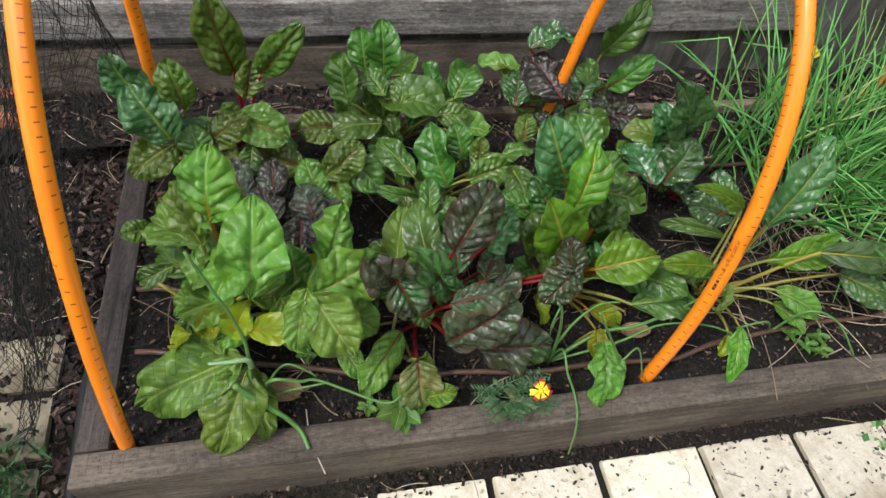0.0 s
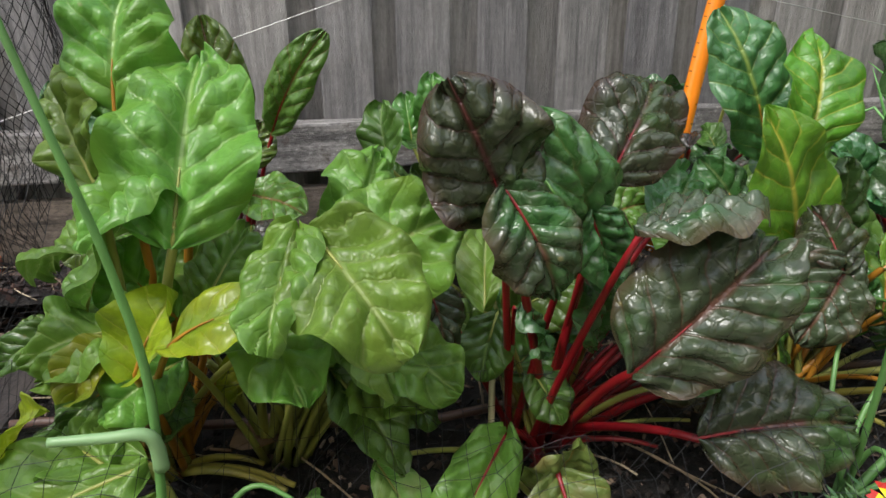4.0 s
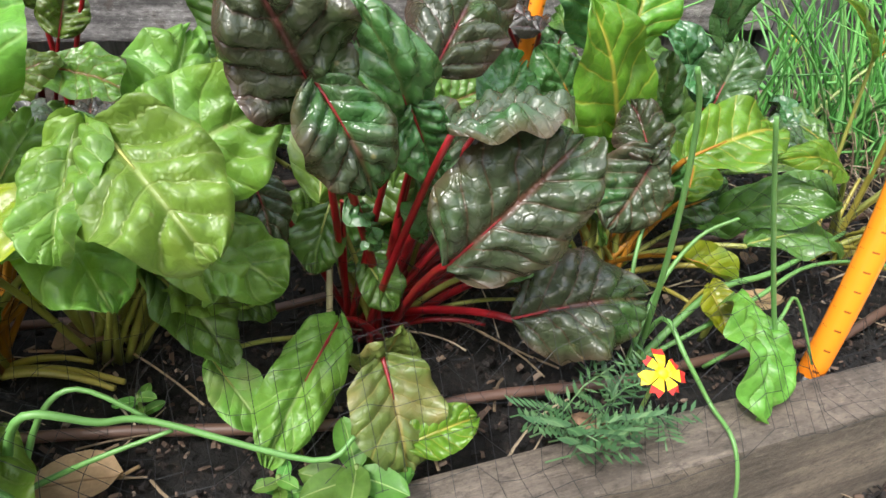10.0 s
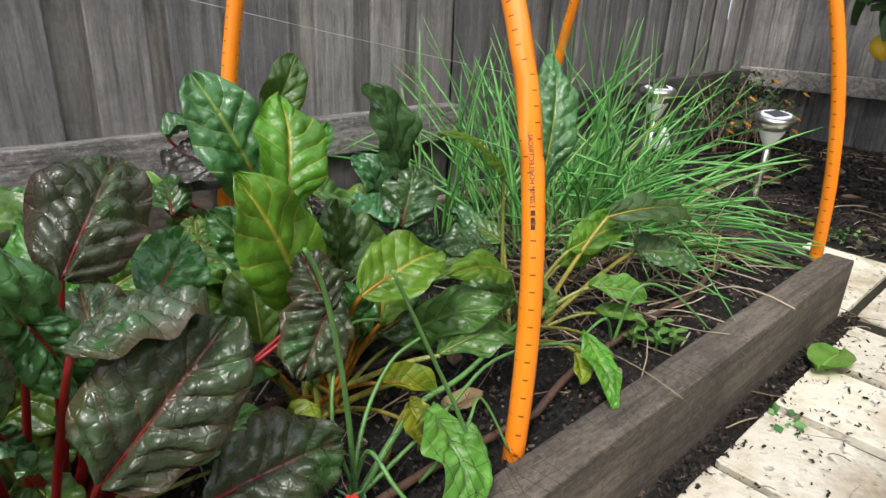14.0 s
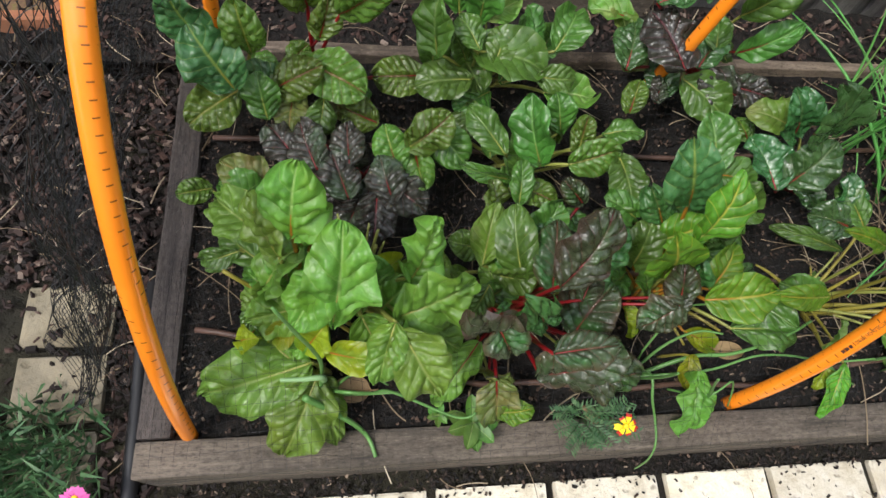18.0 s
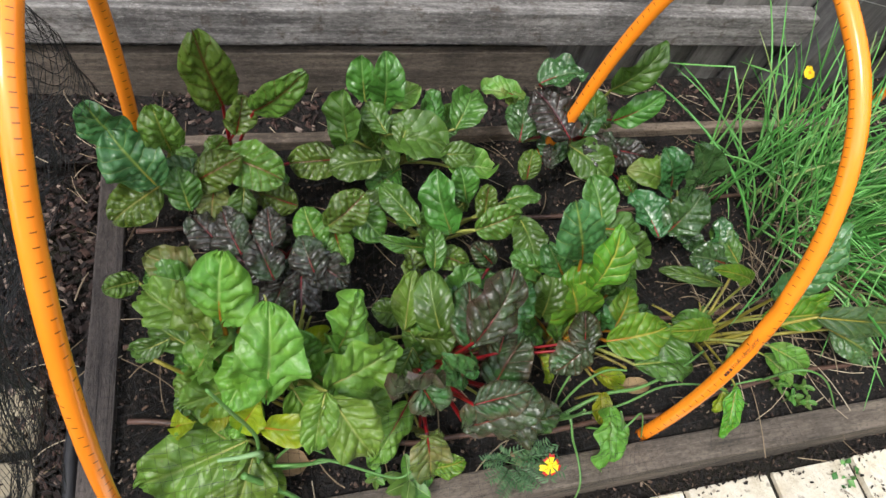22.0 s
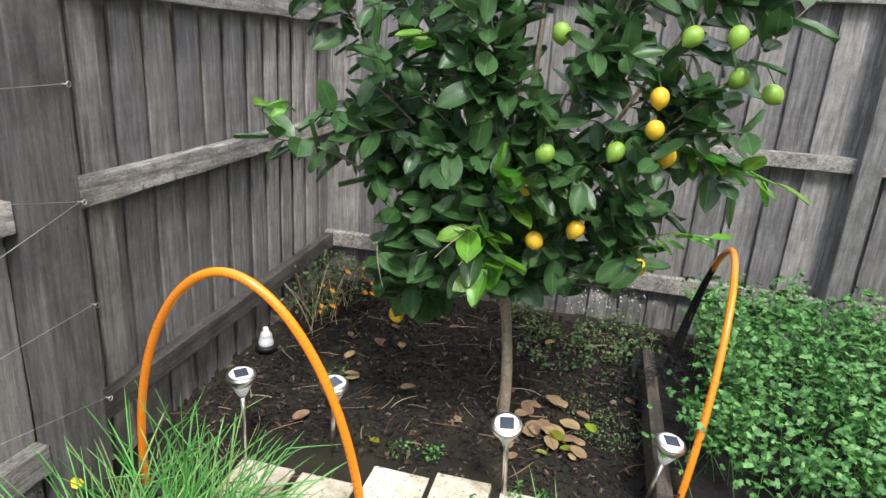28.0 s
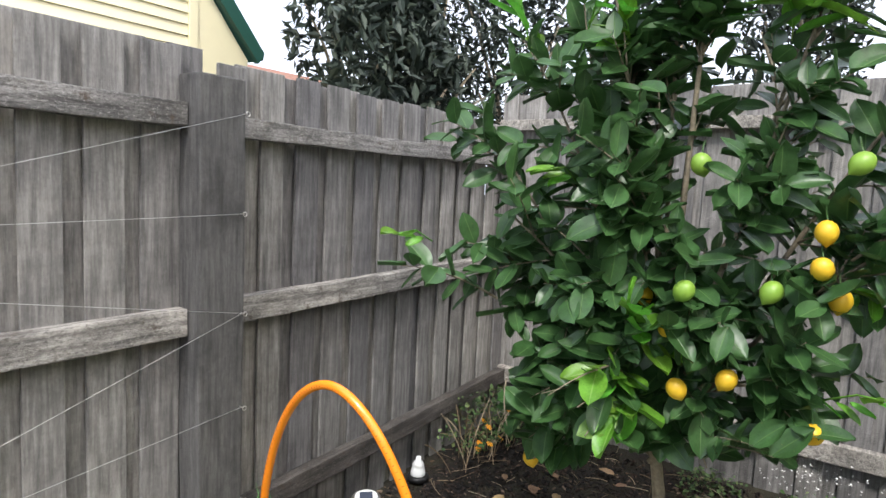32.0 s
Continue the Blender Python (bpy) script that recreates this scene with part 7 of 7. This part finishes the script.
def bird_net():
    """A fine black net sagging over the plants, with a bunched end hanging from the first hoop."""
    step = 0.0155
    x0, y0, nx, ny = 0.02, -0.004, 70, 45
    high = [[-0.004] * ny for _ in range(nx)]
    for p in leaf_tops:
        i, j = round((p[0] - x0) / step), round((p[1] - y0) / step)
        if 0 <= i < nx and 0 <= j < ny and p[2] < 0.085:
            high[i][j] = max(high[i][j], p[2] + 0.003)
    for _ in range(2):
        for i in range(nx):
            for j in range(ny):
                for a, b in ((i + 1, j), (i - 1, j), (i, j + 1), (i, j - 1)):
                    if 0 <= a < nx and 0 <= b < ny:
                        high[i][j] = max(high[i][j], high[a][b] - step * 1.2)
    verts, faces = [], []
    rad = 0.00022

    def strand(p, q, thick=1.0):
        d = (q - p).normalized()
        u = d.cross(Vector((0.3, 0.2, 1))).normalized() * rad * thick
        w = d.cross(u).normalized() * rad * thick
        o = len(verts)
        for c in (p, q):
            verts.extend([c + u, c - u * 0.5 + w * 0.87, c - u * 0.5 - w * 0.87])
        for k in range(3):
            m = (k + 1) % 3
            faces.append((o + k, o + m, o + 3 + m, o + 3 + k))

    def at(i, j):
        w = 0.35 * step
        return Vector((x0 + i * step + w * noise.noise(Vector((i * 0.23, j * 0.31, 1))), y0 + j * step + w * noise.noise(Vector((i * 0.27, j * 0.21, 7))), high[i][j] + 0.004))

    for i in range(nx):
        for j in range(ny):
            if i + 1 < nx:
                strand(at(i, j), at(i + 1, j))
            if j + 1 < ny:
                strand(at(i, j), at(i, j + 1))

    def fold(i, j, layer):
        y = 0.10 + 0.011 * i
        rise = math.sqrt(max(0.0, 1 - ((y - 0.33) / 0.27) ** 2)) * 0.55 if y < 0.6 else 0.02
        top = max(rise, 0.04)
        s = j / 34
        z = top * (1 - s) + (G + 0.012) * s
        n = noise.noise(Vector((i * 0.17, j * 0.09, layer * 5.0)))
        return Vector((0.05 - 0.16 * s ** 1.4 + 0.05 * n - 0.03 * layer * s, y + 0.03 * noise.noise(Vector((i * 0.2, j * 0.2, 3 + layer))), z))

    for layer in (0, 1):
        for i in range(44):
            for j in range(35):
                if i < 43:
                    strand(fold(i, j, layer), fold(i + 1, j, layer), 2.0)
                if j < 34:
                    strand(fold(i, j, layer), fold(i, j + 1, layer), 2.0)
    net = raw("bird_net", verts, faces, NETM)
    return tagged(net, "fine black bird net draped over the chard and bunched at the end", "net", kind="stuff")


bird_net()
